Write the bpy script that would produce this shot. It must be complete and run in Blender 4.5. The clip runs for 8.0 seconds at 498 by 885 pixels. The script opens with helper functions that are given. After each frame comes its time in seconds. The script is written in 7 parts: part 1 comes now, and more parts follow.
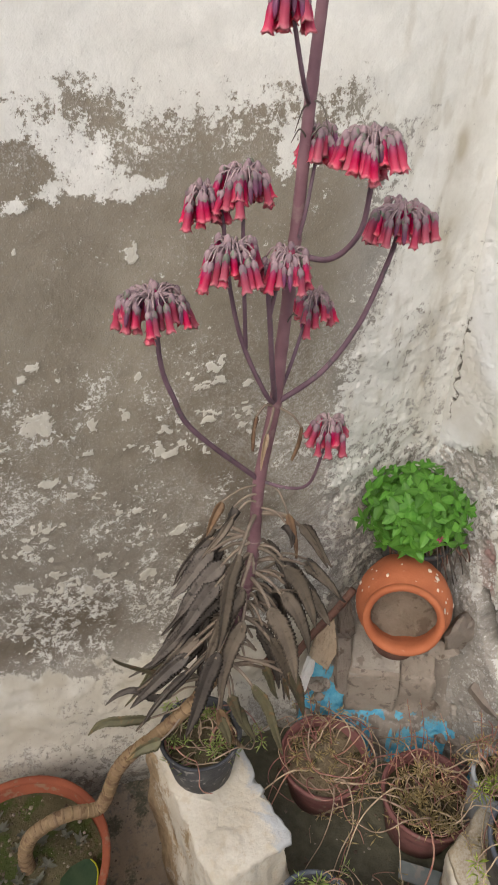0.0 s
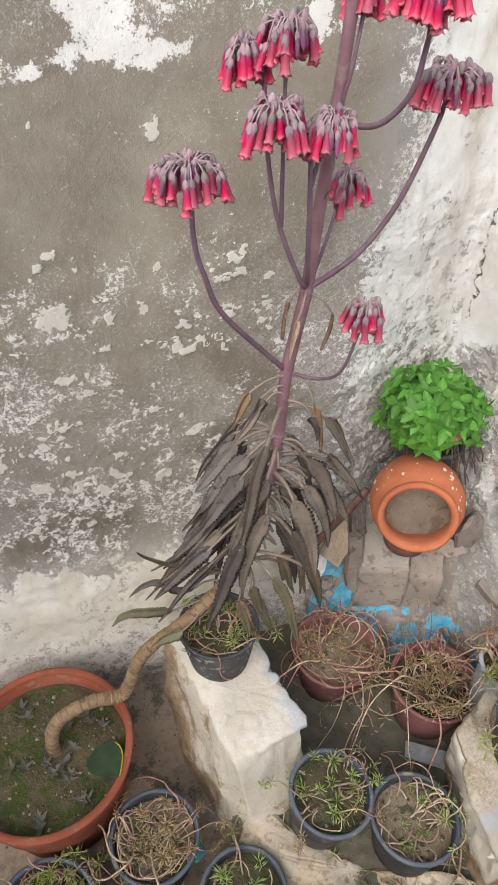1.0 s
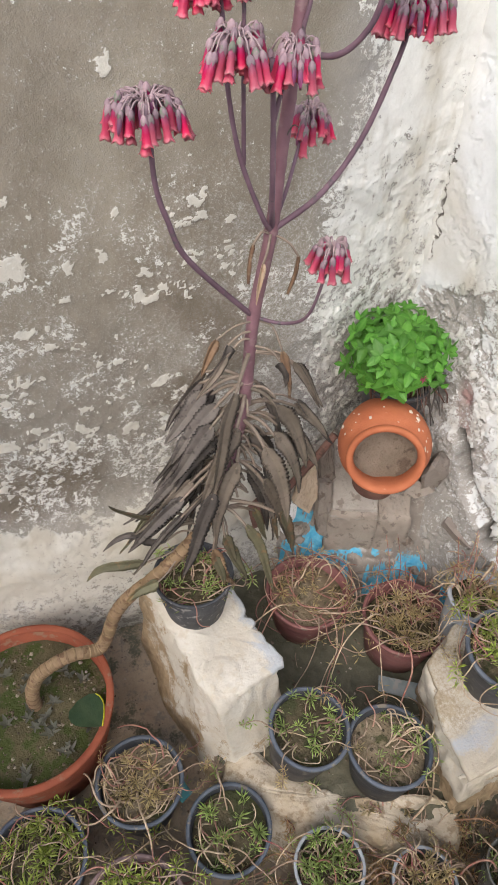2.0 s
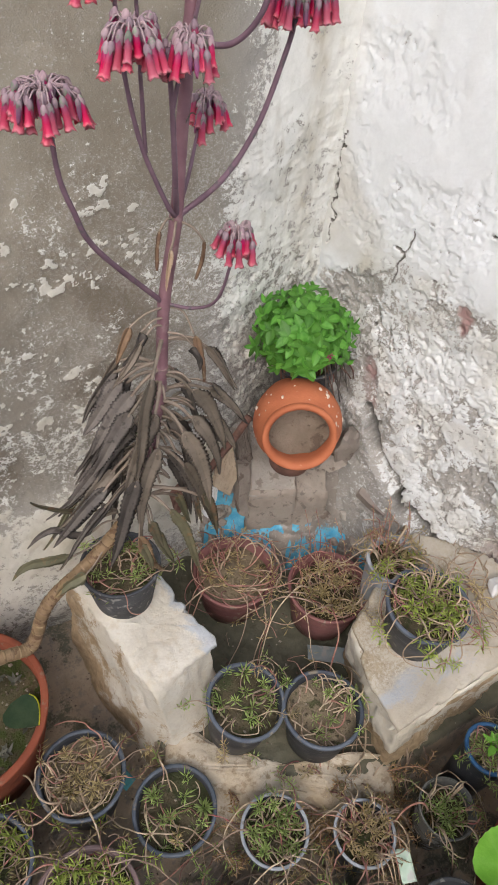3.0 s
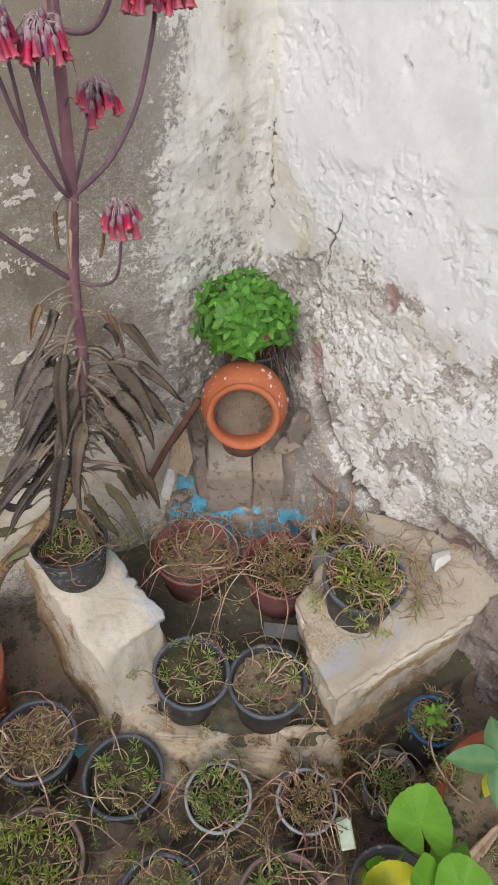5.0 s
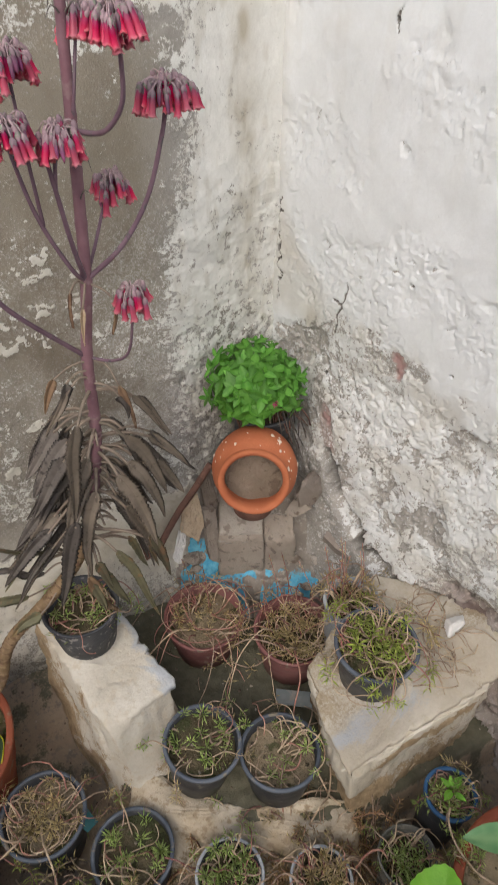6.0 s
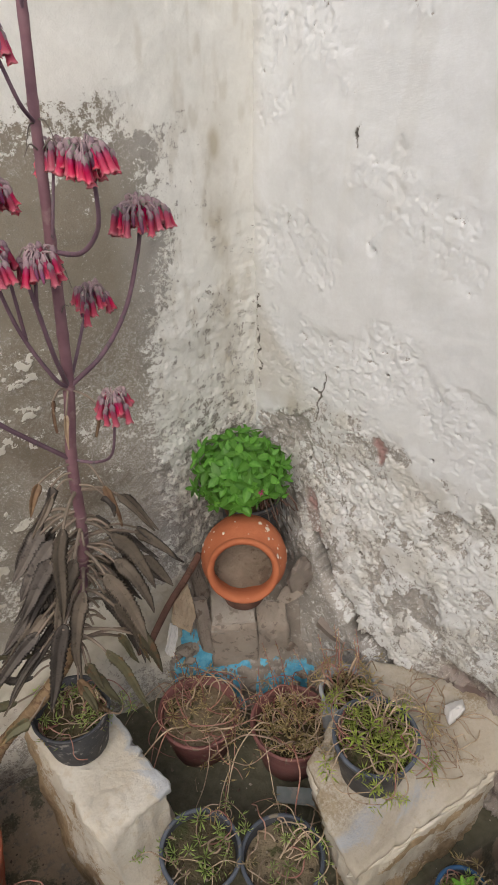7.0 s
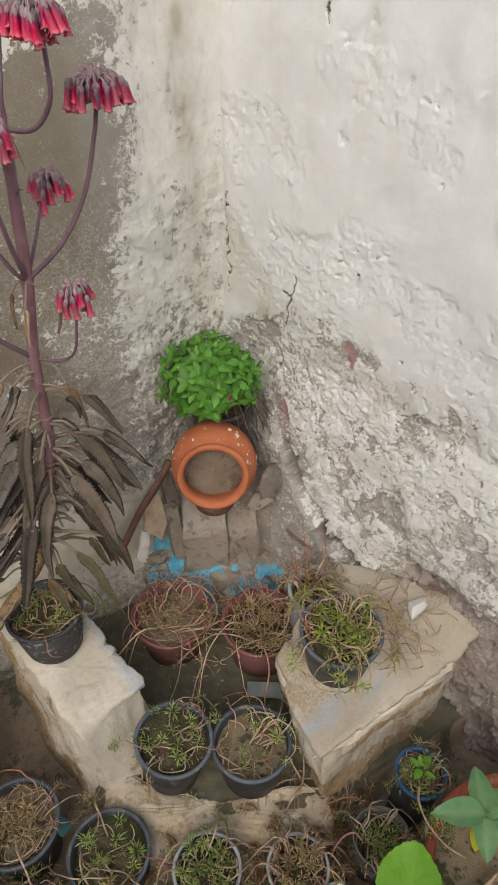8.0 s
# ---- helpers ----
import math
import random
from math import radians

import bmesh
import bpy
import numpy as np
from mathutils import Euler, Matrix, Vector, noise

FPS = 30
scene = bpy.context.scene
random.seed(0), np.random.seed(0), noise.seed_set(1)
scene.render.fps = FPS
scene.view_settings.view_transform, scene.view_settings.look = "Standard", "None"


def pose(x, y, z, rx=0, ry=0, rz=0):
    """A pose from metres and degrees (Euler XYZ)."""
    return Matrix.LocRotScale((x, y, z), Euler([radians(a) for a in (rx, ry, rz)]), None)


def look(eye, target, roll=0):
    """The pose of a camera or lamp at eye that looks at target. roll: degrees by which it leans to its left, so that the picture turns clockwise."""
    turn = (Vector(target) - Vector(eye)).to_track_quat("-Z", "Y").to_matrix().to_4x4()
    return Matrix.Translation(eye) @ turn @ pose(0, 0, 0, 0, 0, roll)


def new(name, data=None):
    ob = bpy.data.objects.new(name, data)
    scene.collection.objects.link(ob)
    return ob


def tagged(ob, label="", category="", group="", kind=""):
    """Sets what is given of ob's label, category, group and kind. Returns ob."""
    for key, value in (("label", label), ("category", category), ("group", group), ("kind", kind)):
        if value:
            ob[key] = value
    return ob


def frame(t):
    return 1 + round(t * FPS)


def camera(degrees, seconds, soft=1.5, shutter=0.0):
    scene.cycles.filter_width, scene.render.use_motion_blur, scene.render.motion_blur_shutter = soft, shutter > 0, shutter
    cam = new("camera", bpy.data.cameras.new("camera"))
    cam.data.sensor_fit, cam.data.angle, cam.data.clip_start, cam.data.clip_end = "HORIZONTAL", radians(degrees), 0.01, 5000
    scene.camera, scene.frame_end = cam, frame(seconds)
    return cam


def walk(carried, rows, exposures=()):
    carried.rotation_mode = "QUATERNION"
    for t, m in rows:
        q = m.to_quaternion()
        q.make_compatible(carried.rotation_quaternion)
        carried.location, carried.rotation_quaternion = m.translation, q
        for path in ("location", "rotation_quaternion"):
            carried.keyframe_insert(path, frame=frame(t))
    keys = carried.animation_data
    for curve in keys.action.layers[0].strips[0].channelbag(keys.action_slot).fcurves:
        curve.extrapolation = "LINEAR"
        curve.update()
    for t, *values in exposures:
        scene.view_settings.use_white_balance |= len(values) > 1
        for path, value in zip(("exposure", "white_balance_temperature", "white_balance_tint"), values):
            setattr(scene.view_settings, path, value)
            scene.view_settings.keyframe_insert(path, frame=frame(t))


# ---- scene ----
cam = camera(40.4, 8.0, 1.5, 0.15)
METRES, EYE, TILT, LEAN, TURN = 0.5, 1.56, -36.85, -0.87, -15.20
ROWS = [
    (0.0, 0.0, 0.0, 0.0, 0.0, 0.0, -0.0),
    (0.5, -0.0483, 0.0425, -0.0541, 0.47, -4.01, -0.25),
    (1.0, -0.1042, 0.0238, -0.0798, -1.01, -6.71, 0.03),
    (1.2, -0.1213, 0.0248, -0.0808, -1.72, -7.64, 0.48),
    (2.3, -0.1233, 0.0323, -0.1030, -6.18, -11.81, 2.25),
    (2.5, -0.1253, 0.0268, -0.1099, -7.78, -12.28, 2.63),
    (3.0, -0.1514, -0.0168, -0.1084, -12.57, -11.98, 4.42),
    (3.5, -0.1355, -0.0431, -0.1552, -14.9, -13.49, 6.92),
    (4.0, -0.0354, -0.1145, -0.1852, -13.32, -13.83, 5.04),
    (4.5, 0.0762, -0.1587, -0.2347, -10.79, -13.95, 3.48),
    (4.7, 0.1310, -0.1905, -0.2485, -10.35, -12.26, 5.24),
    (5.8, 0.2087, -0.2174, -0.2042, -8.95, -9.37, 6.21),
    (6.0, 0.1986, -0.2228, -0.179, -8.46, -6.51, 6.44),
    (6.5, 0.2193, -0.2682, -0.0974, -8.96, -0.07, 7.51),
    (7.0, 0.2348, -0.2525, -0.1189, -9.13, -0.41, 8.87),
    (7.5, 0.2548, -0.2129, -0.1924, -12.66, -6.89, 9.12),
    (8.0, 0.2486, -0.2422, -0.2031, -11.23, -7.01, 8.94),
]
walk(cam, [(t, pose(0, 0, EYE, TILT, LEAN, TURN) @ pose(METRES * x, METRES * y, METRES * z, 90 + pitch, roll, yaw)) for t, x, y, z, yaw, pitch, roll in ROWS],
     exposures=[(0.0, 0.45, 6700, 10.0), (0.5, 0.65, 6500, 10.0), (1.0, 0.89, 6300, 10.0), (2.5, 0.82, 6350, 11.0), (3.0, 0.70, 6300, 11.0), (3.5, 0.61, 6300, 11.0), (4.0, 0.57, 6350, 11.0), (4.5, 0.56, 6400, 11.0), (6.0, 0.42, 6500, 10.0), (6.5, 0.24, 6600, 10.0), (7.0, 0.23, 6700, 10.5), (7.5, 0.27, 6750, 10.0), (8.0, 0.31, 6800, 9.0)])

# ---- world, sun, exposure ----
world = bpy.data.worlds.new("overcast_sky")
scene.world = world
world.use_nodes = True
wn = world.node_tree
sky = wn.nodes.new("ShaderNodeTexSky")
sky.sky_type = "NISHITA"
sky.sun_disc = False
sky.sun_elevation, sky.sun_rotation = radians(44), radians(222)
sky.air_density, sky.dust_density, sky.ozone_density = 1.0, 3.0, 1.5
wn.links.new(sky.outputs[0], wn.nodes["Background"].inputs[0])
wn.nodes["Background"].inputs[1].default_value = 0.145
sun = new("sun", bpy.data.lights.new("sun", "SUN"))
sun.data.energy, sun.data.angle, sun.data.color = 1.35, radians(55), (1.0, 0.965, 0.915)
sun.matrix_world = look((-1.6, -1.5, 2.9), (0.2, 0.5, 0.4))


# ---- small numeric tools ----
TABLE = np.random.RandomState(7).rand(256, 256)


def vnoise(x, y):
    xi, yi = np.floor(x).astype(int), np.floor(y).astype(int)
    fx, fy = x - xi, y - yi
    fx, fy = fx * fx * (3 - 2 * fx), fy * fy * (3 - 2 * fy)
    a, b = TABLE[xi % 256, yi % 256], TABLE[(xi + 1) % 256, yi % 256]
    c, d = TABLE[xi % 256, (yi + 1) % 256], TABLE[(xi + 1) % 256, (yi + 1) % 256]
    return (a * (1 - fx) + b * fx) * (1 - fy) + (c * (1 - fx) + d * fx) * fy


def fbm(x, y, freq, octaves=4, seed=0, gain=0.5):
    out, amp, tot = 0.0, 1.0, 0.0
    for k in range(octaves):
        ca, sa = math.cos(0.6 * k + seed), math.sin(0.6 * k + seed)
        out = out + amp * vnoise((x * ca - y * sa) * freq + 37.1 * seed + 11.3 * k, (x * sa + y * ca) * freq + 91.7 * seed - 5.9 * k)
        tot, amp, freq = tot + amp, amp * gain, freq * 2.03
    return out / tot


def sstep(a, b, v):
    t = np.clip((v - a) / (b - a), 0, 1)
    return t * t * (3 - 2 * t)


def seg_dist(x, y, pts):
    """Distance from x, y to a chain of points."""
    best = np.full(np.shape(x), 9.0)
    for (ax, ay), (bx, by) in zip(pts, pts[1:]):
        dx, dy = bx - ax, by - ay
        t = np.clip(((x - ax) * dx + (y - ay) * dy) / (dx * dx + dy * dy), 0, 1)
        best = np.minimum(best, np.hypot(x - ax - t * dx, y - ay - t * dy))
    return best


def smooth_path(pts, per=8):
    """Catmull-Rom through the points."""
    p = [Vector(q) for q in pts]
    p = [2 * p[0] - p[1]] + p + [2 * p[-1] - p[-2]]
    out = []
    for a, b, c, d in zip(p, p[1:], p[2:], p[3:]):
        for k in range(per):
            t = k / per
            out.append(0.5 * ((2 * b) + (c - a) * t + (2 * a - 5 * b + 4 * c - d) * t * t + (3 * b - a - 3 * c + d) * t ** 3))
    return out + [p[-2]]


# ---- materials ----
def node(nt, kind, *values, operation="", use_clamp=False, attribute_name=""):
    n = nt.nodes.new("ShaderNode" + kind)
    if operation:
        n.operation = operation
    if use_clamp:
        n.use_clamp = True
    if attribute_name:
        n.attribute_name = attribute_name
    for k, v in enumerate(values):
        if v is None:
            continue
        if isinstance(v, bpy.types.NodeSocket):
            nt.links.new(v, n.inputs[k])
        elif isinstance(v, tuple) and len(v) == 3 and n.inputs[k].type == "RGBA":
            n.inputs[k].default_value = (*v, 1)
        else:
            n.inputs[k].default_value = v
    return n


def fresh(name):
    m = bpy.data.materials.new(name)
    m.use_nodes = True
    nt = m.node_tree
    return m, nt, nt.nodes["Principled BSDF"]


def noise_fac(nt, co, scale, detail=6.0, rough=0.6, lo=0.35, hi=0.65):
    n = node(nt, "TexNoise", co, None, scale, detail, rough)
    r = node(nt, "MapRange", n.outputs[0], lo, hi, 0.0, 1.0)
    return r.outputs[0]


def mixc(nt, fac, a, b, blend="MIX"):
    n = nt.nodes.new("ShaderNodeMix")
    n.data_type, n.blend_type = "RGBA", blend
    for k, v in ((0, fac), (6, a), (7, b)):
        if isinstance(v, bpy.types.NodeSocket):
            nt.links.new(v, n.inputs[k])
        else:
            n.inputs[k].default_value = (*v, 1) if isinstance(v, tuple) else v
    return n.outputs[2]


def m_op(nt, op, a, b=0.0, clamp=False):
    return node(nt, "Math", a, b, operation=op, use_clamp=clamp).outputs[0]


def bumped(nt, bsdf, height, dist=0.002, strength=0.6):
    b = node(nt, "Bump", strength, dist)
    nt.links.new(height, b.inputs["Height"])
    nt.links.new(b.outputs[0], bsdf.inputs["Normal"])


def coords(nt, random_shift=False):
    tc = node(nt, "TexCoord").outputs["Object"]
    if not random_shift:
        return tc
    r = node(nt, "ObjectInfo").outputs["Random"]
    return node(nt, "VectorMath", tc, node(nt, "CombineXYZ", m_op(nt, "MULTIPLY", r, 13.0), r, m_op(nt, "MULTIPLY", r, 7.0)).outputs[0], operation="ADD").outputs[0]


def surface(name, c1, c2, scale=12.0, spots=None, spot_scale=60.0, spot_lo=0.58, rough=0.8, bump=0.6, dist=0.0015, bump_scale=140.0, spec=0.3, vary=0.0, metal=0.0):
    """A general two-scale surface: broad variation of two colours, spots of a third, fine relief."""
    m, nt, b = fresh(name)
    co = coords(nt, True)
    col = mixc(nt, noise_fac(nt, co, scale), c1, c2)
    if spots:
        col = mixc(nt, noise_fac(nt, co, spot_scale, 5.0, 0.6, spot_lo, spot_lo + 0.07), col, spots)
    if vary:
        r = node(nt, "ObjectInfo").outputs["Random"]
        hsv = node(nt, "HueSaturation", 0.5, 1.0, 1.0, 1.0, col)
        nt.links.new(m_op(nt, "ADD", m_op(nt, "MULTIPLY", r, vary), 1.0 - vary / 2), hsv.inputs["Value"])
        nt.links.new(m_op(nt, "ADD", m_op(nt, "MULTIPLY", r, vary * 0.05), 0.5 - vary * 0.025), hsv.inputs["Hue"])
        col = hsv.outputs[0]
    nt.links.new(col, b.inputs["Base Color"])
    n = noise_fac(nt, co, scale * 3, 4.0, 0.6, 0.2, 0.8)
    nt.links.new(node(nt, "MapRange", n, 0.0, 1.0, max(0.05, rough - 0.12), min(1.0, rough + 0.12)).outputs[0], b.inputs["Roughness"])
    b.inputs["Specular IOR Level"].default_value = spec
    b.inputs["Metallic"].default_value = metal
    if bump:
        bumped(nt, b, noise_fac(nt, co, bump_scale, 6.0, 0.65, 0.2, 0.8), dist, bump)
    return m


def attr(nt, name):
    return node(nt, "Attribute", attribute_name=name).outputs["Fac"]


def wall_material(name, bare1, bare2, grey, white1, white2, salt, relief, dark_tone=(0.10, 0.093, 0.08)):
    """Old lime paint over plaster. Attributes: 'paint' how likely paint still holds, 'grey' greyer plaster, 'salt'
    bloom, 'stain' rust-yellow run, a dark mask for damp and painted shade, 'red' bare brick."""
    m, nt, b = fresh(name)
    co = coords(nt)
    n60 = noise_fac(nt, co, 62.0, 4.0, 0.65, 0.28, 0.72)
    n170 = noise_fac(nt, co, 170.0, 4.0, 0.7, 0.25, 0.75)
    n420 = noise_fac(nt, co, 460.0, 3.0, 0.7, 0.25, 0.75)
    broad = noise_fac(nt, co, 7.0, 5.0, 0.6)
    mid = noise_fac(nt, co, 34.0, 5.0, 0.65)
    bare = mixc(nt, broad, bare1, bare2)
    bare = mixc(nt, attr(nt, "grey"), bare, mixc(nt, broad, grey, (grey[0] * 1.2, grey[1] * 1.2, grey[2] * 1.2)))
    bare = mixc(nt, m_op(nt, "MULTIPLY", mid, 0.4), bare, mixc(nt, 0.75, bare, (0.42, 0.38, 0.32)))
    bare = mixc(nt, m_op(nt, "MULTIPLY", n420, 0.5), bare, mixc(nt, 0.6, bare, (0.05, 0.045, 0.035)))
    bare = mixc(nt, node(nt, "MapRange", n420, 0.62, 0.9, 0.0, 0.4).outputs[0], bare, salt)
    s = m_op(nt, "ADD", attr(nt, "salt"), m_op(nt, "MULTIPLY", m_op(nt, "SUBTRACT", n170, 0.5), 0.8))
    s = m_op(nt, "ADD", s, m_op(nt, "MULTIPLY", m_op(nt, "SUBTRACT", n420, 0.5), 0.9))
    bare = mixc(nt, node(nt, "MapRange", s, 0.42, 0.85, 0.0, 0.85).outputs[0], bare, salt)
    bare = mixc(nt, attr(nt, "damp_shade"), bare, dark_tone)
    bare = mixc(nt, attr(nt, "red"), bare, (0.37, 0.235, 0.215))
    white = mixc(nt, mid, white1, white2)
    white = mixc(nt, m_op(nt, "MULTIPLY", broad, 0.45), white, (white2[0] * 0.9, white2[1] * 0.9, white2[2] * 0.875))
    white = mixc(nt, m_op(nt, "MULTIPLY", n170, 0.18), white, (white2[0] * 0.7, white2[1] * 0.69, white2[2] * 0.66))
    white = mixc(nt, m_op(nt, "MULTIPLY", attr(nt, "stain"), 0.85), white, (0.42, 0.375, 0.28))
    p = m_op(nt, "ADD", attr(nt, "paint"), m_op(nt, "MULTIPLY", m_op(nt, "SUBTRACT", n60, 0.5), 0.55))
    p = m_op(nt, "ADD", p, m_op(nt, "MULTIPLY", m_op(nt, "SUBTRACT", n170, 0.5), 0.5))
    p = m_op(nt, "ADD", p, m_op(nt, "MULTIPLY", m_op(nt, "SUBTRACT", n420, 0.5), 0.35))
    pf = node(nt, "MapRange", p, 0.46, 0.60, 0.0, 1.0).outputs[0]
    nt.links.new(mixc(nt, pf, bare, white), b.inputs["Base Color"])
    b.inputs["Roughness"].default_value = 0.92
    b.inputs["Specular IOR Level"].default_value = 0.15
    h = m_op(nt, "ADD", m_op(nt, "MULTIPLY", pf, 0.5), m_op(nt, "MULTIPLY", n170, 0.22))
    h = m_op(nt, "ADD", h, m_op(nt, "MULTIPLY", n420, 0.12))
    grain = m_op(nt, "ADD", m_op(nt, "MULTIPLY", n170, 0.35), m_op(nt, "MULTIPLY", n420, 0.35))
    h = m_op(nt, "ADD", h, m_op(nt, "MULTIPLY", grain, m_op(nt, "SUBTRACT", 1.0, m_op(nt, "MULTIPLY", pf, 0.8))))
    bumped(nt, b, h, relief, 0.6)
    return m


def leaf_material(name, c1, c2, rough=0.5, vein=None, vary=0.3, thin=0.25):
    """Leaf: light and dark variation, and light that comes through."""
    m, nt, b = fresh(name)
    co = coords(nt, True)
    col = mixc(nt, noise_fac(nt, co, 25.0, 4.0), c1, c2)
    if vein:
        col = mixc(nt, m_op(nt, "MULTIPLY", attr(nt, "vein"), 0.5), col, vein)
    r = node(nt, "ObjectInfo").outputs["Random"]
    hsv = node(nt, "HueSaturation", 0.5, 1.0, 1.0, 1.0, col)
    nt.links.new(m_op(nt, "ADD", m_op(nt, "MULTIPLY", r, vary), 1.0 - vary / 2), hsv.inputs["Value"])
    nt.links.new(hsv.outputs[0], b.inputs["Base Color"])
    b.inputs["Roughness"].default_value = rough
    b.inputs["Specular IOR Level"].default_value = 0.35
    t = node(nt, "BsdfTranslucent", hsv.outputs[0])
    mix = node(nt, "MixShader", thin, b.outputs[0], t.outputs[0])
    nt.links.new(mix.outputs[0], nt.nodes["Material Output"].inputs[0])
    bumped(nt, b, noise_fac(nt, co, 160.0, 3.0), 0.0008, 0.4)
    return m


def petal_material(name, root, middle, low, mouth):
    """Bell: 'tip' runs from the calyx end (0) to the mouth (1)."""
    m, nt, b = fresh(name)
    co = coords(nt, True)
    ramp = nt.nodes.new("ShaderNodeValToRGB")
    e = ramp.color_ramp.elements
    e[0].position, e[0].color = 0.0, (*root, 1)
    e[1].position, e[1].color = 1.0, (*mouth, 1)
    k = ramp.color_ramp.elements.new(0.5)
    k.color = (*middle, 1)
    k = ramp.color_ramp.elements.new(0.85)
    k.color = (*low, 1)
    nt.links.new(attr(nt, "tip"), ramp.inputs[0])
    r = node(nt, "ObjectInfo").outputs["Random"]
    hsv = node(nt, "HueSaturation", 0.5, 1.0, 1.0, 1.0, ramp.outputs[0])
    nt.links.new(m_op(nt, "ADD", m_op(nt, "MULTIPLY", r, 0.40), 0.78), hsv.inputs["Value"])
    nt.links.new(m_op(nt, "ADD", m_op(nt, "MULTIPLY", r, 0.20), 0.88), hsv.inputs["Saturation"])
    nt.links.new(hsv.outputs[0], b.inputs["Base Color"])
    b.inputs["Roughness"].default_value = 0.45
    t = node(nt, "BsdfTranslucent", hsv.outputs[0])
    mix = node(nt, "MixShader", 0.3, b.outputs[0], t.outputs[0])
    nt.links.new(mix.outputs[0], nt.nodes["Material Output"].inputs[0])
    bumped(nt, b, noise_fac(nt, co, 300.0, 2.0), 0.0006, 0.4)
    return m


def blotch_material(name, c1, c2, patch, spots, patch_b, rough=0.85, bump=0.5):
    """Mineral surface with 'blot' attribute for splashes of another colour."""
    m, nt, b = fresh(name)
    co = coords(nt)
    fine = noise_fac(nt, co, 190.0, 5.0, 0.7, 0.25, 0.75)
    col = mixc(nt, noise_fac(nt, co, 9.0, 6.0), c1, c2)
    col = mixc(nt, noise_fac(nt, co, 55.0, 6.0, 0.65, 0.52, 0.62), col, spots)
    col = mixc(nt, m_op(nt, "MULTIPLY", fine, 0.2), col, (c1[0] * 0.5, c1[1] * 0.5, c1[2] * 0.5))
    p = m_op(nt, "ADD", attr(nt, "blot"), m_op(nt, "MULTIPLY", m_op(nt, "SUBTRACT", fine, 0.5), 0.6))
    patch2 = mixc(nt, noise_fac(nt, co, 60.0, 4.0), patch, patch_b)
    col = mixc(nt, node(nt, "MapRange", p, 0.4, 0.68, 0.0, 0.9).outputs[0], col, patch2)
    q = m_op(nt, "ADD", attr(nt, "tint"), m_op(nt, "MULTIPLY", m_op(nt, "SUBTRACT", fine, 0.5), 0.5))
    col = mixc(nt, node(nt, "MapRange", q, 0.32, 0.75, 0.0, 0.65).outputs[0], col, (0.40, 0.45, 0.51))
    nt.links.new(col, b.inputs["Base Color"])
    b.inputs["Roughness"].default_value = rough
    b.inputs["Specular IOR Level"].default_value = 0.25
    bumped(nt, b, m_op(nt, "ADD", m_op(nt, "MULTIPLY", fine, bump * 2), noise_fac(nt, co, 45.0, 5.0)), 0.002, 0.5)
    return m


LEFT_WALL = wall_material("flaking_left_wall", (0.270, 0.237, 0.180), (0.350, 0.312, 0.244), (0.35, 0.337, 0.31), (0.80, 0.795, 0.745), (0.72, 0.715, 0.665), (0.56, 0.54, 0.50), 0.0026, (0.155, 0.125, 0.088))
RIGHT_WALL = wall_material("limewashed_right_wall", (0.36, 0.335, 0.30), (0.43, 0.405, 0.37), (0.36, 0.338, 0.305), (0.75, 0.765, 0.765), (0.70, 0.715, 0.71), (0.58, 0.578, 0.56), 0.0022)
YARD_WALL = surface("yard_wall", (0.52, 0.50, 0.46), (0.60, 0.58, 0.54), 3.0, (0.40, 0.38, 0.34), 12.0, 0.6, 0.9, 0.5, 0.004)
SOIL_GROUND = blotch_material("damp_ground", (0.275, 0.212, 0.148), (0.37, 0.295, 0.21), (0.088, 0.090, 0.058), (0.22, 0.19, 0.15), (0.125, 0.118, 0.080))
RUBBLE = blotch_material("rubble_cement", (0.21, 0.18, 0.15), (0.31, 0.275, 0.235), (0.06, 0.36, 0.58), (0.40, 0.37, 0.33), (0.16, 0.52, 0.68))
BLOCK = blotch_material("cream_plaster", (0.57, 0.515, 0.41), (0.69, 0.650, 0.56), (0.26, 0.178, 0.092), (0.60, 0.535, 0.42), (0.44, 0.32, 0.185), bump=0.2)
DIRTY_BLOCK = blotch_material("dirty_cream_plaster", (0.42, 0.365, 0.28), (0.56, 0.515, 0.43), (0.26, 0.20, 0.125), (0.47, 0.415, 0.32), (0.36, 0.29, 0.19), bump=0.3)
KERB = blotch_material("dirty_kerb_plaster", (0.43, 0.335, 0.215), (0.64, 0.575, 0.46), (0.20, 0.145, 0.09), (0.34, 0.26, 0.17), (0.24, 0.19, 0.13))
TERRACOTTA = surface("terracotta", (0.41, 0.125, 0.055), (0.50, 0.165, 0.075), 14.0, (0.50, 0.20, 0.11), 70.0, 0.66, 0.75, 0.4)
OLD_TERRACOTTA = surface("old_terracotta", (0.22, 0.058, 0.030), (0.29, 0.085, 0.042), 9.0, (0.24, 0.13, 0.08), 30.0, 0.58, 0.8, 0.5)
BLACK_PLASTIC = surface("black_nursery_plastic", (0.035, 0.037, 0.04), (0.06, 0.062, 0.066), 10.0, (0.16, 0.15, 0.13), 40.0, 0.62, 0.5, 0.3, 0.0008)
SCUFFED_BLACK = surface("scuffed_black_plastic", (0.045, 0.047, 0.052), (0.085, 0.088, 0.095), 14.0, (0.30, 0.29, 0.27), 55.0, 0.57, 0.6, 0.5, 0.0015, 90.0)
SMOKY_PLASTIC = surface("smoky_plastic", (0.10, 0.098, 0.085), (0.16, 0.155, 0.135), 14.0, (0.24, 0.22, 0.18), 40.0, 0.6, 0.25, 0.2, 0.0006)
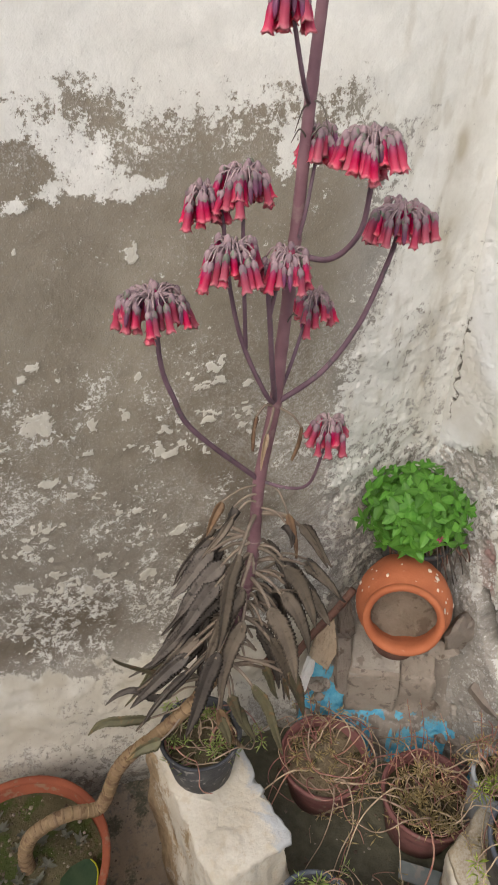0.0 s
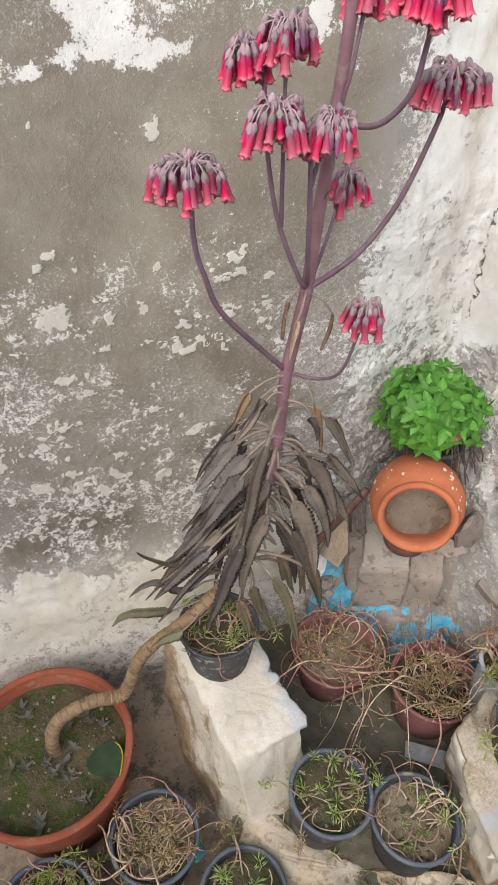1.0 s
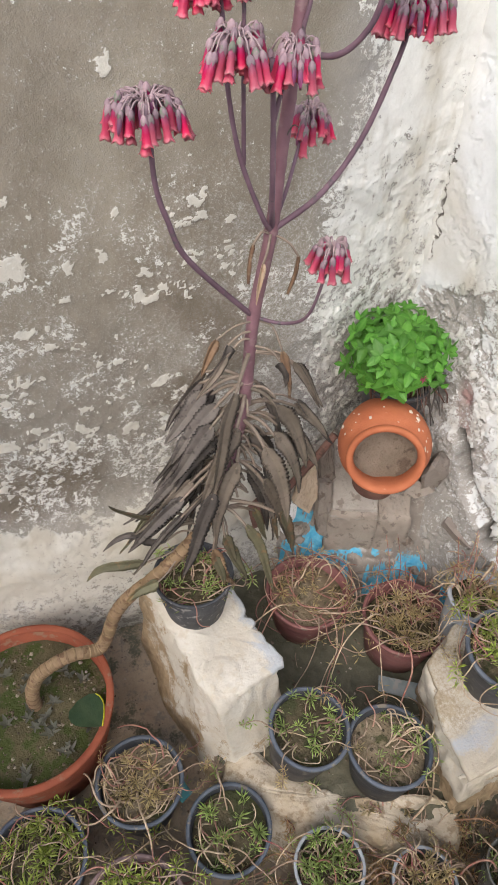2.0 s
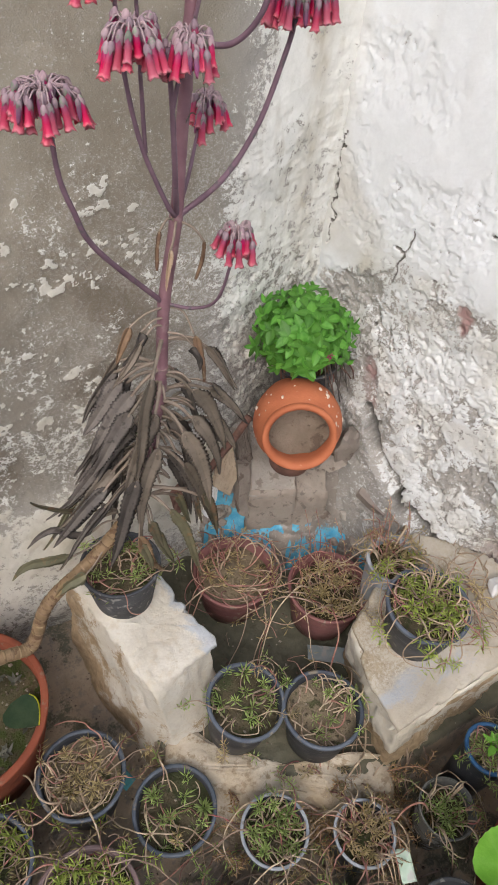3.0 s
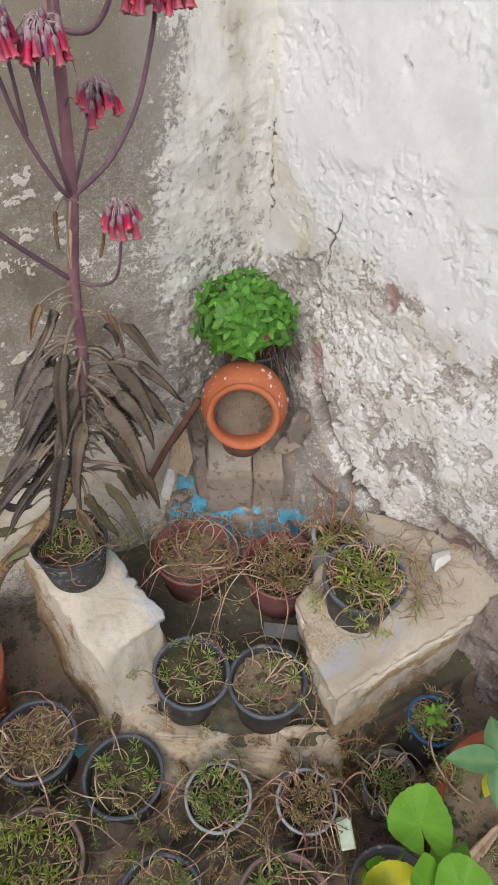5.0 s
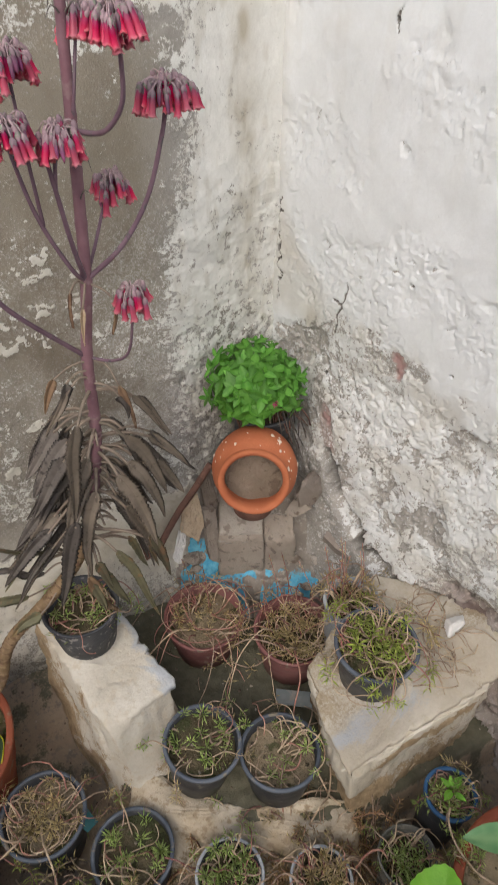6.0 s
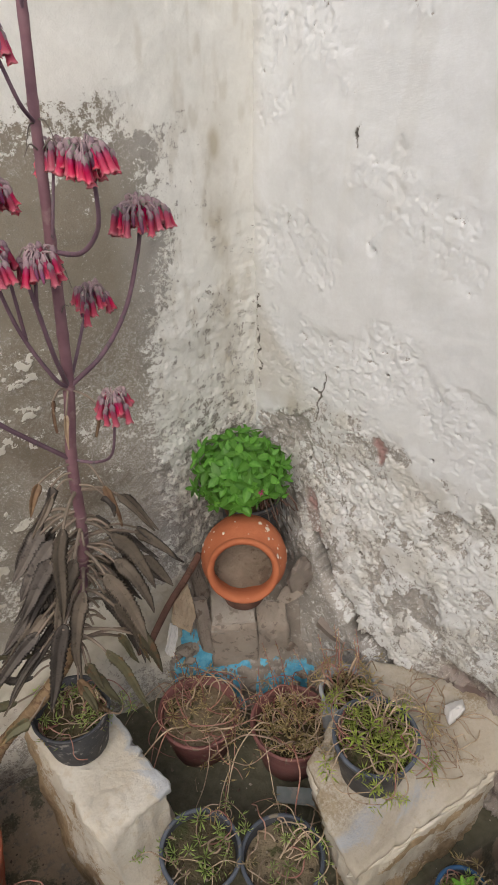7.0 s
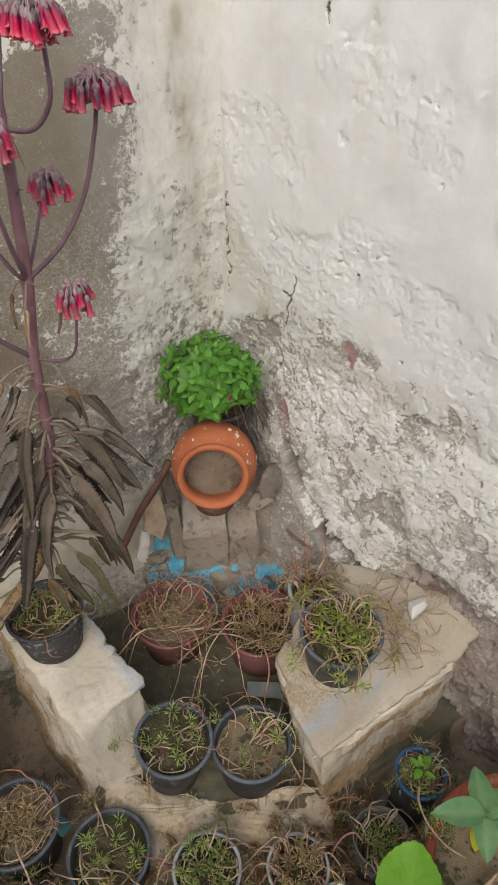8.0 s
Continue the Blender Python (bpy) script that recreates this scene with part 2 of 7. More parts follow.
LIGHT_GREY_PLASTIC = surface("light_grey_plastic", (0.30, 0.32, 0.34), (0.38, 0.40, 0.42), 16.0, (0.24, 0.22, 0.19), 45.0, 0.6, 0.5, 0.3, 0.0008)
GREY_PLASTIC = surface("grey_blue_plastic_rim", (0.070, 0.083, 0.103), (0.115, 0.132, 0.155), 16.0, (0.20, 0.17, 0.13), 45.0, 0.6, 0.5, 0.3, 0.0008, vary=0.25)
BLUE_PLASTIC = surface("blue_plastic_rim", (0.025, 0.085, 0.19), (0.045, 0.12, 0.24), 16.0, (0.15, 0.14, 0.12), 45.0, 0.62, 0.45, 0.3, 0.0008)
RED_PLASTIC = surface("faded_maroon_plastic", (0.165, 0.068, 0.062), (0.24, 0.108, 0.098), 12.0, (0.24, 0.18, 0.14), 50.0, 0.6, 0.6, 0.3, 0.0008)
PINK_PLASTIC = surface("faded_pinkish_plastic", (0.175, 0.115, 0.11), (0.235, 0.165, 0.155), 12.0, (0.19, 0.15, 0.12), 50.0, 0.6, 0.6, 0.3, 0.0008)
POT_SOIL = surface("pot_soil", (0.20, 0.155, 0.098), (0.285, 0.23, 0.15), 16.0, (0.085, 0.085, 0.04), 28.0, 0.56, 0.95, 1.0, 0.004, 110.0, 0.15)
MOSSY_SOIL = surface("mossy_pot_soil", (0.092, 0.078, 0.045), (0.145, 0.118, 0.072), 14.0, (0.062, 0.066, 0.030), 22.0, 0.52, 0.95, 1.0, 0.004, 110.0, 0.15)
DARK_MOSS = surface("dark_mossy_earth", (0.072, 0.064, 0.032), (0.125, 0.105, 0.058), 12.0, (0.060, 0.074, 0.022), 18.0, 0.50, 0.95, 1.0, 0.005, 90.0, 0.15)
TEAL = surface("teal_plastic", (0.03, 0.12, 0.13), (0.05, 0.17, 0.18), 20.0, (0.10, 0.12, 0.11), 50.0, 0.6, 0.4, 0.2, 0.0006)
SANDY_SOIL = surface("sandy_pot_soil", (0.20, 0.160, 0.118), (0.27, 0.22, 0.168), 18.0, (0.145, 0.112, 0.082), 38.0, 0.56, 0.95, 1.0, 0.004, 110.0, 0.15)
DRY_STEM = surface("dry_stem", (0.34, 0.250, 0.168), (0.50, 0.390, 0.280), 40.0, (0.25, 0.16, 0.11), 60.0, 0.56, 0.7, 0.4, 0.0008, vary=0.5)
PINK_STEM = surface("reddish_stem", (0.30, 0.130, 0.105), (0.41, 0.245, 0.185), 40.0, (0.33, 0.12, 0.10), 60.0, 0.56, 0.65, 0.4, 0.0008, vary=0.5)
NEEDLE = leaf_material("needle_leaf", (0.34, 0.46, 0.125), (0.48, 0.58, 0.22), 0.5, None, 0.6, 0.5)
DRY_NEEDLE = leaf_material("withering_needle_leaf", (0.45, 0.37, 0.17), (0.56, 0.46, 0.25), 0.6, None, 0.6, 0.5)
RUSTY_NEEDLE = leaf_material("rusty_dry_needle_leaf", (0.46, 0.29, 0.14), (0.58, 0.40, 0.21), 0.65, None, 0.5, 0.45)
RUSTY_STEM = surface("rusty_dry_stem", (0.27, 0.150, 0.088), (0.38, 0.235, 0.150), 40.0, (0.20, 0.09, 0.06), 60.0, 0.56, 0.7, 0.4, 0.0008, vary=0.5)
LIME_NEEDLE = leaf_material("lime_needle_leaf", (0.37, 0.47, 0.09), (0.50, 0.56, 0.16), 0.5, None, 0.5, 0.5)
STALK = surface("purple_stalk", (0.175, 0.088, 0.106), (0.245, 0.135, 0.152), 22.0, (0.25, 0.16, 0.165), 50.0, 0.6, 0.55, 0.3, 0.0008, 200.0)
BRANCH = surface("purple_grey_branch", (0.120, 0.072, 0.094), (0.180, 0.112, 0.140), 22.0, (0.10, 0.085, 0.09), 50.0, 0.6, 0.55, 0.3, 0.0008, 200.0)
TRUNK = surface("tan_trunk", (0.200, 0.132, 0.070), (0.305, 0.210, 0.122), 30.0, (0.15, 0.09, 0.05), 60.0, 0.53, 0.7, 0.6, 0.0015, 120.0)
TRUNK_RING = surface("trunk_ring", (0.185, 0.122, 0.066), (0.295, 0.205, 0.122), 60.0, (0.15, 0.095, 0.055), 90.0, 0.55, 0.75, 0.6, 0.0012, 160.0, vary=0.35)
PETAL = petal_material("petal", (0.33, 0.050, 0.145), (0.56, 0.024, 0.095), (0.69, 0.062, 0.140), (0.78, 0.26, 0.29))
BUD = petal_material("unopened_petal", (0.24, 0.12, 0.17), (0.30, 0.085, 0.20), (0.36, 0.09, 0.20), (0.42, 0.12, 0.20))
PEDICEL = surface("pedicel", (0.27, 0.19, 0.20), (0.36, 0.27, 0.27), 60.0, (0.24, 0.19, 0.18), 90.0, 0.58, 0.6, 0.2, 0.0005)
CALYX = surface("calyx", (0.22, 0.145, 0.165), (0.32, 0.225, 0.24), 60.0, (0.17, 0.19, 0.14), 90.0, 0.56, 0.55, 0.3, 0.0006, 220.0, vary=0.5)


def withered_material(name, c1, c2, margin, under):
    """Withered leaf: 'rim' runs from the midrib (0) to the toothed margin (1)."""
    m, nt, b = fresh(name)
    co = coords(nt, True)
    col = mixc(nt, noise_fac(nt, co, 22.0, 5.0), c1, c2)
    col = mixc(nt, noise_fac(nt, co, 90.0, 4.0, 0.65, 0.56, 0.68), col, under)
    r = node(nt, "ObjectInfo").outputs["Random"]
    hsv = node(nt, "HueSaturation", 0.5, 1.0, 1.0, 1.0, col)
    nt.links.new(m_op(nt, "ADD", m_op(nt, "MULTIPLY", r, 0.45), 0.75), hsv.inputs["Value"])
    edge = m_op(nt, "ADD", attr(nt, "rim"), m_op(nt, "MULTIPLY", m_op(nt, "SUBTRACT", noise_fac(nt, co, 60.0), 0.5), 0.35))
    col = mixc(nt, node(nt, "MapRange", edge, 0.45, 1.0, 0.0, 0.9).outputs[0], hsv.outputs[0], margin)
    nt.links.new(col, b.inputs["Base Color"])
    b.inputs["Roughness"].default_value = 0.65
    b.inputs["Specular IOR Level"].default_value = 0.25
    bumped(nt, b, noise_fac(nt, co, 90.0, 4.0), 0.001, 0.4)
    return m


# two tones of one leaf: the second for dark leaves and for painted shade
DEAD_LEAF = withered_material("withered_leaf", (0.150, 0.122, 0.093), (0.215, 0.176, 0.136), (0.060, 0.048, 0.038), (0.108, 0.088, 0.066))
DARK_OR_SHADED_LEAF = withered_material("dark_or_shaded_withered_leaf", (0.094, 0.080, 0.070), (0.155, 0.133, 0.113), (0.028, 0.024, 0.021), (0.054, 0.046, 0.040))
OLIVE_LEAF = surface("dull_olive_leaf", (0.10, 0.092, 0.056), (0.15, 0.135, 0.080), 24.0, (0.20, 0.13, 0.07), 40.0, 0.56, 0.6, 0.5, 0.001, 120.0, vary=0.5)
BROWN_LEAF = surface("dry_brown_leaf", (0.15, 0.085, 0.05), (0.25, 0.16, 0.095), 30.0, (0.34, 0.26, 0.17), 40.0, 0.56, 0.7, 0.5, 0.001, 120.0, vary=0.4)
PALE_PETIOLE = surface("pale_dry_petiole", (0.205, 0.160, 0.122), (0.290, 0.232, 0.180), 30.0, (0.19, 0.145, 0.115), 50.0, 0.58, 0.7, 0.4, 0.0008)
SCAR = surface("pale_leaf_scar", (0.215, 0.135, 0.135), (0.285, 0.19, 0.18), 60.0, (0.25, 0.19, 0.17), 90.0, 0.58, 0.7, 0.4, 0.0006)
BUSH_LEAF = leaf_material("bright_green_leaf", (0.058, 0.205, 0.020), (0.115, 0.30, 0.038), 0.45, (0.16, 0.36, 0.07), 0.6)
ROUND_LEAF = leaf_material("round_leaf", (0.125, 0.33, 0.022), (0.175, 0.40, 0.035), 0.55, (0.22, 0.42, 0.08), 0.2)
YELLOW_LEAF = leaf_material("yellow_leaf", (0.56, 0.50, 0.022), (0.40, 0.46, 0.028), 0.5, (0.46, 0.44, 0.06), 0.1)
THICK_LEAF = leaf_material("thick_grey_green_leaf", (0.085, 0.21, 0.085), (0.12, 0.26, 0.11), 0.4, (0.24, 0.36, 0.17), 0.2)
FALLEN = leaf_material("dark_fallen_leaf", (0.028, 0.058, 0.028), (0.045, 0.080, 0.036), 0.5, (0.07, 0.10, 0.05), 0.1)
SEEDLING = leaf_material("grey_green_seedling", (0.085, 0.088, 0.060), (0.135, 0.128, 0.10), 0.6, None, 0.4)
TAN_LEAF = surface("tan_dry_leaf", (0.42, 0.31, 0.21), (0.52, 0.41, 0.29), 24.0, (0.33, 0.22, 0.14), 40.0, 0.58, 0.7, 0.5, 0.001, 120.0)
CONCRETE = surface("cement_block", (0.30, 0.25, 0.205), (0.39, 0.34, 0.285), 14.0, (0.22, 0.185, 0.155), 50.0, 0.56, 0.9, 0.8, 0.003)
PALE_CEMENT = surface("pale_cement", (0.33, 0.295, 0.255), (0.43, 0.39, 0.34), 16.0, (0.25, 0.215, 0.18), 40.0, 0.57, 0.9, 0.8, 0.003)
STONE = surface("broken_stone", (0.28, 0.24, 0.20), (0.36, 0.31, 0.26), 16.0, (0.19, 0.15, 0.12), 40.0, 0.56, 0.9, 0.8, 0.003, vary=0.3)

def grit_material(name, dark, mid, pale):
    m, nt, b = fresh(name)
    r = node(nt, "NewGeometry").outputs["Random Per Island"]
    ramp = nt.nodes.new("ShaderNodeValToRGB")
    e = ramp.color_ramp.elements
    e[0].color, e[1].color = (*dark, 1), (*pale, 1)
    k = ramp.color_ramp.elements.new(0.7)
    k.color = (*mid, 1)
    nt.links.new(r, ramp.inputs[0])
    nt.links.new(ramp.outputs[0], b.inputs["Base Color"])
    b.inputs["Roughness"].default_value = 0.95
    b.inputs["Specular IOR Level"].default_value = 0.15
    return m


GRIT = grit_material("grit", (0.10, 0.078, 0.058), (0.20, 0.155, 0.115), (0.42, 0.37, 0.30))
EARTH_CRUMB = grit_material("earth_crumb", (0.075, 0.060, 0.040), (0.155, 0.125, 0.085), (0.30, 0.26, 0.20))
DARK_STONE = surface("dark_broken_stone", (0.135, 0.110, 0.092), (0.20, 0.165, 0.14), 16.0, (0.10, 0.075, 0.06), 40.0, 0.56, 0.9, 0.8, 0.003, vary=0.3)
RUST = surface("rusty_stick", (0.125, 0.068, 0.052), (0.20, 0.105, 0.078), 24.0, (0.12, 0.07, 0.05), 60.0, 0.56, 0.8, 0.6)
WHITE_LUMP = surface("white_lump", (0.62, 0.61, 0.58), (0.70, 0.69, 0.66), 24.0, None, 60.0, 0.6, 0.8, 0.6)
TAG = surface("pale_green_label", (0.47, 0.63, 0.47), (0.66, 0.76, 0.64), 30.0, (0.62, 0.63, 0.56), 30.0, 0.55, 0.4, 0.15, 0.0005)
LICHEN = surface("pale_spot", (0.66, 0.52, 0.42), (0.72, 0.62, 0.52), 60.0, None, 60.0, 0.6, 0.9, 0.4)
BEIGE_TILE = surface("beige_broken_tile", (0.42, 0.325, 0.225), (0.53, 0.43, 0.31), 18.0, (0.30, 0.24, 0.18), 40.0, 0.57, 0.9, 0.7, 0.002)
PINK = leaf_material("pink_flower", (0.45, 0.03, 0.14), (0.55, 0.06, 0.2), 0.5, None, 0.1)
# opaque glass; its pale grey-blue stands in for the reflected sky
GLASS = surface("sky_grey_glass", (0.20, 0.235, 0.23), (0.30, 0.33, 0.32), 20.0, (0.32, 0.31, 0.28), 45.0, 0.56, 0.16, 0.1, 0.0005, 60.0, 0.6)


# ---- mesh helpers ----
def finish(name, bm, material, smooth=True):
    me = bpy.data.meshes.new(name)
    bmesh.ops.recalc_face_normals(bm, faces=bm.faces)
    bm.to_mesh(me)
    bm.free()
    for m in (material if isinstance(material, (list, tuple)) else [material]):
        me.materials.append(m)
    if smooth:
        me.polygons.foreach_set("use_smooth", [True] * len(me.polygons))
    return me


def part(name, bm, material, parent, label="", smooth=True):
    ob = new(name, finish(name, bm, material, smooth))
    ob.parent = parent
    return tagged(ob, label)


def shared(name, me, parent, m):
    """A piece on a mesh that others share, at the pose m within its parent."""
    ob = new(name, me)
    ob.parent = parent
    ob.matrix_basis = m
    return ob


def thing(name, label, category, place=(0, 0, 0), group="", turn=0.0):
    e = new(name)
    e.empty_display_size = 0.02
    e.matrix_basis = pose(*place, 0, 0, turn)
    return tagged(e, label, category, group)


def single(name, bm, material, label, category, place=(0, 0, 0), group="", smooth=True, kind=""):
    ob = new(name, finish(name, bm, material, smooth))
    ob.location = place
    return tagged(ob, label, category, group, kind)


def lathe(profile, n=40, wobble=0.0, seed=0):
    """A turned body from (radius, height) pairs, from the outside bottom to the inside bottom."""
    bm = bmesh.new()
    rings = []
    for r, z in profile:
        ring = []
        for k in range(n):
            a = 2 * math.pi * k / n
            w = 1 + wobble * (noise.noise((math.cos(a) * 1.3 + seed, math.sin(a) * 1.3, z * 6)))
            ring.append(bm.verts.new((r * w * math.cos(a), r * w * math.sin(a), z)))
        rings.append(ring)
    for a, b in zip(rings, rings[1:]):
        for k in range(n):
            bm.faces.new((a[k], a[(k + 1) % n], b[(k + 1) % n], b[k]))
    return bm


def tube(bm, path, radius, sides=6, knots=0.0):
    """A round stem along the path. radius: a number or one for each point."""
    path = [Vector(p) for p in path]
    n = len(path)
    rad = [radius] * n if isinstance(radius, (int, float)) else list(radius)
    side = None
    rings = []
    for k, p in enumerate(path):
        d = (path[min(k + 1, n - 1)] - path[max(k - 1, 0)]).normalized()
        if side is None:
            side = d.cross(Vector((0.3, 0.2, 1))).normalized()
            if side.length < 0.1:
                side = Vector((1, 0, 0))
        side = (side - d * side.dot(d)).normalized()
        up = d.cross(side)
        rk = rad[k] * (1 + (knots * (0.5 + 0.5 * math.cos(k * 2.1)) if knots else 0))
        rings.append([bm.verts.new(p + side * (rk * math.cos(2 * math.pi * j / sides)) + up * (rk * math.sin(2 * math.pi * j / sides))) for j in range(sides)])
    for a, b in zip(rings, rings[1:]):
        for j in range(sides):
            bm.faces.new((a[j], a[(j + 1) % sides], b[(j + 1) % sides], b[j]))
    bm.faces.new(rings[0][::-1])
    bm.faces.new(rings[-1])
    return bm


def grid_object(name, P, attrs, material):
    """A sheet from an array of places, rows by columns by 3, with point attributes."""
    r, c = P.shape[:2]
    i = np.arange(r * c).reshape(r, c)
    quads = np.stack([i[:-1, :-1], i[:-1, 1:], i[1:, 1:], i[1:, :-1]], -1).reshape(-1, 4)
    me = bpy.data.meshes.new(name)
    me.vertices.add(r * c)
    me.vertices.foreach_set("co", P.reshape(-1).astype(np.float32))
    me.loops.add(quads.size)
    me.loops.foreach_set("vertex_index", quads.reshape(-1).astype(np.int32))
    me.polygons.add(len(quads))
    me.polygons.foreach_set("loop_start", np.arange(0, quads.size, 4, dtype=np.int32))
    me.polygons.foreach_set("use_smooth", np.ones(len(quads), dtype=bool))
    me.update()
    for key, values in attrs.items():
        a = me.attributes.new(key, "FLOAT", "POINT")
        a.data.foreach_set("value", np.broadcast_to(values, (r, c)).reshape(-1).astype(np.float32))
    me.materials.append(material)
    return new(name, me)


def lump(base, top, cuts=9, soft=3, amp=0.006, freq=9.0, amp2=0.002, freq2=40.0):
    """A worn block between two rings of corners, rounded and uneven."""
    bm = bmesh.new()
    lo, hi = [bm.verts.new(p) for p in base], [bm.verts.new(p) for p in top]
    n = len(lo)
    for k in range(n):
        bm.faces.new((lo[k], lo[(k + 1) % n], hi[(k + 1) % n], hi[k]))
    for ring, flip in ((lo, True), (hi, False)):
        mid = bm.verts.new(sum((v.co for v in ring), Vector()) / n)
        for k in range(n):
            f = (ring[k], ring[(k + 1) % n], mid)
            bm.faces.new(f[::-1] if flip else f)
    bmesh.ops.subdivide_edges(bm, edges=bm.edges[:], cuts=cuts, use_grid_fill=True)
    for _ in range(soft):
        bmesh.ops.smooth_vert(bm, verts=bm.verts[:], factor=0.5, use_axis_x=True, use_axis_y=True, use_axis_z=True)
    bmesh.ops.recalc_face_normals(bm, faces=bm.faces)
    bm.normal_update()
    for v in bm.verts:
        v.co += v.normal * (amp * noise.noise(v.co * freq) + amp2 * (0.5 - 2.0 * abs(noise.noise(v.co * freq2))) + amp2 * 0.6 * noise.noise(v.co * freq2 * 2.7))
    return bm


def disc(radius, rings, n):
    """A round sheet in rings."""
    bm = bmesh.new()
    mid = bm.verts.new((0, 0, 0))
    prev = None
    for k in range(1, rings + 1):
        ring = [bm.verts.new((radius * k / rings * math.cos(2 * math.pi * j / n), radius * k / rings * math.sin(2 * math.pi * j / n), 0)) for j in range(n)]
        for j in range(n):
            if prev:
                bm.faces.new((prev[j], ring[j], ring[(j + 1) % n], prev[(j + 1) % n]))
            else:
                bm.faces.new((mid, ring[j], ring[(j + 1) % n]))
        prev = ring
    return bm


def point_attr(ob, key, fn):
    me = ob.data
    a = me.attributes.new(key, "FLOAT", "POINT")
    a.data.foreach_set("value", [fn(v.co, v.normal) for v in me.vertices])


# ---- left wall ----
def left_wall():
    xs = np.concatenate([[-2.4, -2.0, -1.4, -1.0, -0.7], np.arange(-0.48, 0.72, 0.0028)])
    zs = np.concatenate([np.arange(-0.05, 1.66, 0.0028), [1.7, 1.8, 2.0, 2.4]])
    X, Z = np.meshgrid(xs, zs)
    n1, n2, n3 = fbm(X, Z, 7, 5, 1), fbm(X, Z, 26, 5, 2), fbm(X, Z, 80, 4, 3)
    wx = X + (n2 - 0.5) * 0.05
    cloud = fbm(X, Z, 9, 3, 8)
    streak = fbm(X * 2.2, Z * 0.7, 30, 4, 14)
    # white paint that still holds above
    zb = np.interp(wx, [-0.5, -0.06, 0.05, 0.14, 0.155, 0.27, 0.30, 0.355, 0.385, 0.45], [1.31, 1.280, 1.285, 1.297, 1.33, 1.335, 1.308, 1.308, 1.345, 1.365])
    up = sstep(-0.016, 0.014, Z - zb + (n2 - 0.5) * 0.045 + (n3 - 0.5) * 0.02)
    band = sstep(1.46, 1.40, Z + (n1 - 0.5) * 0.08) * sstep(1.30, 1.335, Z + (n1 - 0.5) * 0.05) * sstep(0.47, 0.40, X)
    dots = np.clip(0.75 + 1.1 * (cloud - 0.5) + 0.9 * (n2 - 0.5) - 0.30 * sstep(0.10, 0.16, X) * sstep(0.30, 0.24, X) * sstep(1.41, 1.37, Z), 0.0, 1.0)
    scar = sstep(0.012, -0.012, np.hypot((X + 0.055) * 0.8, Z - 1.335) - 0.034 + (n2 - 0.5) * 0.03)
    up = up * (1 - band * (1 - dots)) * (1 - 0.9 * scar)
    up = up * (0.78 + 0.22 * np.maximum(sstep(0.40, 0.46, X), sstep(1.40, 1.46, Z + (n1 - 0.5) * 0.06)))
    # grey-white strip towards the corner
    xb = np.interp(Z, [0.0, 0.4, 0.6, 0.78, 0.95, 1.1, 1.25, 1.4], [0.30, 0.33, 0.36, 0.37, 0.380, 0.424, 0.432, 0.45])
    hold = 0.90 - 0.22 * sstep(0.95, 0.45, Z) - 0.35 * np.clip(streak - 0.5, 0, 1) - 0.5 * np.clip(cloud - 0.52, 0, 1) * sstep(1.35, 1.0, Z) - 0.14 * sstep(0.55, 0.70, n2) - 0.25 * sstep(0.60, 0.66, n3) * sstep(1.15, 0.95, Z)
    torn = sstep(0.47, 0.52, fbm(X + 0.3 * Z, Z, 22, 6, 51, 0.74))
    hold = hold - 0.22 * (1 - torn) * sstep(0.95, 0.72, Z)
    right = sstep(-0.055, 0.085, X - xb + (n1 - 0.5) * 0.08 + (n2 - 0.5) * 0.08 + (n3 - 0.5) * 0.03) * np.clip(hold, 0.1, 1)
    # flecks left on the bare plaster, and larger flakes
    fleck = 0.15 + 0.10 * sstep(0.5, 0.7, n2) + sstep(1.13, 0.92, Z) * np.clip(0.115 + 0.85 * (cloud - 0.5) + 0.5 * (n2 - 0.5), -0.05, 0.36) + 0.07 * sstep(1.0, 0.8, Z)
    fleck = np.minimum(fleck, 0.50) * (0.93 + 0.07 * sstep(-0.12, 0.06, X))
    chips = ((-0.065, 1.224, 0.008), (0.082, 1.211, 0.012), (-0.082, 0.95, 0.018), (0.167, 0.985, 0.013), (0.16, 1.003, 0.007), (0.051, 0.945, 0.010), (-0.052, 0.801, 0.012),
             (-0.098, 0.808, 0.010), (-0.091, 0.738, 0.014), (-0.103, 0.628, 0.018), (0.253, 0.934, 0.010), (0.208, 0.998, 0.009), (0.186, 0.925, 0.008), (-0.052, 0.567, 0.014),
             (-0.086, 0.537, 0.012), (0.021, 0.752, 0.012), (0.079, 0.735, 0.011), (0.077, 1.015, 0.008), (-0.01, 0.885, 0.010), (0.0, 0.94, 0.010), (-0.14, 0.92, 0.008),
             (0.06, 0.80, 0.007), (-0.14, 0.70, 0.012), (-0.16, 0.60, 0.010), (-0.02, 0.65, 0.010), (0.12, 0.68, 0.008), (-0.2, 0.78, 0.010), (-0.19, 0.50, 0.013), (0.10, 0.72, 0.006), (0.05, 0.745, 0.010))
    rng = random.Random(19)
    beds = [(rng.uniform(-0.30, 0.32), 0.45 + 0.58 * rng.random() ** 1.3) for _ in range(26)]
    for _ in range(330):
        bx, bz = rng.choice(beds)
        chips = chips + ((bx + rng.gauss(0, 0.034), bz + rng.gauss(0, 0.026), rng.choice((0.0025, 0.003, 0.004, 0.005, 0.006, 0.008, 0.011))),)
    chip, curl = np.zeros_like(X), np.zeros_like(X)
    edge, grain = fbm(X, Z, 75, 4, 9, 0.6), fbm(X, Z, 190, 3, 17, 0.6)
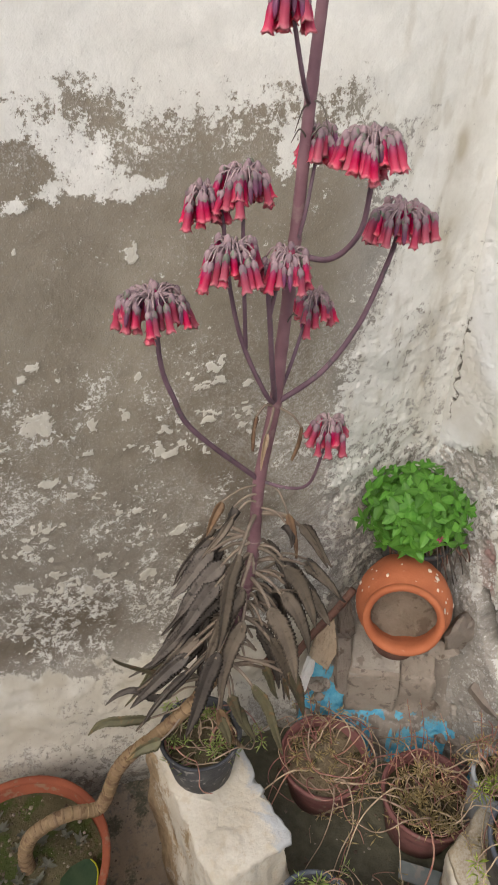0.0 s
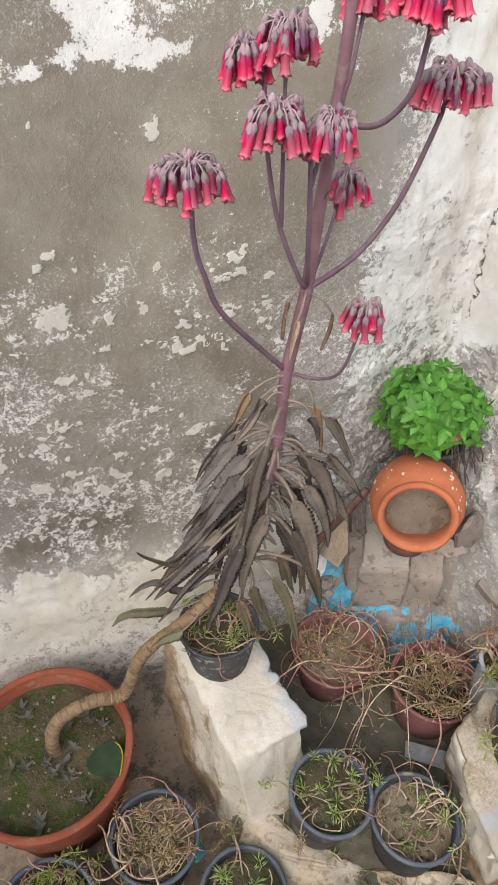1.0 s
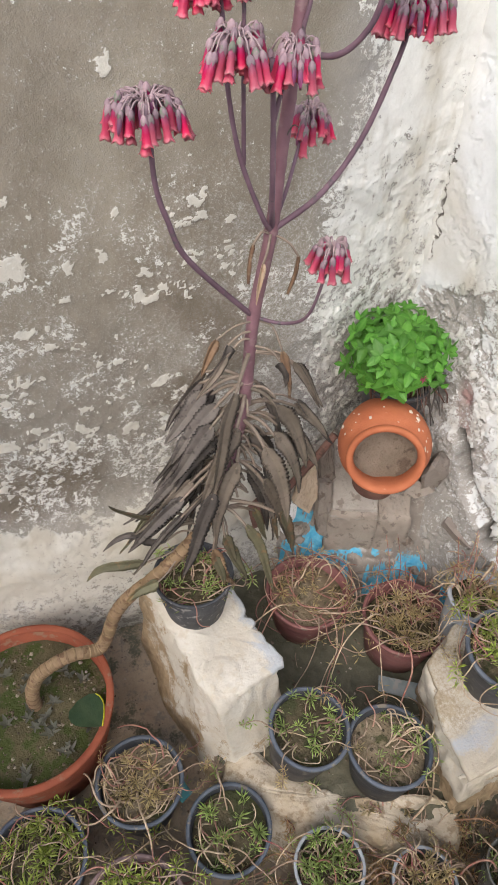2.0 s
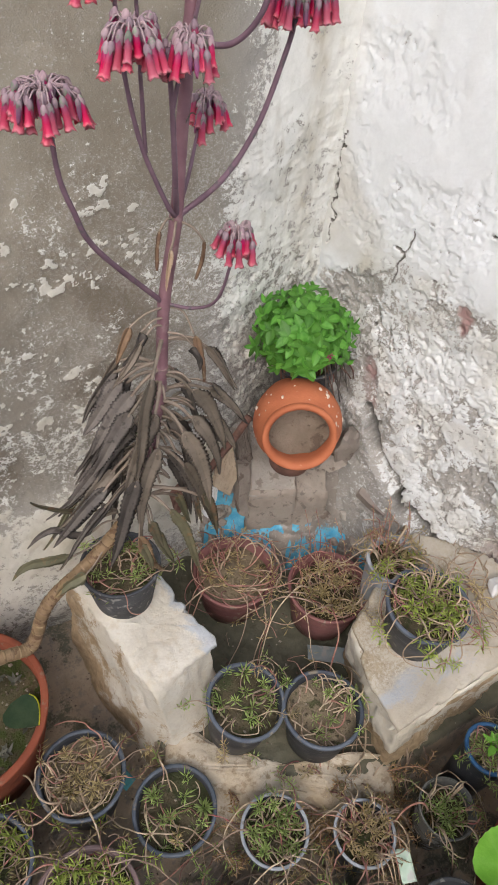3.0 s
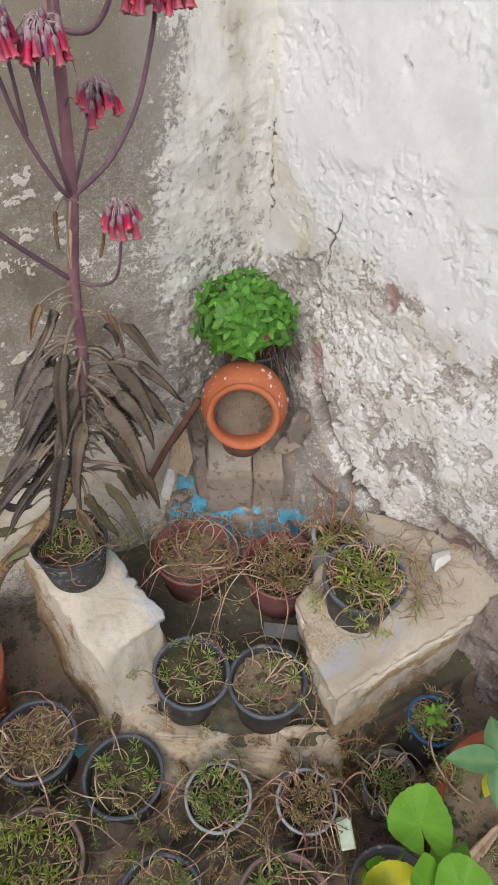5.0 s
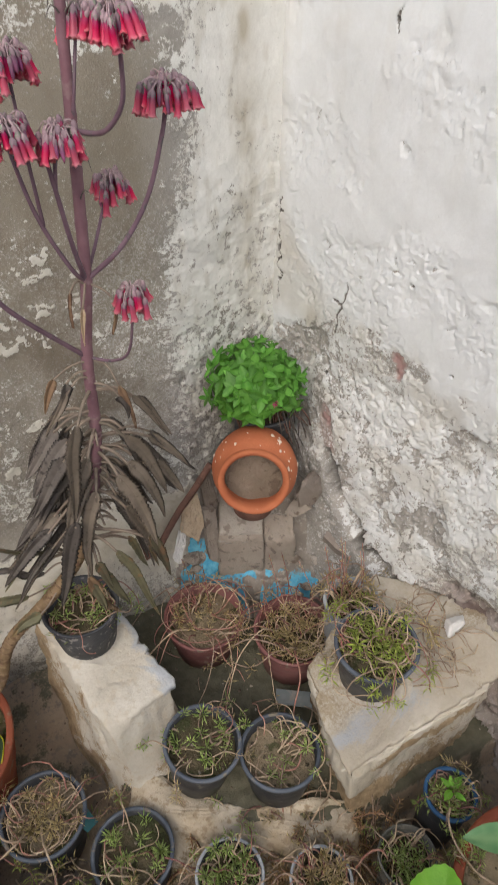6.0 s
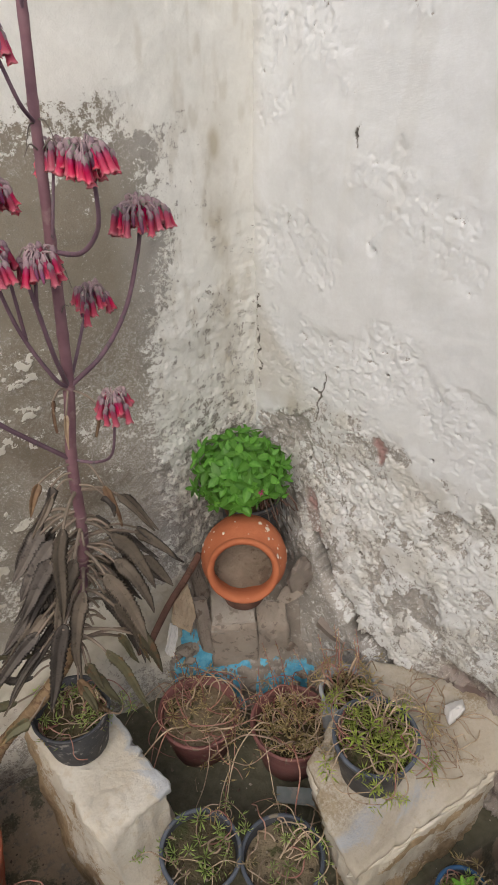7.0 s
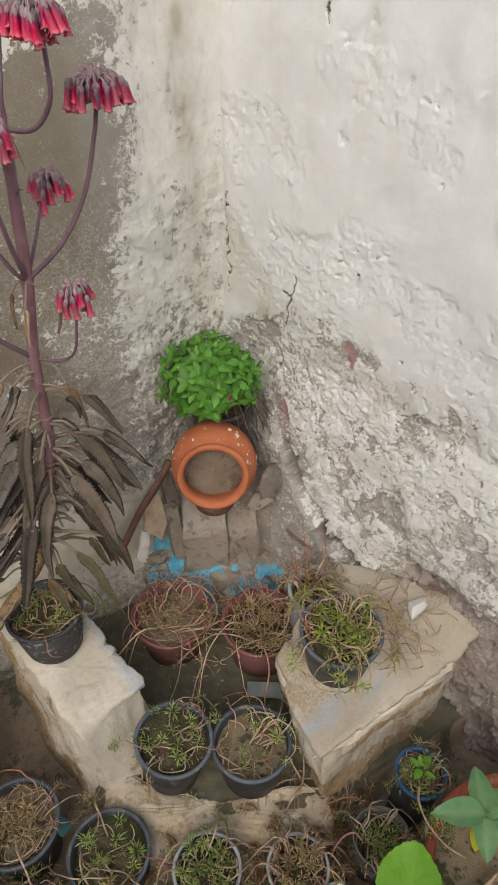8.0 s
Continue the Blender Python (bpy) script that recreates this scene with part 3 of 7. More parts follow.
    for k, (cx, cz, r) in enumerate(chips):
        near = (abs(X - cx) < 0.06) & (abs(Z - cz) < 0.06)
        x, z, e, g = X[near], Z[near], edge[near], grain[near]
        d = np.hypot((x - cx) * (1 + 0.45 * math.sin(cx * 90)) + 0.5 * (z - cz) * math.sin(cx * 300), (z - cz) * (1 + 0.4 * math.cos(cz * 70)))
        d = d - r * (0.50 + 2.6 * (e - 0.45) + 0.9 * (g - 0.5))
        body = sstep(0.0012, -0.0012, d)
        if k > 30 and k % 3 == 1 and r > 0.005:
            # only a curled ring of the flake is left
            body = body * sstep(-0.55 * r, -0.25 * r, d)
        chip[near] = np.maximum(chip[near], body)
        curl[near] = np.maximum(curl[near], body * sstep(-0.006, 0.0, d))
    # cream skirt at the foot
    zs_line = np.interp(X, [-0.5, -0.25, -0.09, 0.07, 0.2, 0.4], [0.40, 0.385, 0.37, 0.40, 0.42, 0.40])
    skirt = sstep(-0.02, 0.035, zs_line - Z + (n1 - 0.5) * 0.10 + (n2 - 0.5) * 0.06)
    skirt = skirt * np.clip(0.98 - 0.8 * np.clip(fbm(X, Z * 1.6, 8, 4, 15) - 0.50, 0, 1) - 0.15 * sstep(0.55, 0.7, n2) - 0.34 * sstep(0.30, 0.12, Z + (n1 - 0.5) * 0.12), 0.12, 1)
    paint = np.maximum.reduce([up, right, fleck, chip * (0.65 + 0.5 * n2), skirt])
    salt = np.clip(0.20 + 0.24 * sstep(0.02, 0.26, X) * sstep(1.22, 0.98, Z) + 0.22 * band + 0.4 * (n2 - 0.5) + sstep(1.14, 0.85, Z) * (0.20 + 0.6 * (cloud - 0.45)), 0, 0.6)
    grey = np.clip(sstep(0.95, 0.55, Z) * 0.5 + sstep(0.36, 0.46, X) * 0.9, 0, 1)
    # damp patches, plus the light's falloff towards the ground painted into the low wall
    damp_shade = 0.10 * sstep(0.34, 0.46, Z) * sstep(0.70, 0.50, Z) * sstep(0.25, 0.0, X) * sstep(0.35, 0.6, n1) + 0.20 * sstep(0.98, 0.85, Z) * sstep(0.54, 0.70, n1) + 0.2 * sstep(0.5, 0.62, n1) + 0.30 * sstep(1.0, 0.78, Z) * sstep(0.34, 0.22, X) * (0.6 + 0.8 * n1) * sstep(0.36, 0.44, Z)
    run = sstep(0.048, 0.0, abs(X - 0.598 - 0.025 * (1.2 - Z) - 0.03 * (n1 - 0.5))) * sstep(1.45, 1.30, Z) * sstep(0.70, 0.85, Z)
    stain = np.clip(0.55 * chip + run * (0.38 + 0.8 * (n2 - 0.45)) + 0.9 * sstep(0.022, 0.0, np.hypot((X - 0.588) * 1.3, (Z - 1.315) * 0.6) + (n2 - 0.5) * 0.02) + skirt * np.clip(0.85 + 1.8 * (fbm(X, Z, 10, 4, 16) - 0.42) + 1.0 * (n2 - 0.5) + 0.5 * sstep(0.33, 0.15, Z), 0.62, 1) + 0.08 * up * sstep(0.50, 0.7, n1) + 0.35 * sstep(0.36, 0.45, X) * sstep(0.5, 0.75, streak) + 0.45 * sstep(0.16, 0.5, 1 - Z) * sstep(0.4, 0.5, X) * n2, 0, 1)
    low = sstep(0.95, 0.6, Z)
    out = 0.10 * sstep(0.47, 0.08, Z) + 0.012 * (n1 - 0.5) + 0.002 * (n2 - 0.5) + 0.0008 * chip + 0.0009 * curl + 0.003 * skirt
    out = out + (0.0012 + 0.0020 * low + 0.002 * low * sstep(0.36, 0.46, X)) * (n3 - 0.5) + 0.005 * low * sstep(0.36, 0.46, X) * (n2 - 0.5) + 0.0020 * torn * low * sstep(0.34, 0.44, X) + 0.0012 * right * sstep(0.34, 0.44, X)
    # crumbling steps of plaster towards the corner
    lay = 9.0 * fbm(X + 0.5 * (n3 - 0.5) * 0.05, Z + 0.3 * X, 21, 5, 52, 0.62)
    steps = np.floor(lay) + sstep(0.68, 1.0, lay - np.floor(lay))
    crumble = np.maximum(low, 0.45 * sstep(1.25, 1.0, Z + (n1 - 0.5) * 0.1)) * sstep(0.33, 0.45, X + (n1 - 0.5) * 0.08)
    out = out + crumble * (0.0026 * (steps - 4.5) + 0.0022 * (n3 - 0.5))
    out = out + skirt * (0.024 * (fbm(X, Z * 1.4, 9, 3, 12) - 0.5) + 0.0025 * (0.5 - abs(2 * fbm(X + 0.6 * Z, Z * 1.2, 30, 4, 18, 0.6) - 1)))
    Y = 0.90 + 0.06 * sstep(0.40, 0.68, X) - out
    ob = grid_object("wall_left", np.stack([X, Y, Z], -1), {"paint": paint, "grey": grey, "salt": salt, "damp_shade": damp_shade, "stain": stain, "red": 0.0 * X}, LEFT_WALL)
    tagged(ob, "plastered wall with white limewash flaking off brown cement", "wall", kind="structure")


# ---- right wall ----
CORNER = Vector((0.672, 0.953, 0.0))
ALONG = Vector((0.2607, -0.9654, 0.0))
OUT = Vector((-0.9654, -0.2607, 0.0))


def right_wall():
    ss = np.concatenate([np.arange(-0.06, 0.90, 0.0022), [0.94, 1.0, 1.1, 1.3, 1.8, 2.5, 3.5]])
    zs = np.concatenate([np.arange(-0.05, 0.22, 0.004), np.arange(0.22, 1.05, 0.0021), np.arange(1.05, 1.66, 0.0028), [1.7, 1.8, 2.0, 2.4]])
    S, Z = np.meshgrid(ss, zs)
    n1, n2, n3 = fbm(S, Z, 6, 5, 21), fbm(S, Z, 22, 5, 22), fbm(S, Z, 62, 4, 23)
    # below this line the plaster is crumbling
    line = np.interp(S, [0.0, 0.05, 0.16, 0.26, 0.37, 0.57, 0.8, 1.0], [0.74, 0.79, 0.90, 0.86, 0.81, 0.82, 0.82, 0.82])
    rough = sstep(-0.03, 0.06, line - Z + (n1 - 0.5) * 0.16 + (n2 - 0.5) * 0.06)
    patch = sstep(0.48, 0.58, fbm(S, Z, 9, 4, 24) + 0.08 * sstep(0.35, 0.2, S) * sstep(1.3, 1.1, Z))
    # ragged plates of limewash crust, a coarse and a fine layer, warped so that their edges tear
    dx, dz = (fbm(S, Z, 55, 3, 34) - 0.5) * 0.030, (fbm(S, Z, 55, 3, 35) - 0.5) * 0.030
    f1, f2 = fbm(S + dx + 0.3 * Z, Z + dz, 24, 6, 25, 0.74), fbm(S - dz, Z + dx, 150, 3, 26, 0.65)
    plate, scale = sstep(0.475, 0.510, f1), sstep(0.48, 0.53, f2)
    ridge = 1 - abs(2 * fbm(S + dz, Z - dx, 48, 3, 31, 0.6) - 1)
    flat = sstep(0.50, 0.62, fbm(S, Z, 10, 4, 28))
    worn = fbm(S, Z, 12, 5, 27, 0.6)
    gone = (1 - plate) * (0.25 + 0.75 * sstep(0.44, 0.56, worn))
    # patches where the crust has fallen off the brown plaster, most of them towards the zone's edges
    rim_zone = np.clip(sstep(0.16, 0.04, line - Z) + sstep(0.30, 0.18, S) + sstep(0.56, 0.44, Z), 0, 1)
    shed = sstep(0.60, 0.64, fbm(S + 1.5 * dx, Z + 1.5 * dz, 17, 5, 39, 0.70) + 0.055 * rim_zone) * rough
    hold = 0.97 - 0.45 * shed - rough * (0.24 * gone + 0.16 * (1 - scale) + 0.10 * sstep(0.3, 0.1, S) + 0.06 + 0.10 * sstep(0.80, 0.50, Z))
    pits = sstep(0.72, 0.77, fbm(S + 0.4 * dx, Z + 0.4 * dz, 75, 3, 36, 0.40))
    hold = hold - (1 - rough) * (0.10 * patch * (1 - plate) * (1 - scale) + 0.25 * pits * patch)
    holes = np.zeros_like(S)
    for hx, hz, r in ((0.333, 0.976, 0.005), (0.257, 0.851, 0.004), (0.448, 0.852, 0.004), (0.224, 1.35, 0.004), (0.165, 0.70, 0.005), (0.29, 0.66, 0.004), (0.34, 0.56, 0.005), (0.25, 0.585, 0.005)):
        holes = np.maximum(holes, sstep(1.15, 0.55, np.hypot((S - hx) * 0.9, (Z - hz) * 1.3) / (r * (0.2 + 1.2 * n2 + 0.9 * (n3 - 0.2)))))
    cracks = np.zeros_like(S)
    ws, wz = S + (n3 - 0.5) * 0.024 + (n2 - 0.5) * 0.03, Z + (n2 - 0.5) * 0.02 + (n3 - 0.5) * 0.02
    for pts, w in ((((0.198, 0.926), (0.176, 0.864), (0.17, 0.80)), 0.0013), (((0.176, 0.864), (0.155, 0.868)), 0.0013), (((0.000, 1.02), (0.004, 0.92), (0.012, 0.81)), 0.0016),
                   (((0.224, 1.36), (0.228, 1.335)), 0.0009)):
        cracks = np.maximum(cracks, sstep(w * 1.9, w * 0.5, seg_dist(ws, wz, pts)))
    gap = seg_dist(S + (n2 - 0.5) * 0.035, Z + (n2 - 0.5) * 0.05, [(0.22, 0.53), (0.265, 0.475), (0.315, 0.43), (0.40, 0.375), (0.50, 0.362), (0.605, 0.375), (0.66, 0.40)])
    big = sstep(0.013, 0.004, gap + 0.008 * (n3 - 0.5))
    zc = np.interp(S, [0.0, 0.22, 0.265, 0.315, 0.40, 0.50, 0.605, 0.8], [0.5, 0.53, 0.475, 0.43, 0.375, 0.362, 0.375, 0.40])
    below = sstep(0.004, 0.03, zc - Z + (n2 - 0.5) * 0.02)
    red = np.maximum(sstep(0.026, 0.012, np.hypot((S - 0.338) * 1.0 + (Z - 0.821) * 0.3, (Z - 0.821) * 0.85) + (n2 - 0.5) * 0.05 + (n3 - 0.5) * 0.024), 0.9 * (1 - 0.6 * plate) * sstep(0.070, 0.03, np.hypot((S - 0.205) * 2.2 + (Z - 0.58) * 0.9, Z - 0.58) + (n2 - 0.5) * 0.05))
    # broken foot of the wall behind the large block
    foot = sstep(0.50, 0.62, S) * sstep(0.47, 0.39, Z + (n1 - 0.5) * 0.08 + (n2 - 0.5) * 0.03)
    below = below * (1 - foot)
    paint = np.clip(hold, 0, 1) * (1 - 0.6 * foot) * (1 - red) * (1 - cracks) * (1 - 0.8 * big) * (1 - 0.7 * holes) * (1 - 0.45 * below)
    low = sstep(0.40, 0.22, Z)
    out = 0.17 * np.clip(0.75 - Z, 0, 0.5) * sstep(0.0, 0.25, S)
    out = out + 0.012 * (n1 - 0.5)
    # flakes lie in steps, with torn edges
    lay = 9.0 * fbm(S + dx, Z + dz + 0.25 * S, 20, 5, 37, 0.62)
    steps = np.floor(lay) + sstep(0.72, 1.0, lay - np.floor(lay))
    lay2 = 6.0 * fbm(S - dz, Z + dx, 50, 4, 38, 0.6)
    steps2 = np.floor(lay2) + sstep(0.70, 1.0, lay2 - np.floor(lay2))
    out = out + rough * (1 - 0.70 * flat) * (0.0019 * (steps - 4.5) + 0.0005 * (steps2 - 3) + 0.0003 * (scale - 0.5) + 0.0009 * (plate - 0.5) + 0.0006 * sstep(0.80, 1.0, ridge) - 0.004 * sstep(0.48, 0.58, worn) + 0.003 * (n3 - 0.5))
    out = out + (1 - rough) * (patch * (0.0008 * (steps - 4.5) + 0.0005 * (steps2 - 3) + 0.0012 * (n2 - 0.5) + 0.0012 * (n3 - 0.5) - 0.0016 * pits) + 0.0030 * (n1 - 0.5) + 0.0012 * (n2 - 0.5) + 0.0008 * (n3 - 0.5))
    out = out - 0.0035 * shed - 0.006 * holes - 0.005 * cracks - 0.032 * big * (1 - foot) + 0.016 * below - red * (0.004 + 0.006 * (n3 - 0.5) + 0.0015 * (scale - 0.5)) - foot * (0.034 + 0.012 * (n2 - 0.5) + 0.010 * (n3 - 0.5) + 0.008 * (1 - plate))
    # dark holes, cracks and broken foot; the wide gap's shadow is painted in too
    damp_shade = np.clip(0.60 * foot * (0.35 + 0.65 * (1 - plate)) * sstep(0.36, 0.52, n2) + 0.8 * holes + 0.9 * cracks + 0.75 * big + 0.2 * below * n2, 0, 1)
    salt = np.clip(rough * (0.36 + 0.5 * (n1 - 0.4)), 0, 0.6)
    stain = np.clip(0.35 * sstep(0.50, 0.70, n1) * (1 - rough) * sstep(0.30, 0.0, S) + rough * (0.20 + 0.30 * sstep(0.45, 0.7, n2)) + 0.4 * low * n2 + 0.85 * foot * (0.45 + n2) + 0.11 * sstep(0.48, 0.7, fbm(S * 4, Z * 0.5, 8, 3, 29)) * sstep(1.0, 1.3, Z) + 0.5 * sstep(0.03, -0.03, S - 0.135 * sstep(1.04, 0.84, Z) + (n2 - 0.5) * 0.05) * sstep(0.76, 0.82, Z) * (0.4 + n2), 0, 1)
    P = np.stack([CORNER[k] + ALONG[k] * S + OUT[k] * out for k in (0, 1)] + [Z], -1)
    ob = grid_object("wall_right", P, {"paint": paint, "grey": rough, "salt": salt, "damp_shade": damp_shade, "stain": stain, "red": np.maximum(red, 0.26 * foot * (0.5 + n2))}, RIGHT_WALL)
    tagged(ob, "rough limewashed wall with crumbling plaster and cracks", "wall", kind="structure")


def plain_wall(name, a, b, thick, label):
    """A plain masonry wall between two points of the plan, 2.4 m high; thick to its left."""
    a, b = Vector((*a, 0)), Vector((*b, 0))
    side = Vector((-(b - a).y, (b - a).x, 0)).normalized() * thick
    bm = bmesh.new()
    pts = [a, b, b + side, a + side]
    lo, hi = [bm.verts.new((p.x, p.y, -0.3)) for p in pts], [bm.verts.new((p.x, p.y, 2.41)) for p in pts]
    bm.faces.new(hi)
    bm.faces.new(lo[::-1])
    for k in range(4):
        bm.faces.new((lo[k], lo[(k + 1) % 4], hi[(k + 1) % 4], hi[k]))
    single(name, bm, YARD_WALL, label, "wall", smooth=False, kind="structure")


# ---- ground and planter ----
KERB_LINE = ((0.08, 0.40), (0.17, 0.315), (0.29, 0.225), (0.48, 0.165))


def ground_height(x, y):
    q = np.where(x < 0.17, y - 0.315 - (0.17 - x) * 0.9, y - np.interp(x, [0.17, 0.29, 0.44, 0.9], [0.315, 0.225, 0.155, 0.15]))
    inside = sstep(0.0, 0.03, q) * sstep(0.05, 0.09, x) * sstep(0.95, 0.85, x) * sstep(1.3, 1.1, y)
    return 0.10 * inside + 0.02 * sstep(0.45, 0.8, y) * sstep(1.3, 1.1, y) * (1 - inside)


def ground():
    far = [2.0, 5.0, 15.0, 60.0, 300.0, 2500.0]
    xs = np.concatenate([[-v for v in far[::-1]], [-1.2, -0.9], np.arange(-0.72, 1.1, 0.006), [1.3], far])
    ys = np.concatenate([[-v for v in far[::-1]], [-1.2, -0.9], np.arange(-0.62, 0.99, 0.006), [1.2], far])
    X, Y = np.meshgrid(xs, ys)
    near = sstep(1.5, 1.0, np.maximum(abs(X), abs(Y)))
    n1, n2, n3 = fbm(X, Y, 6, 4, 31), fbm(X, Y, 24, 4, 32), fbm(X, Y, 70, 3, 33)
    Z = ground_height(X, Y) + near * (0.024 * (n1 - 0.5) + 0.012 * (n2 - 0.5) + 0.008 * (n3 - 0.5))
    moss = near * np.clip(sstep(0.07, 0.1, ground_height(X, Y)) * 0.95 * sstep(0.25, 0.5, n1 + 0.1) + (0.35 + 0.3 * sstep(0.35, 0.2, Y)) * sstep(0.48, 0.66, n2) + 0.30 * sstep(0.42, 0.58, Y) * sstep(0.10, 0.0, X) * (0.5 + n2), 0, 0.95)
    ob = grid_object("ground", np.stack([X, Y, Z], -1), {"blot": moss}, SOIL_GROUND)
    tagged(ob, "damp dark brown earth with patches of moss", "ground", kind="structure")


def mound_height(X, Y):
    n1, n2, n3 = fbm(X, Y, 9, 4, 41), fbm(X, Y, 32, 4, 42), fbm(X, Y, 80, 3, 43)
    q = (X - 0.39) * 0.55 + (Y - 0.785) * 0.835 + (n1 - 0.5) * 0.05
    Z = 0.07 + 0.13 * sstep(-0.05, 0.0, q) + 0.21 * sstep(0.01, 0.13, q) + 0.05 * (n1 - 0.5) + 0.022 * (n2 - 0.5) + 0.008 * (n3 - 0.5)
    return Z - 0.10 * sstep(0.40, 0.28, X) * sstep(0.0, 0.1, q) - 0.05 * sstep(-0.02, -0.10, q), q


def rubble_mound():
    """Heap of cement and rubble that fills the corner of the walls."""
    us, vs = np.arange(0.24, 0.86, 0.004), np.arange(0.52, 1.0, 0.004)
    X, Y = np.meshgrid(us, vs)
    n3 = fbm(X, Y, 80, 3, 43)
    Z, q = mound_height(X, Y)
    strong = sstep(0.085, 0.03, np.hypot((X - 0.40) * 1.2, Y - 0.785))
    tear = fbm(X, Y, 26, 5, 44, 0.62)
    blue = sstep(-0.055, -0.015, q) * sstep(0.05, 0.01, q - 0.05 * strong) * (0.45 + 0.7 * n3) * 1.25 * sstep(0.425, 0.525, tear + 0.13 * strong - 0.02 + 0.03 * sstep(0.52, 0.58, X))
    ob = grid_object("rubble_mound", np.stack([X, Y, Z], -1), {"blot": blue}, RUBBLE)
    tagged(ob, "grey rubble and cement heap with splashes of blue paint", "rubble", kind="structure")


def kerb():
    pts = smooth_path([(*p, 0.0) for p in KERB_LINE], 3)
    base, top = [], []
    left = [p + Vector((-0.058, -0.082, -0.03)) for p in pts]
    right = [p + Vector((0.035, 0.045, -0.03)) for p in pts]
    for p in left + right[::-1]:
        base.append(p)
    lt = [p + Vector((-0.008, -0.014, 0.105)) for p in pts]
    rt = [p + Vector((0.030, 0.035, 0.105)) for p in pts]
    bm = lump(base, lt + rt[::-1], 8, 2, 0.022, 11.0, 0.0045, 38.0)
    ob = single("planter_kerb", bm, KERB, "low dirty cream plaster kerb round the corner bed", "kerb", kind="structure")
    point_attr(ob, "blot", lambda c, n: 0.55 * float(sstep(0.07, 0.01, c.z)) + 0.6 * max(0.0, noise.noise(c * 13.0) - 0.05))


def plaster_cap(parent, outline, seed, lift, thick, label, bites=1.0, material=BLOCK):
    """A chipped crust of plaster over a block's top: uneven outline, broken edge, crisp rim."""
    rng = random.Random(seed)
    mid = sum((Vector(p) for p in outline), Vector()) / len(outline)
    ring = []
    for a, b in zip(outline, outline[1:] + outline[:1]):
        a, b = Vector(a), Vector(b)
        n = max(2, int((b - a).length / 0.011))
        for k in range(n):
            p = a.lerp(b, k / n)
            out = (p - mid)
            out.z = 0
            bite = 0.012 * noise.noise(p * 22) + 0.007 * noise.noise(p * 70) - (0.012 if rng.random() < 0.14 else 0.0)
            ring.append(p + out.normalized() * (0.004 + bite * bites))
    bm = bmesh.new()
    rows = []
    for inset, dz in ((0.004, -thick), (0.0, -thick * 0.55), (0.0015, -0.002), (0.006, 0.0), (0.03, 0.001), (0.06, 0.0015)):
        row = []
        for p in ring:
            d = (mid - p)
            d.z = 0
            q = p + d.normalized() * min(inset, d.length * 0.7)
            row.append(bm.verts.new(q + Vector((0, 0, lift + dz + 0.005 * noise.noise(q * 16) + 0.0022 * noise.noise(q * 55)))))
        rows.append(row)
    n = len(ring)
    for a, b in zip(rows, rows[1:]):
        for k in range(n):
            bm.faces.new((a[k], a[(k + 1) % n], b[(k + 1) % n], b[k]))
    top = bm.verts.new(mid + Vector((0, 0, lift + 0.002)))
    for k in range(n):
        bm.faces.new((rows[-1][k], rows[-1][(k + 1) % n], top))
    return part("plaster_crust", bm, material, parent, label)


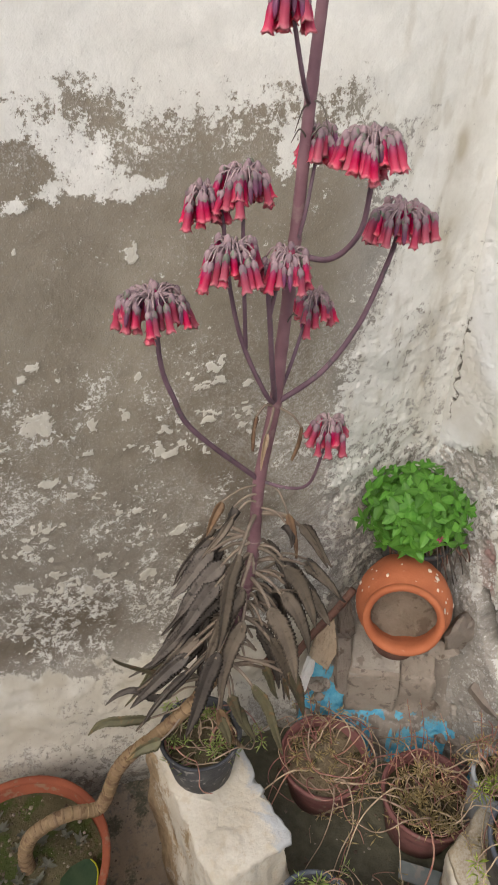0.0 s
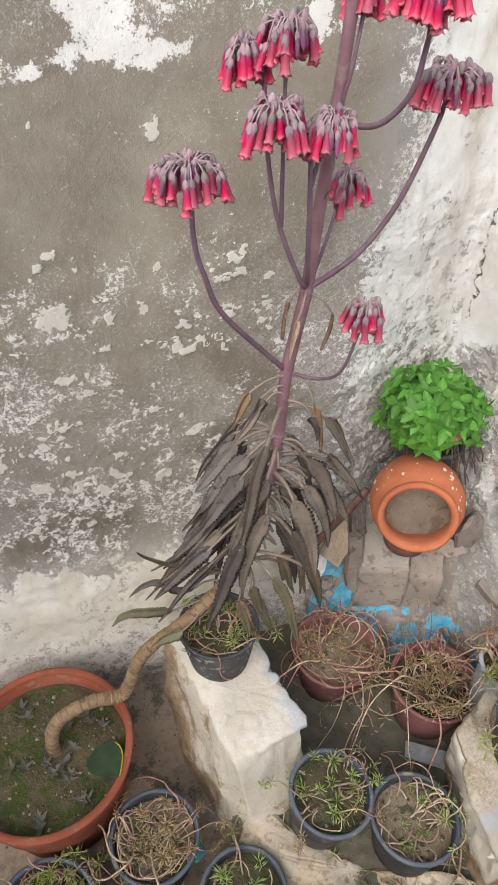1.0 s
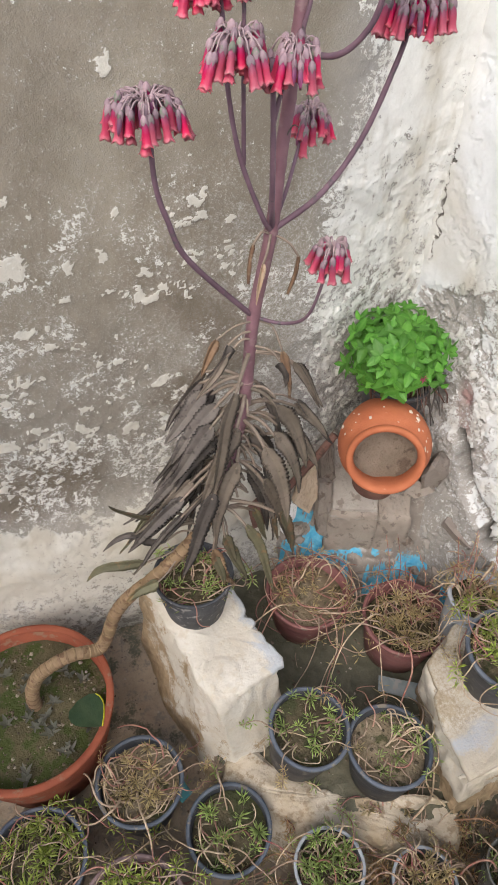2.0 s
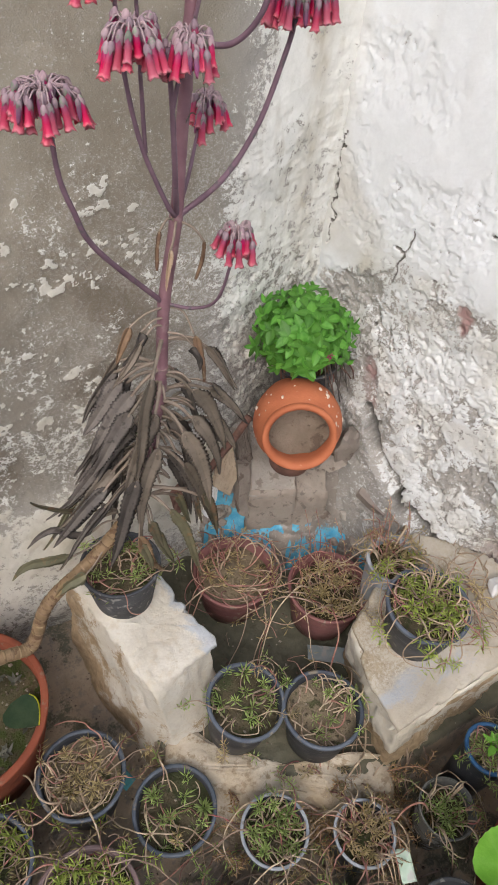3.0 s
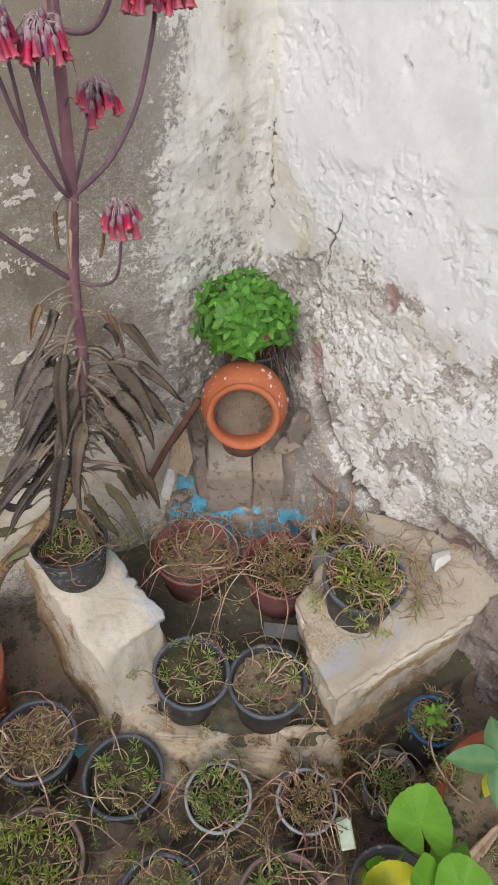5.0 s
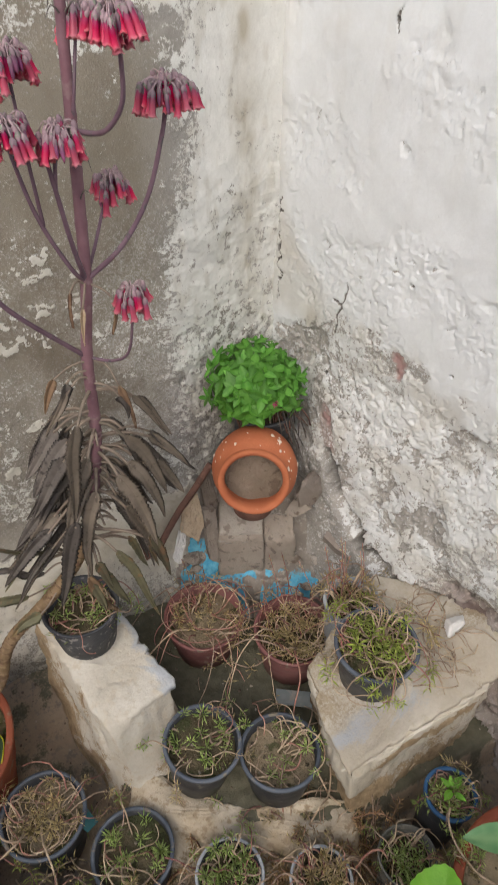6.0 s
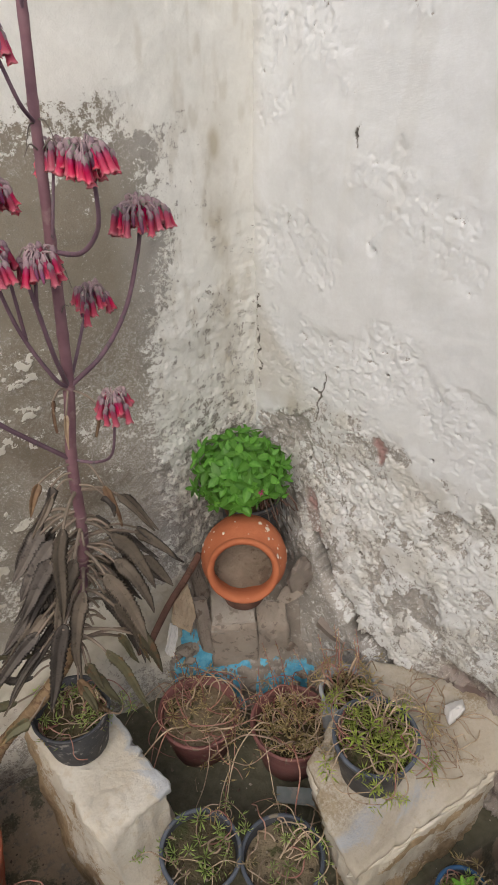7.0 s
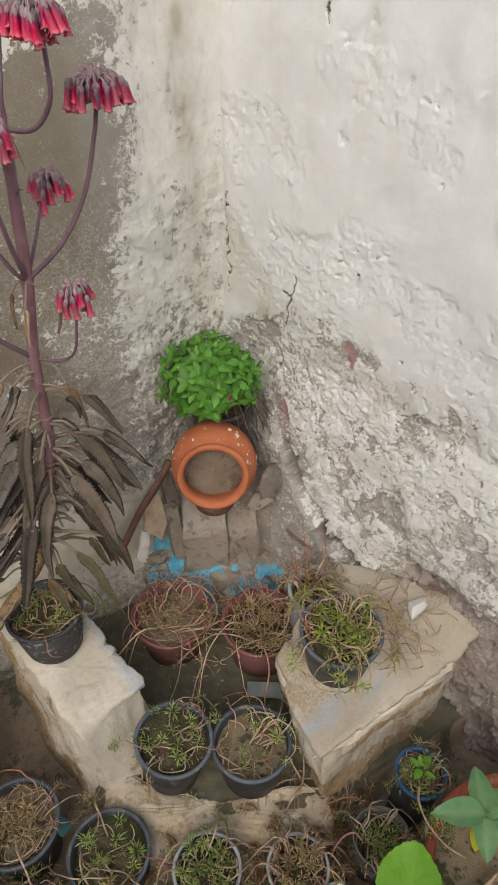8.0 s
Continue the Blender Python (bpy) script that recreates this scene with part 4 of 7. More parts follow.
def plaster_blocks():
    base = [(-0.005, 0.73, -0.03), (0.02, 0.58, -0.03), (0.055, 0.42, -0.03), (0.12, 0.365, -0.03), (0.215, 0.40, -0.03), (0.245, 0.49, -0.03), (0.22, 0.72, -0.03)]
    top = [(0.015, 0.72, 0.335), (0.042, 0.60, 0.325), (0.062, 0.525, 0.318), (0.084, 0.447, 0.306), (0.222, 0.484, 0.302), (0.224, 0.50, 0.302), (0.175, 0.70, 0.310)]
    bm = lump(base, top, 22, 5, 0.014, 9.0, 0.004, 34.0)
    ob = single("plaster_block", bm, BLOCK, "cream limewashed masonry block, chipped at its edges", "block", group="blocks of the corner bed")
    # brown foot and stains; the -x side also has its warm shade painted in
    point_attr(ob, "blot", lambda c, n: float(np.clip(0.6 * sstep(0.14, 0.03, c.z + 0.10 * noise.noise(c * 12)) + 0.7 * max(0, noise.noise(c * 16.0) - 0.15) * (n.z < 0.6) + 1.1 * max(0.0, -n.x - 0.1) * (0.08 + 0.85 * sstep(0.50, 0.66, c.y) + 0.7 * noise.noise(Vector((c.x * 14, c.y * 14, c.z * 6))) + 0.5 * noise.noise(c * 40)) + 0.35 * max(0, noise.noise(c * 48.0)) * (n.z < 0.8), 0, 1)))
    point_attr(ob, "tint", lambda c, n: float(np.clip(0.8 * sstep(0.026, 0.006, abs(c.x - 0.218 + (c.y - 0.49) * 0.22) + 0.03 * noise.noise(c * 26)) * (c.z > 0.26) + 0.45 * max(0, noise.noise(c * 11) - 0.25), 0, 1)))
    cap = plaster_cap(ob, top, 5, 0.004, 0.020, "chipped cream plaster crust")
    point_attr(cap, "blot", lambda c, n: float(np.clip(0.45 * max(0, noise.noise(c * 18.0) - 0.1) + 0.35 * max(0, noise.noise(c * 50.0)), 0, 1)))
    point_attr(cap, "tint", lambda c, n: float(np.clip(0.8 * sstep(0.026, 0.006, abs(c.x - 0.218 + (c.y - 0.49) * 0.22) + 0.03 * noise.noise(c * 26)) * (c.z > 0.26) + 0.45 * max(0, noise.noise(c * 11) - 0.25), 0, 1)))
    base = [(0.535, 0.42, -0.03), (0.490, 0.30, -0.03), (0.480, 0.178, -0.03), (0.61, 0.185, -0.03), (0.76, 0.212, -0.03), (0.84, 0.25, -0.03), (0.93, 0.32, -0.03), (0.80, 0.52, -0.03)]
    top = [(0.475, 0.385, 0.325), (0.450, 0.285, 0.300), (0.452, 0.192, 0.298), (0.61, 0.198, 0.328), (0.765, 0.205, 0.342), (0.845, 0.225, 0.354), (0.885, 0.30, 0.372), (0.70, 0.50, 0.350)]
    bm = lump(base, top, 28, 3, 0.016, 9.0, 0.006, 34.0)
    ob = single("plaster_block", bm, BLOCK, "large cream plaster block built against the wall, brown at its foot", "block", group="blocks of the corner bed")
    point_attr(ob, "blot", lambda c, n: float(np.clip(0.75 * sstep(0.20, 0.06, c.z + 0.12 * noise.noise(c * 11)) + (n.z < 0.7) * (0.5 * max(0, noise.noise(c * 14.0)) * sstep(0.31, 0.28, c.z) + 0.55 * max(0, noise.noise(Vector((c.x * 9, c.y * 9, c.z * 60)))) * sstep(0.30, 0.27, c.z) + 0.85 * sstep(0.028, 0.004, abs(c.z - 0.248 - 0.16 * (c.x - 0.48) + 0.03 * noise.noise(c * 16))) * sstep(0.46, 0.56, c.x)) + 0.28 * max(0, noise.noise(c * 45.0)) + 0.60 * (n.z > 0.7) * sstep(0.20, 0.26, c.y) * (1 - 0.6 * sstep(0.66, 0.74, c.x)) * (0.75 + 0.9 * noise.noise(c * 18)), 0, 1)))
    point_attr(ob, "tint", lambda c, n: float(np.clip((n.z > 0.5) * (0.42 * sstep(0.026, 0.006, abs(c.y - 0.250) + 0.025 * noise.noise(c * 30)) * sstep(0.68, 0.60, c.x) + 0.5 * max(0, noise.noise(c * 12) - 0.2)), 0, 1)))
    cap = plaster_cap(ob, top, 6, 0.014, 0.018, "cracked plaster crust, dirty on top", 0.7, DIRTY_BLOCK)
    point_attr(cap, "blot", lambda c, n: float(np.clip(0.55 * max(0, noise.noise(c * 14.0)) + 0.45 * max(0, noise.noise(c * 45.0)) + 0.24 * sstep(0.24, 0.32, c.y) + 0.22 * sstep(0.56, 0.46, c.x) + 0.30 * noise.noise(c * 24) + 0.30 * noise.noise(c * 9), 0, 1)))
    point_attr(cap, "tint", lambda c, n: float(np.clip((n.z > 0.5) * (0.62 * sstep(0.030, 0.006, abs(c.y - 0.240) + 0.025 * noise.noise(c * 30)) * sstep(0.68, 0.60, c.x) + 0.5 * max(0, noise.noise(c * 12) - 0.2)), 0, 1)))

    # pale plaster broken along the front edge
    rng = random.Random(55)
    for k in range(17):
        u = (k + rng.random()) / 17
        at = Vector((0.470 + 0.27 * u, 0.194 + 0.010 * u, 0.306 + 0.034 * u)) + Vector((0, rng.uniform(-0.006, 0.010), rng.uniform(-0.016, 0.001)))
        bm = bmesh.new()
        bmesh.ops.create_icosphere(bm, subdivisions=2, radius=1.0)
        size = Vector((rng.uniform(0.018, 0.038), rng.uniform(0.004, 0.007), rng.uniform(0.004, 0.010)))
        for v in bm.verts:
            c = v.co * (1 + 0.35 * noise.noise(v.co * 1.7 + Vector((k * 5.1, 0, 0))))
            v.co = Vector((c.x * size.x, c.y * size.y, c.z * size.z + 0.12 * c.x * size.x)) + at
        part("broken_edge", bm, BLOCK, ob, smooth=False)


def crumbs():
    """Crumbs of earth, mortar and grit on the ground and the bed."""
    rng = np.random.RandomState(9)
    unit = np.array([(0, 0, 1), (0.9, 0, 0.2), (0.25, 0.85, 0.1), (-0.8, 0.5, 0.15), (-0.7, -0.6, 0.2), (0.3, -0.9, 0.15), (0, 0, -0.7)])
    faces = [(0, k, k % 5 + 1) for k in range(1, 6)] + [(6, k % 5 + 1, k) for k in range(1, 6)]
    verts, polys = [], []
    for k in range(2600):
        x, y = rng.uniform(-0.5, 0.95), rng.uniform(-0.30, 0.86)
        z = float(ground_height(np.float64(x), np.float64(y)))
        r = 0.0012 + 0.0045 * rng.rand() ** 4
        a = rng.uniform(0, 6.283)
        p = unit * (0.7 + 0.6 * rng.rand(7, 1)) * r
        p = np.stack([p[:, 0] * math.cos(a) - p[:, 1] * math.sin(a), p[:, 0] * math.sin(a) + p[:, 1] * math.cos(a), p[:, 2] * 0.8], -1)
        near = 0.024 * (fbm(np.float64(x), np.float64(y), 6, 4, 31) - 0.5) + 0.012 * (fbm(np.float64(x), np.float64(y), 24, 4, 32) - 0.5)
        polys += [tuple(i + 7 * k for i in f) for f in faces]
        verts += [tuple(q) for q in p + np.array([x, y, z + near + 0.001])]
    me = bpy.data.meshes.new("grit")
    me.from_pydata(verts, [], polys)
    me.materials.append(GRIT)
    tagged(new("grit", me), "crumbs of earth and mortar scattered on the ground", "grit", kind="stuff")


left_wall()
right_wall()
plain_wall("wall_left_core", (0.95, 0.99), (-2.4, 0.99), -0.2, "plain masonry behind the flaking plaster")
ca, cb = CORNER - ALONG * 0.05 - OUT * 0.06, CORNER + ALONG * 3.5 - OUT * 0.06
plain_wall("wall_right_core", (ca.x, ca.y), (cb.x, cb.y), 0.2, "plain masonry behind the crumbling plaster")
# two added walls, never in view: they close the yard and block low sky light
plain_wall("wall_west", (-2.4, 1.2), (-2.4, -2.45), -0.2, "added plain wall out of view that cuts low sky light")
plain_wall("wall_south", (-2.6, -2.45), (1.75, -2.45), -0.2, "added plain wall out of view that cuts low sky light")
ground()
rubble_mound()
kerb()
plaster_blocks()
crumbs()


# ---- corner: cement block, stones, tilted terracotta pot ----
def rough_stone(name, place, size, seed, material, label, category="stone", turn=0.0, group="stones in the corner"):
    bm = bmesh.new()
    bmesh.ops.create_icosphere(bm, subdivisions=3, radius=1.0)
    off = Vector((seed * 3.7, seed * 1.9, seed))
    for v in bm.verts:
        c = v.co.normalized()
        # planes cut the ball into facets
        r = 1.0
        for k in range(9):
            ax = Vector((math.sin(seed * 5 + k * 2.4), math.cos(seed * 3 + k * 1.7), math.sin(k * 1.1 + seed))).normalized()
            d = c.dot(ax)
            if d > 0:
                r = min(r, (0.45 + 0.30 * abs(math.sin(seed + k * 4.1))) / d)
        c = c * r * (1 + 0.10 * noise.noise(c * 5 + off) + 0.05 * noise.noise(c * 14 + off))
        v.co = Vector((c.x * size[0], c.y * size[1], c.z * size[2]))
    ob = single(name, bm, material, label, category, place, group, smooth=False)
    ob.rotation_euler = (0.2 * math.sin(seed), 0.25 * math.cos(seed * 2), radians(turn))
    return ob


def cement_block():
    def corner(u, v, z):
        a, b = Vector((0.442, 0.750, 0)), Vector((0.602, 0.683, 0))
        back = Vector((0.38, 0.925, 0)) * 0.14
        p = a.lerp(b, u) + back * v
        return (p.x, p.y, z)
    block = thing("cement_block", "worn grey cement block under the terracotta pot", "block", corner(0.5, 0.5, 0.10))
    o = Vector(corner(0.5, 0.5, 0.10))

    def ring(u0, u1, v0, v1, z, rise=0.0):
        return [Vector(corner(u0, v0, z)) - o, Vector(corner(u1, v0, z)) - o, Vector(corner(u1, v1, z + rise)) - o, Vector(corner(u0, v1, z + rise)) - o]
    part("body", lump(ring(-0.02, 0.60, 0.02, 1, 0.10), ring(0.0, 0.595, 0.04, 1, 0.338, 0.085), 15, 0, 0.006, 12.0, 0.003, 40.0), CONCRETE, block)
    part("broken_piece", lump(ring(0.600, 1.05, 0.05, 1, 0.10), ring(0.612, 1.0, 0.08, 1, 0.330, 0.082), 11, 0, 0.010, 15.0, 0.005, 42.0), CONCRETE, block, "cracked piece of the block")
    # added top piece; its paler colour stands for sky light on the slope
    part("mortar_top", lump(ring(0.0, 0.60, 0.036, 1.0, 0.320), ring(0.012, 0.585, 0.075, 1.0, 0.346, 0.084), 15, 0, 0.006, 12.0, 0.003, 40.0), PALE_CEMENT, block, "top of the block, paler to show the light on it")


cement_block()
rough_stone("stone", (0.655, 0.728, 0.432), (0.062, 0.032, 0.078), 1.3, STONE, "broken grey stone leaning beside the pot", turn=20)
rough_stone("stone", (0.755, 0.318, 0.392), (0.030, 0.020, 0.018), 7.9, WHITE_LUMP, "white plaster lump on the block", "plaster lump", turn=25, group="")
rng = random.Random(31)
for k in range(16):
    # rubble between the block and the cracked wall, and left of the block
    x, y = (rng.uniform(0.60, 0.70), rng.uniform(0.60, 0.72)) if k % 3 else (rng.uniform(0.36, 0.43), rng.uniform(0.77, 0.83))
    z = float(mound_height(np.float64(x), np.float64(y))[0])
    r = rng.uniform(0.008, 0.026)
    rough_stone("stone", (x, y, z + r * 0.2), (r * 1.3, r, r * 0.7), 9.1 + k * 1.37, STONE if k % 7 else PALE_CEMENT, "small mud-stained piece of rubble" if k % 7 else "small mortar-covered piece of rubble", turn=rng.uniform(0, 360))
bm = bmesh.new()
tube(bm, smooth_path([(0.303, 0.795, 0.312), (0.362, 0.80, 0.411), (0.41, 0.80, 0.478), (0.449, 0.805, 0.530)], 5), 0.0078, 9)
single("rusty_rod", bm, RUST, "reddish-brown rusty rod leaning on the rubble", "rod")


def tilted_pot():
    axis_to = Vector((-0.47, -0.86, 0.30)).normalized()
    mouth = Vector((0.495, 0.688, 0.561))
    pot = thing("terracotta_pot", "round terracotta pot tipped forward on a cement block", "pot")
    q = axis_to.to_track_quat("Z", "Y").to_matrix().to_4x4()
    m = Matrix.Translation(mouth) @ q
    pot.matrix_basis = m @ Matrix.Diagonal((1.09, 1.09, 1.09, 1))
    body = [(0.0, -0.150), (0.050, -0.150), (0.054, -0.146), (0.068, -0.115), (0.080, -0.080), (0.0835, -0.058), (0.0815, -0.040), (0.074, -0.024), (0.066, -0.014), (0.0650, -0.010),
            (0.057, -0.010), (0.059, -0.03), (0.066, -0.05), (0.067, -0.075), (0.06, -0.09)]
    part("body", lathe(body, 64, 0.012, 3), TERRACOTTA, pot)
    rim = [(0.061, -0.012), (0.0655, -0.012), (0.0678, -0.008), (0.0684, -0.002), (0.0668, 0.003), (0.0635, 0.0042), (0.0585, 0.002), (0.0555, -0.003), (0.0545, -0.010), (0.0560, -0.022)]
    part("rim", lathe(rim, 64, 0.01, 5), TERRACOTTA, pot, "rolled terracotta rim")
    bm = disc(0.0665, 9, 40)
    for v in bm.verts:
        v.co.z = -0.052 + 0.006 * noise.noise(v.co * 30) + 0.003 * noise.noise(v.co * 90)
    part("soil", bm, SANDY_SOIL, pot, "dry grey-brown soil")
    rng = random.Random(5)
    for k in range(30):
        a, z = rng.uniform(-1.0, 4.2), rng.uniform(-0.058, -0.016)
        r = float(np.interp(z, [-0.058, -0.04, -0.024, -0.014], [0.0835, 0.0815, 0.074, 0.066])) + 0.0006
        bm = bmesh.new()
        bmesh.ops.create_uvsphere(bm, u_segments=8, v_segments=5, radius=rng.choice((0.0012, 0.0016, 0.002, 0.0026, 0.004)))
        sx = rng.uniform(0.7, 1.5)
        for v in bm.verts:
            v.co = Vector((v.co.x * sx * (1 + 0.4 * noise.noise(v.co * 400 + Vector((k, 0, 0)))), v.co.y * (1 + 0.4 * noise.noise(v.co * 400 + Vector((0, k, 0)))), v.co.z * 0.25))
        # spots on the upper side of the tipped body
        up = (q.inverted().to_3x3() @ Vector((0, 0, 1)))
        base_a = math.atan2(up.y, up.x) + (a - 1.6) * 0.8
        nrm = Vector((math.cos(base_a), math.sin(base_a), 0.35)).normalized()
        mm = Matrix.Translation((r * math.cos(base_a), r * math.sin(base_a), z)) @ nrm.to_track_quat("Z", "Y").to_matrix().to_4x4()
        bm.transform(mm)
        part("lime_spot", bm, LICHEN, pot, "pale lime splash")


def shard(place, size, turn, tilt, material, label):
    """A broken flat piece of tile with uneven edges."""
    rng = random.Random(int(place[0] * 1000))
    n = 7
    ring = [(math.cos(6.283 * k / n) * size[0] * rng.uniform(0.6, 1.1), math.sin(6.283 * k / n) * size[1] * rng.uniform(0.6, 1.1)) for k in range(n)]
    bm = lump([(x, y, 0.0) for x, y in ring], [(x * 0.97, y * 0.97, size[2]) for x, y in ring], 3, 0, 0.001, 30.0, 0.0008, 90.0)
    ob = single("tile_shard", bm, material, label, "shard", place, "broken pieces in the corner", smooth=False)
    ob.rotation_euler = (radians(tilt[0]), radians(tilt[1]), radians(turn))


shard((0.625, 0.715, 0.40), (0.030, 0.024, 0.012), -40, (60, -12), STONE, "broken slab leaning on the block")
def slab_piece(outline, y, lean, thick, material, label):
    """An upright broken piece: its outline in x and z at the front, leaning back."""
    cx, cz = (sum(p[k] for p in outline) / len(outline) for k in (0, 1))
    front = [(x - cx, lean * (z - cz), z - cz) for x, z in outline]
    back = [(x * 0.94, q + thick, z * 0.94) for x, q, z in front]
    bm = lump(front, back, 7, 0, 0.003, 24.0, 0.0018, 80.0)
    bmesh.ops.recalc_face_normals(bm, faces=bm.faces[:])
    single("tile_shard", bm, material, label, "shard", (cx, y, cz), "broken pieces in the corner", smooth=False)


slab_piece([(0.376, 0.425), (0.414, 0.456), (0.424, 0.388), (0.399, 0.334), (0.362, 0.372)], 0.785, 0.25, 0.014, BEIGE_TILE, "beige broken tile leaning on the rubble")
slab_piece([(0.360, 0.372), (0.375, 0.360), (0.350, 0.282), (0.334, 0.300)], 0.772, 0.2, 0.010, WHITE_LUMP, "limewashed sliver of brick standing on edge")
slab_piece([(0.416, 0.425), (0.446, 0.416), (0.447, 0.240), (0.420, 0.270)], 0.765, 0.12, 0.020, STONE, "grey-brown slab standing beside the cement block")
slab_piece([(0.424, 0.470), (0.449, 0.505), (0.462, 0.405), (0.432, 0.372)], 0.800, 0.2, 0.018, DARK_STONE, "dark broken stone wedged behind the slab")
slab_piece([(0.268, 0.365), (0.296, 0.380), (0.300, 0.325), (0.276, 0.315)], 0.790, 0.3, 0.014, RUST, "red-brown broken brick piece on the rubble")
single("terracotta_saucer", lathe([(0.0, 0.0), (0.040, 0.0), (0.044, 0.004), (0.048, 0.030), (0.046, 0.033), (0.041, 0.010), (0.0, 0.008)], 36, 0.02, 4), RUST, "small dark terracotta saucer under the pot", "saucer", (0.520, 0.738, 0.424))
shard((0.69, 0.62, 0.325), (0.05, 0.030, 0.024), -62, (15, 12), STONE, "fallen slab of mud-stained plaster")
shard((0.73, 0.53, 0.335), (0.045, 0.022, 0.016), -70, (20, 15), STONE, "fallen plaster slab at the wall's foot")

tilted_pot()


# ---- pots and their plants ----
def pot(place, r, h, wall_mat, rim_mat, soil_mat, label, category="plant pot", depth=0.025, tilt=(0, 0), group="pots in the corner bed", thick=0.0032, lip=0.0058, name="plant_pot", seed=0, crumbs_in=120):
    """A tapered pot: wall, rolled rim, earth. place: the middle of its rim."""
    x, y, z = place
    p = thing(name, label, category, (x, y, z - h), group)
    p.rotation_euler = (radians(tilt[0]), radians(tilt[1]), seed * 1.7)
    rb = r * 0.76
    wall = [(0.0, 0.0), (rb - 0.006, 0.0), (rb, 0.003), (rb + (r - rb) * 0.5, h * 0.5), (r - 0.002, h - lip * 1.5), (r - 0.002, h - 0.002), (r - 0.002 - thick, h - 0.002), (r - 0.004 - thick, h * 0.6), (r - 0.012 - thick, h * 0.45)]
    part("wall", lathe(wall, 48, 0.008, seed), wall_mat, p)
    rim = [(r - 0.003, h - lip * 1.6), (r + 0.0015, h - lip * 1.6), (r + lip * 0.45, h - lip), (r + lip * 0.5, h - lip * 0.25), (r + lip * 0.2, h), (r - thick, h + 0.0005), (r - thick - lip * 0.35, h - lip * 0.4), (r - thick - 0.001, h - lip * 1.5)]
    part("rim", lathe(rim, 56, 0.008, seed), rim_mat, p)
    bm = disc(r - thick - 0.004, 9, 36)
    off = Vector((seed * 1.3, seed * 2.1, 0))
    for v in bm.verts:
        v.co.z = h - depth + 0.012 * noise.noise(v.co * 14 + off) + 0.005 * noise.noise(v.co * 45 + off) + 0.002 * noise.noise(v.co * 120 + off)
    part("soil", bm, soil_mat, p)
    if crumbs_in:
        # crumbs of earth and small stones on the soil
        rng = random.Random(seed + 40)
        bm = bmesh.new()
        for _ in range(crumbs_in):
            a, rr, s = rng.uniform(0, 6.283), (r - thick - 0.008) * math.sqrt(rng.random()), 0.0009 + 0.0034 * rng.random() ** 4
            c = Vector((rr * math.cos(a), rr * math.sin(a), 0))
            c.z = h - depth + 0.012 * noise.noise(c * 14 + off) + 0.005 * noise.noise(c * 45 + off) + 0.002 * noise.noise(c * 120 + off) + s * 0.3
            top = bm.verts.new(c + Vector((0, 0, s * rng.uniform(0.5, 1.0))))
            ring = [bm.verts.new(c + Vector((s * rng.uniform(0.7, 1.4) * math.cos(q), s * rng.uniform(0.7, 1.4) * math.sin(q), -s * 0.3))) for q in (0, 1.2, 2.5, 3.8, 5.0)]
            for k in range(5):
                bm.faces.new((top, ring[k], ring[(k + 1) % 5]))
        tagged(part("crumb_layer", bm, EARTH_CRUMB, p, smooth=False), kind="stuff")
    return p


def needle_tuft(bm, at, direction, rng, count, length):
    """A rosette of fleshy needle leaves."""
    d = direction.normalized()
    a = d.cross(Vector((0.13, 0.31, 0.94))).normalized()
    b = d.cross(a)
    for k in range(count):
        ang = 2.4 * k + rng.uniform(-0.4, 0.4)
        lift = rng.uniform(0.0, 0.6)
        w = (a * math.cos(ang) + b * math.sin(ang) + d * lift).normalized()
        o = at - d * (k / count) * length * 1.1
        ln = length * rng.uniform(0.55, 1.0)
        s = w.cross(d).normalized()
        t = w.cross(s)
        rad = max(0.0008, ln * 0.066)
        droop = Vector((0, 0, -ln * rng.uniform(0.0, 0.18)))
        tip = bm.verts.new(o + w * ln + d * ln * 0.1 + droop)
        root = bm.verts.new(o)
        ring = [bm.verts.new(o + w * ln * 0.55 + droop * 0.3 + (s * math.cos(q) * 1.2 + t * math.sin(q) * 0.7) * rad) for q in (0, 1.57, 3.14, 4.71)]
        for j in range(4):
            bm.faces.new((root, ring[(j + 1) % 4], ring[j]))
            bm.faces.new((tip, ring[j], ring[(j + 1) % 4]))


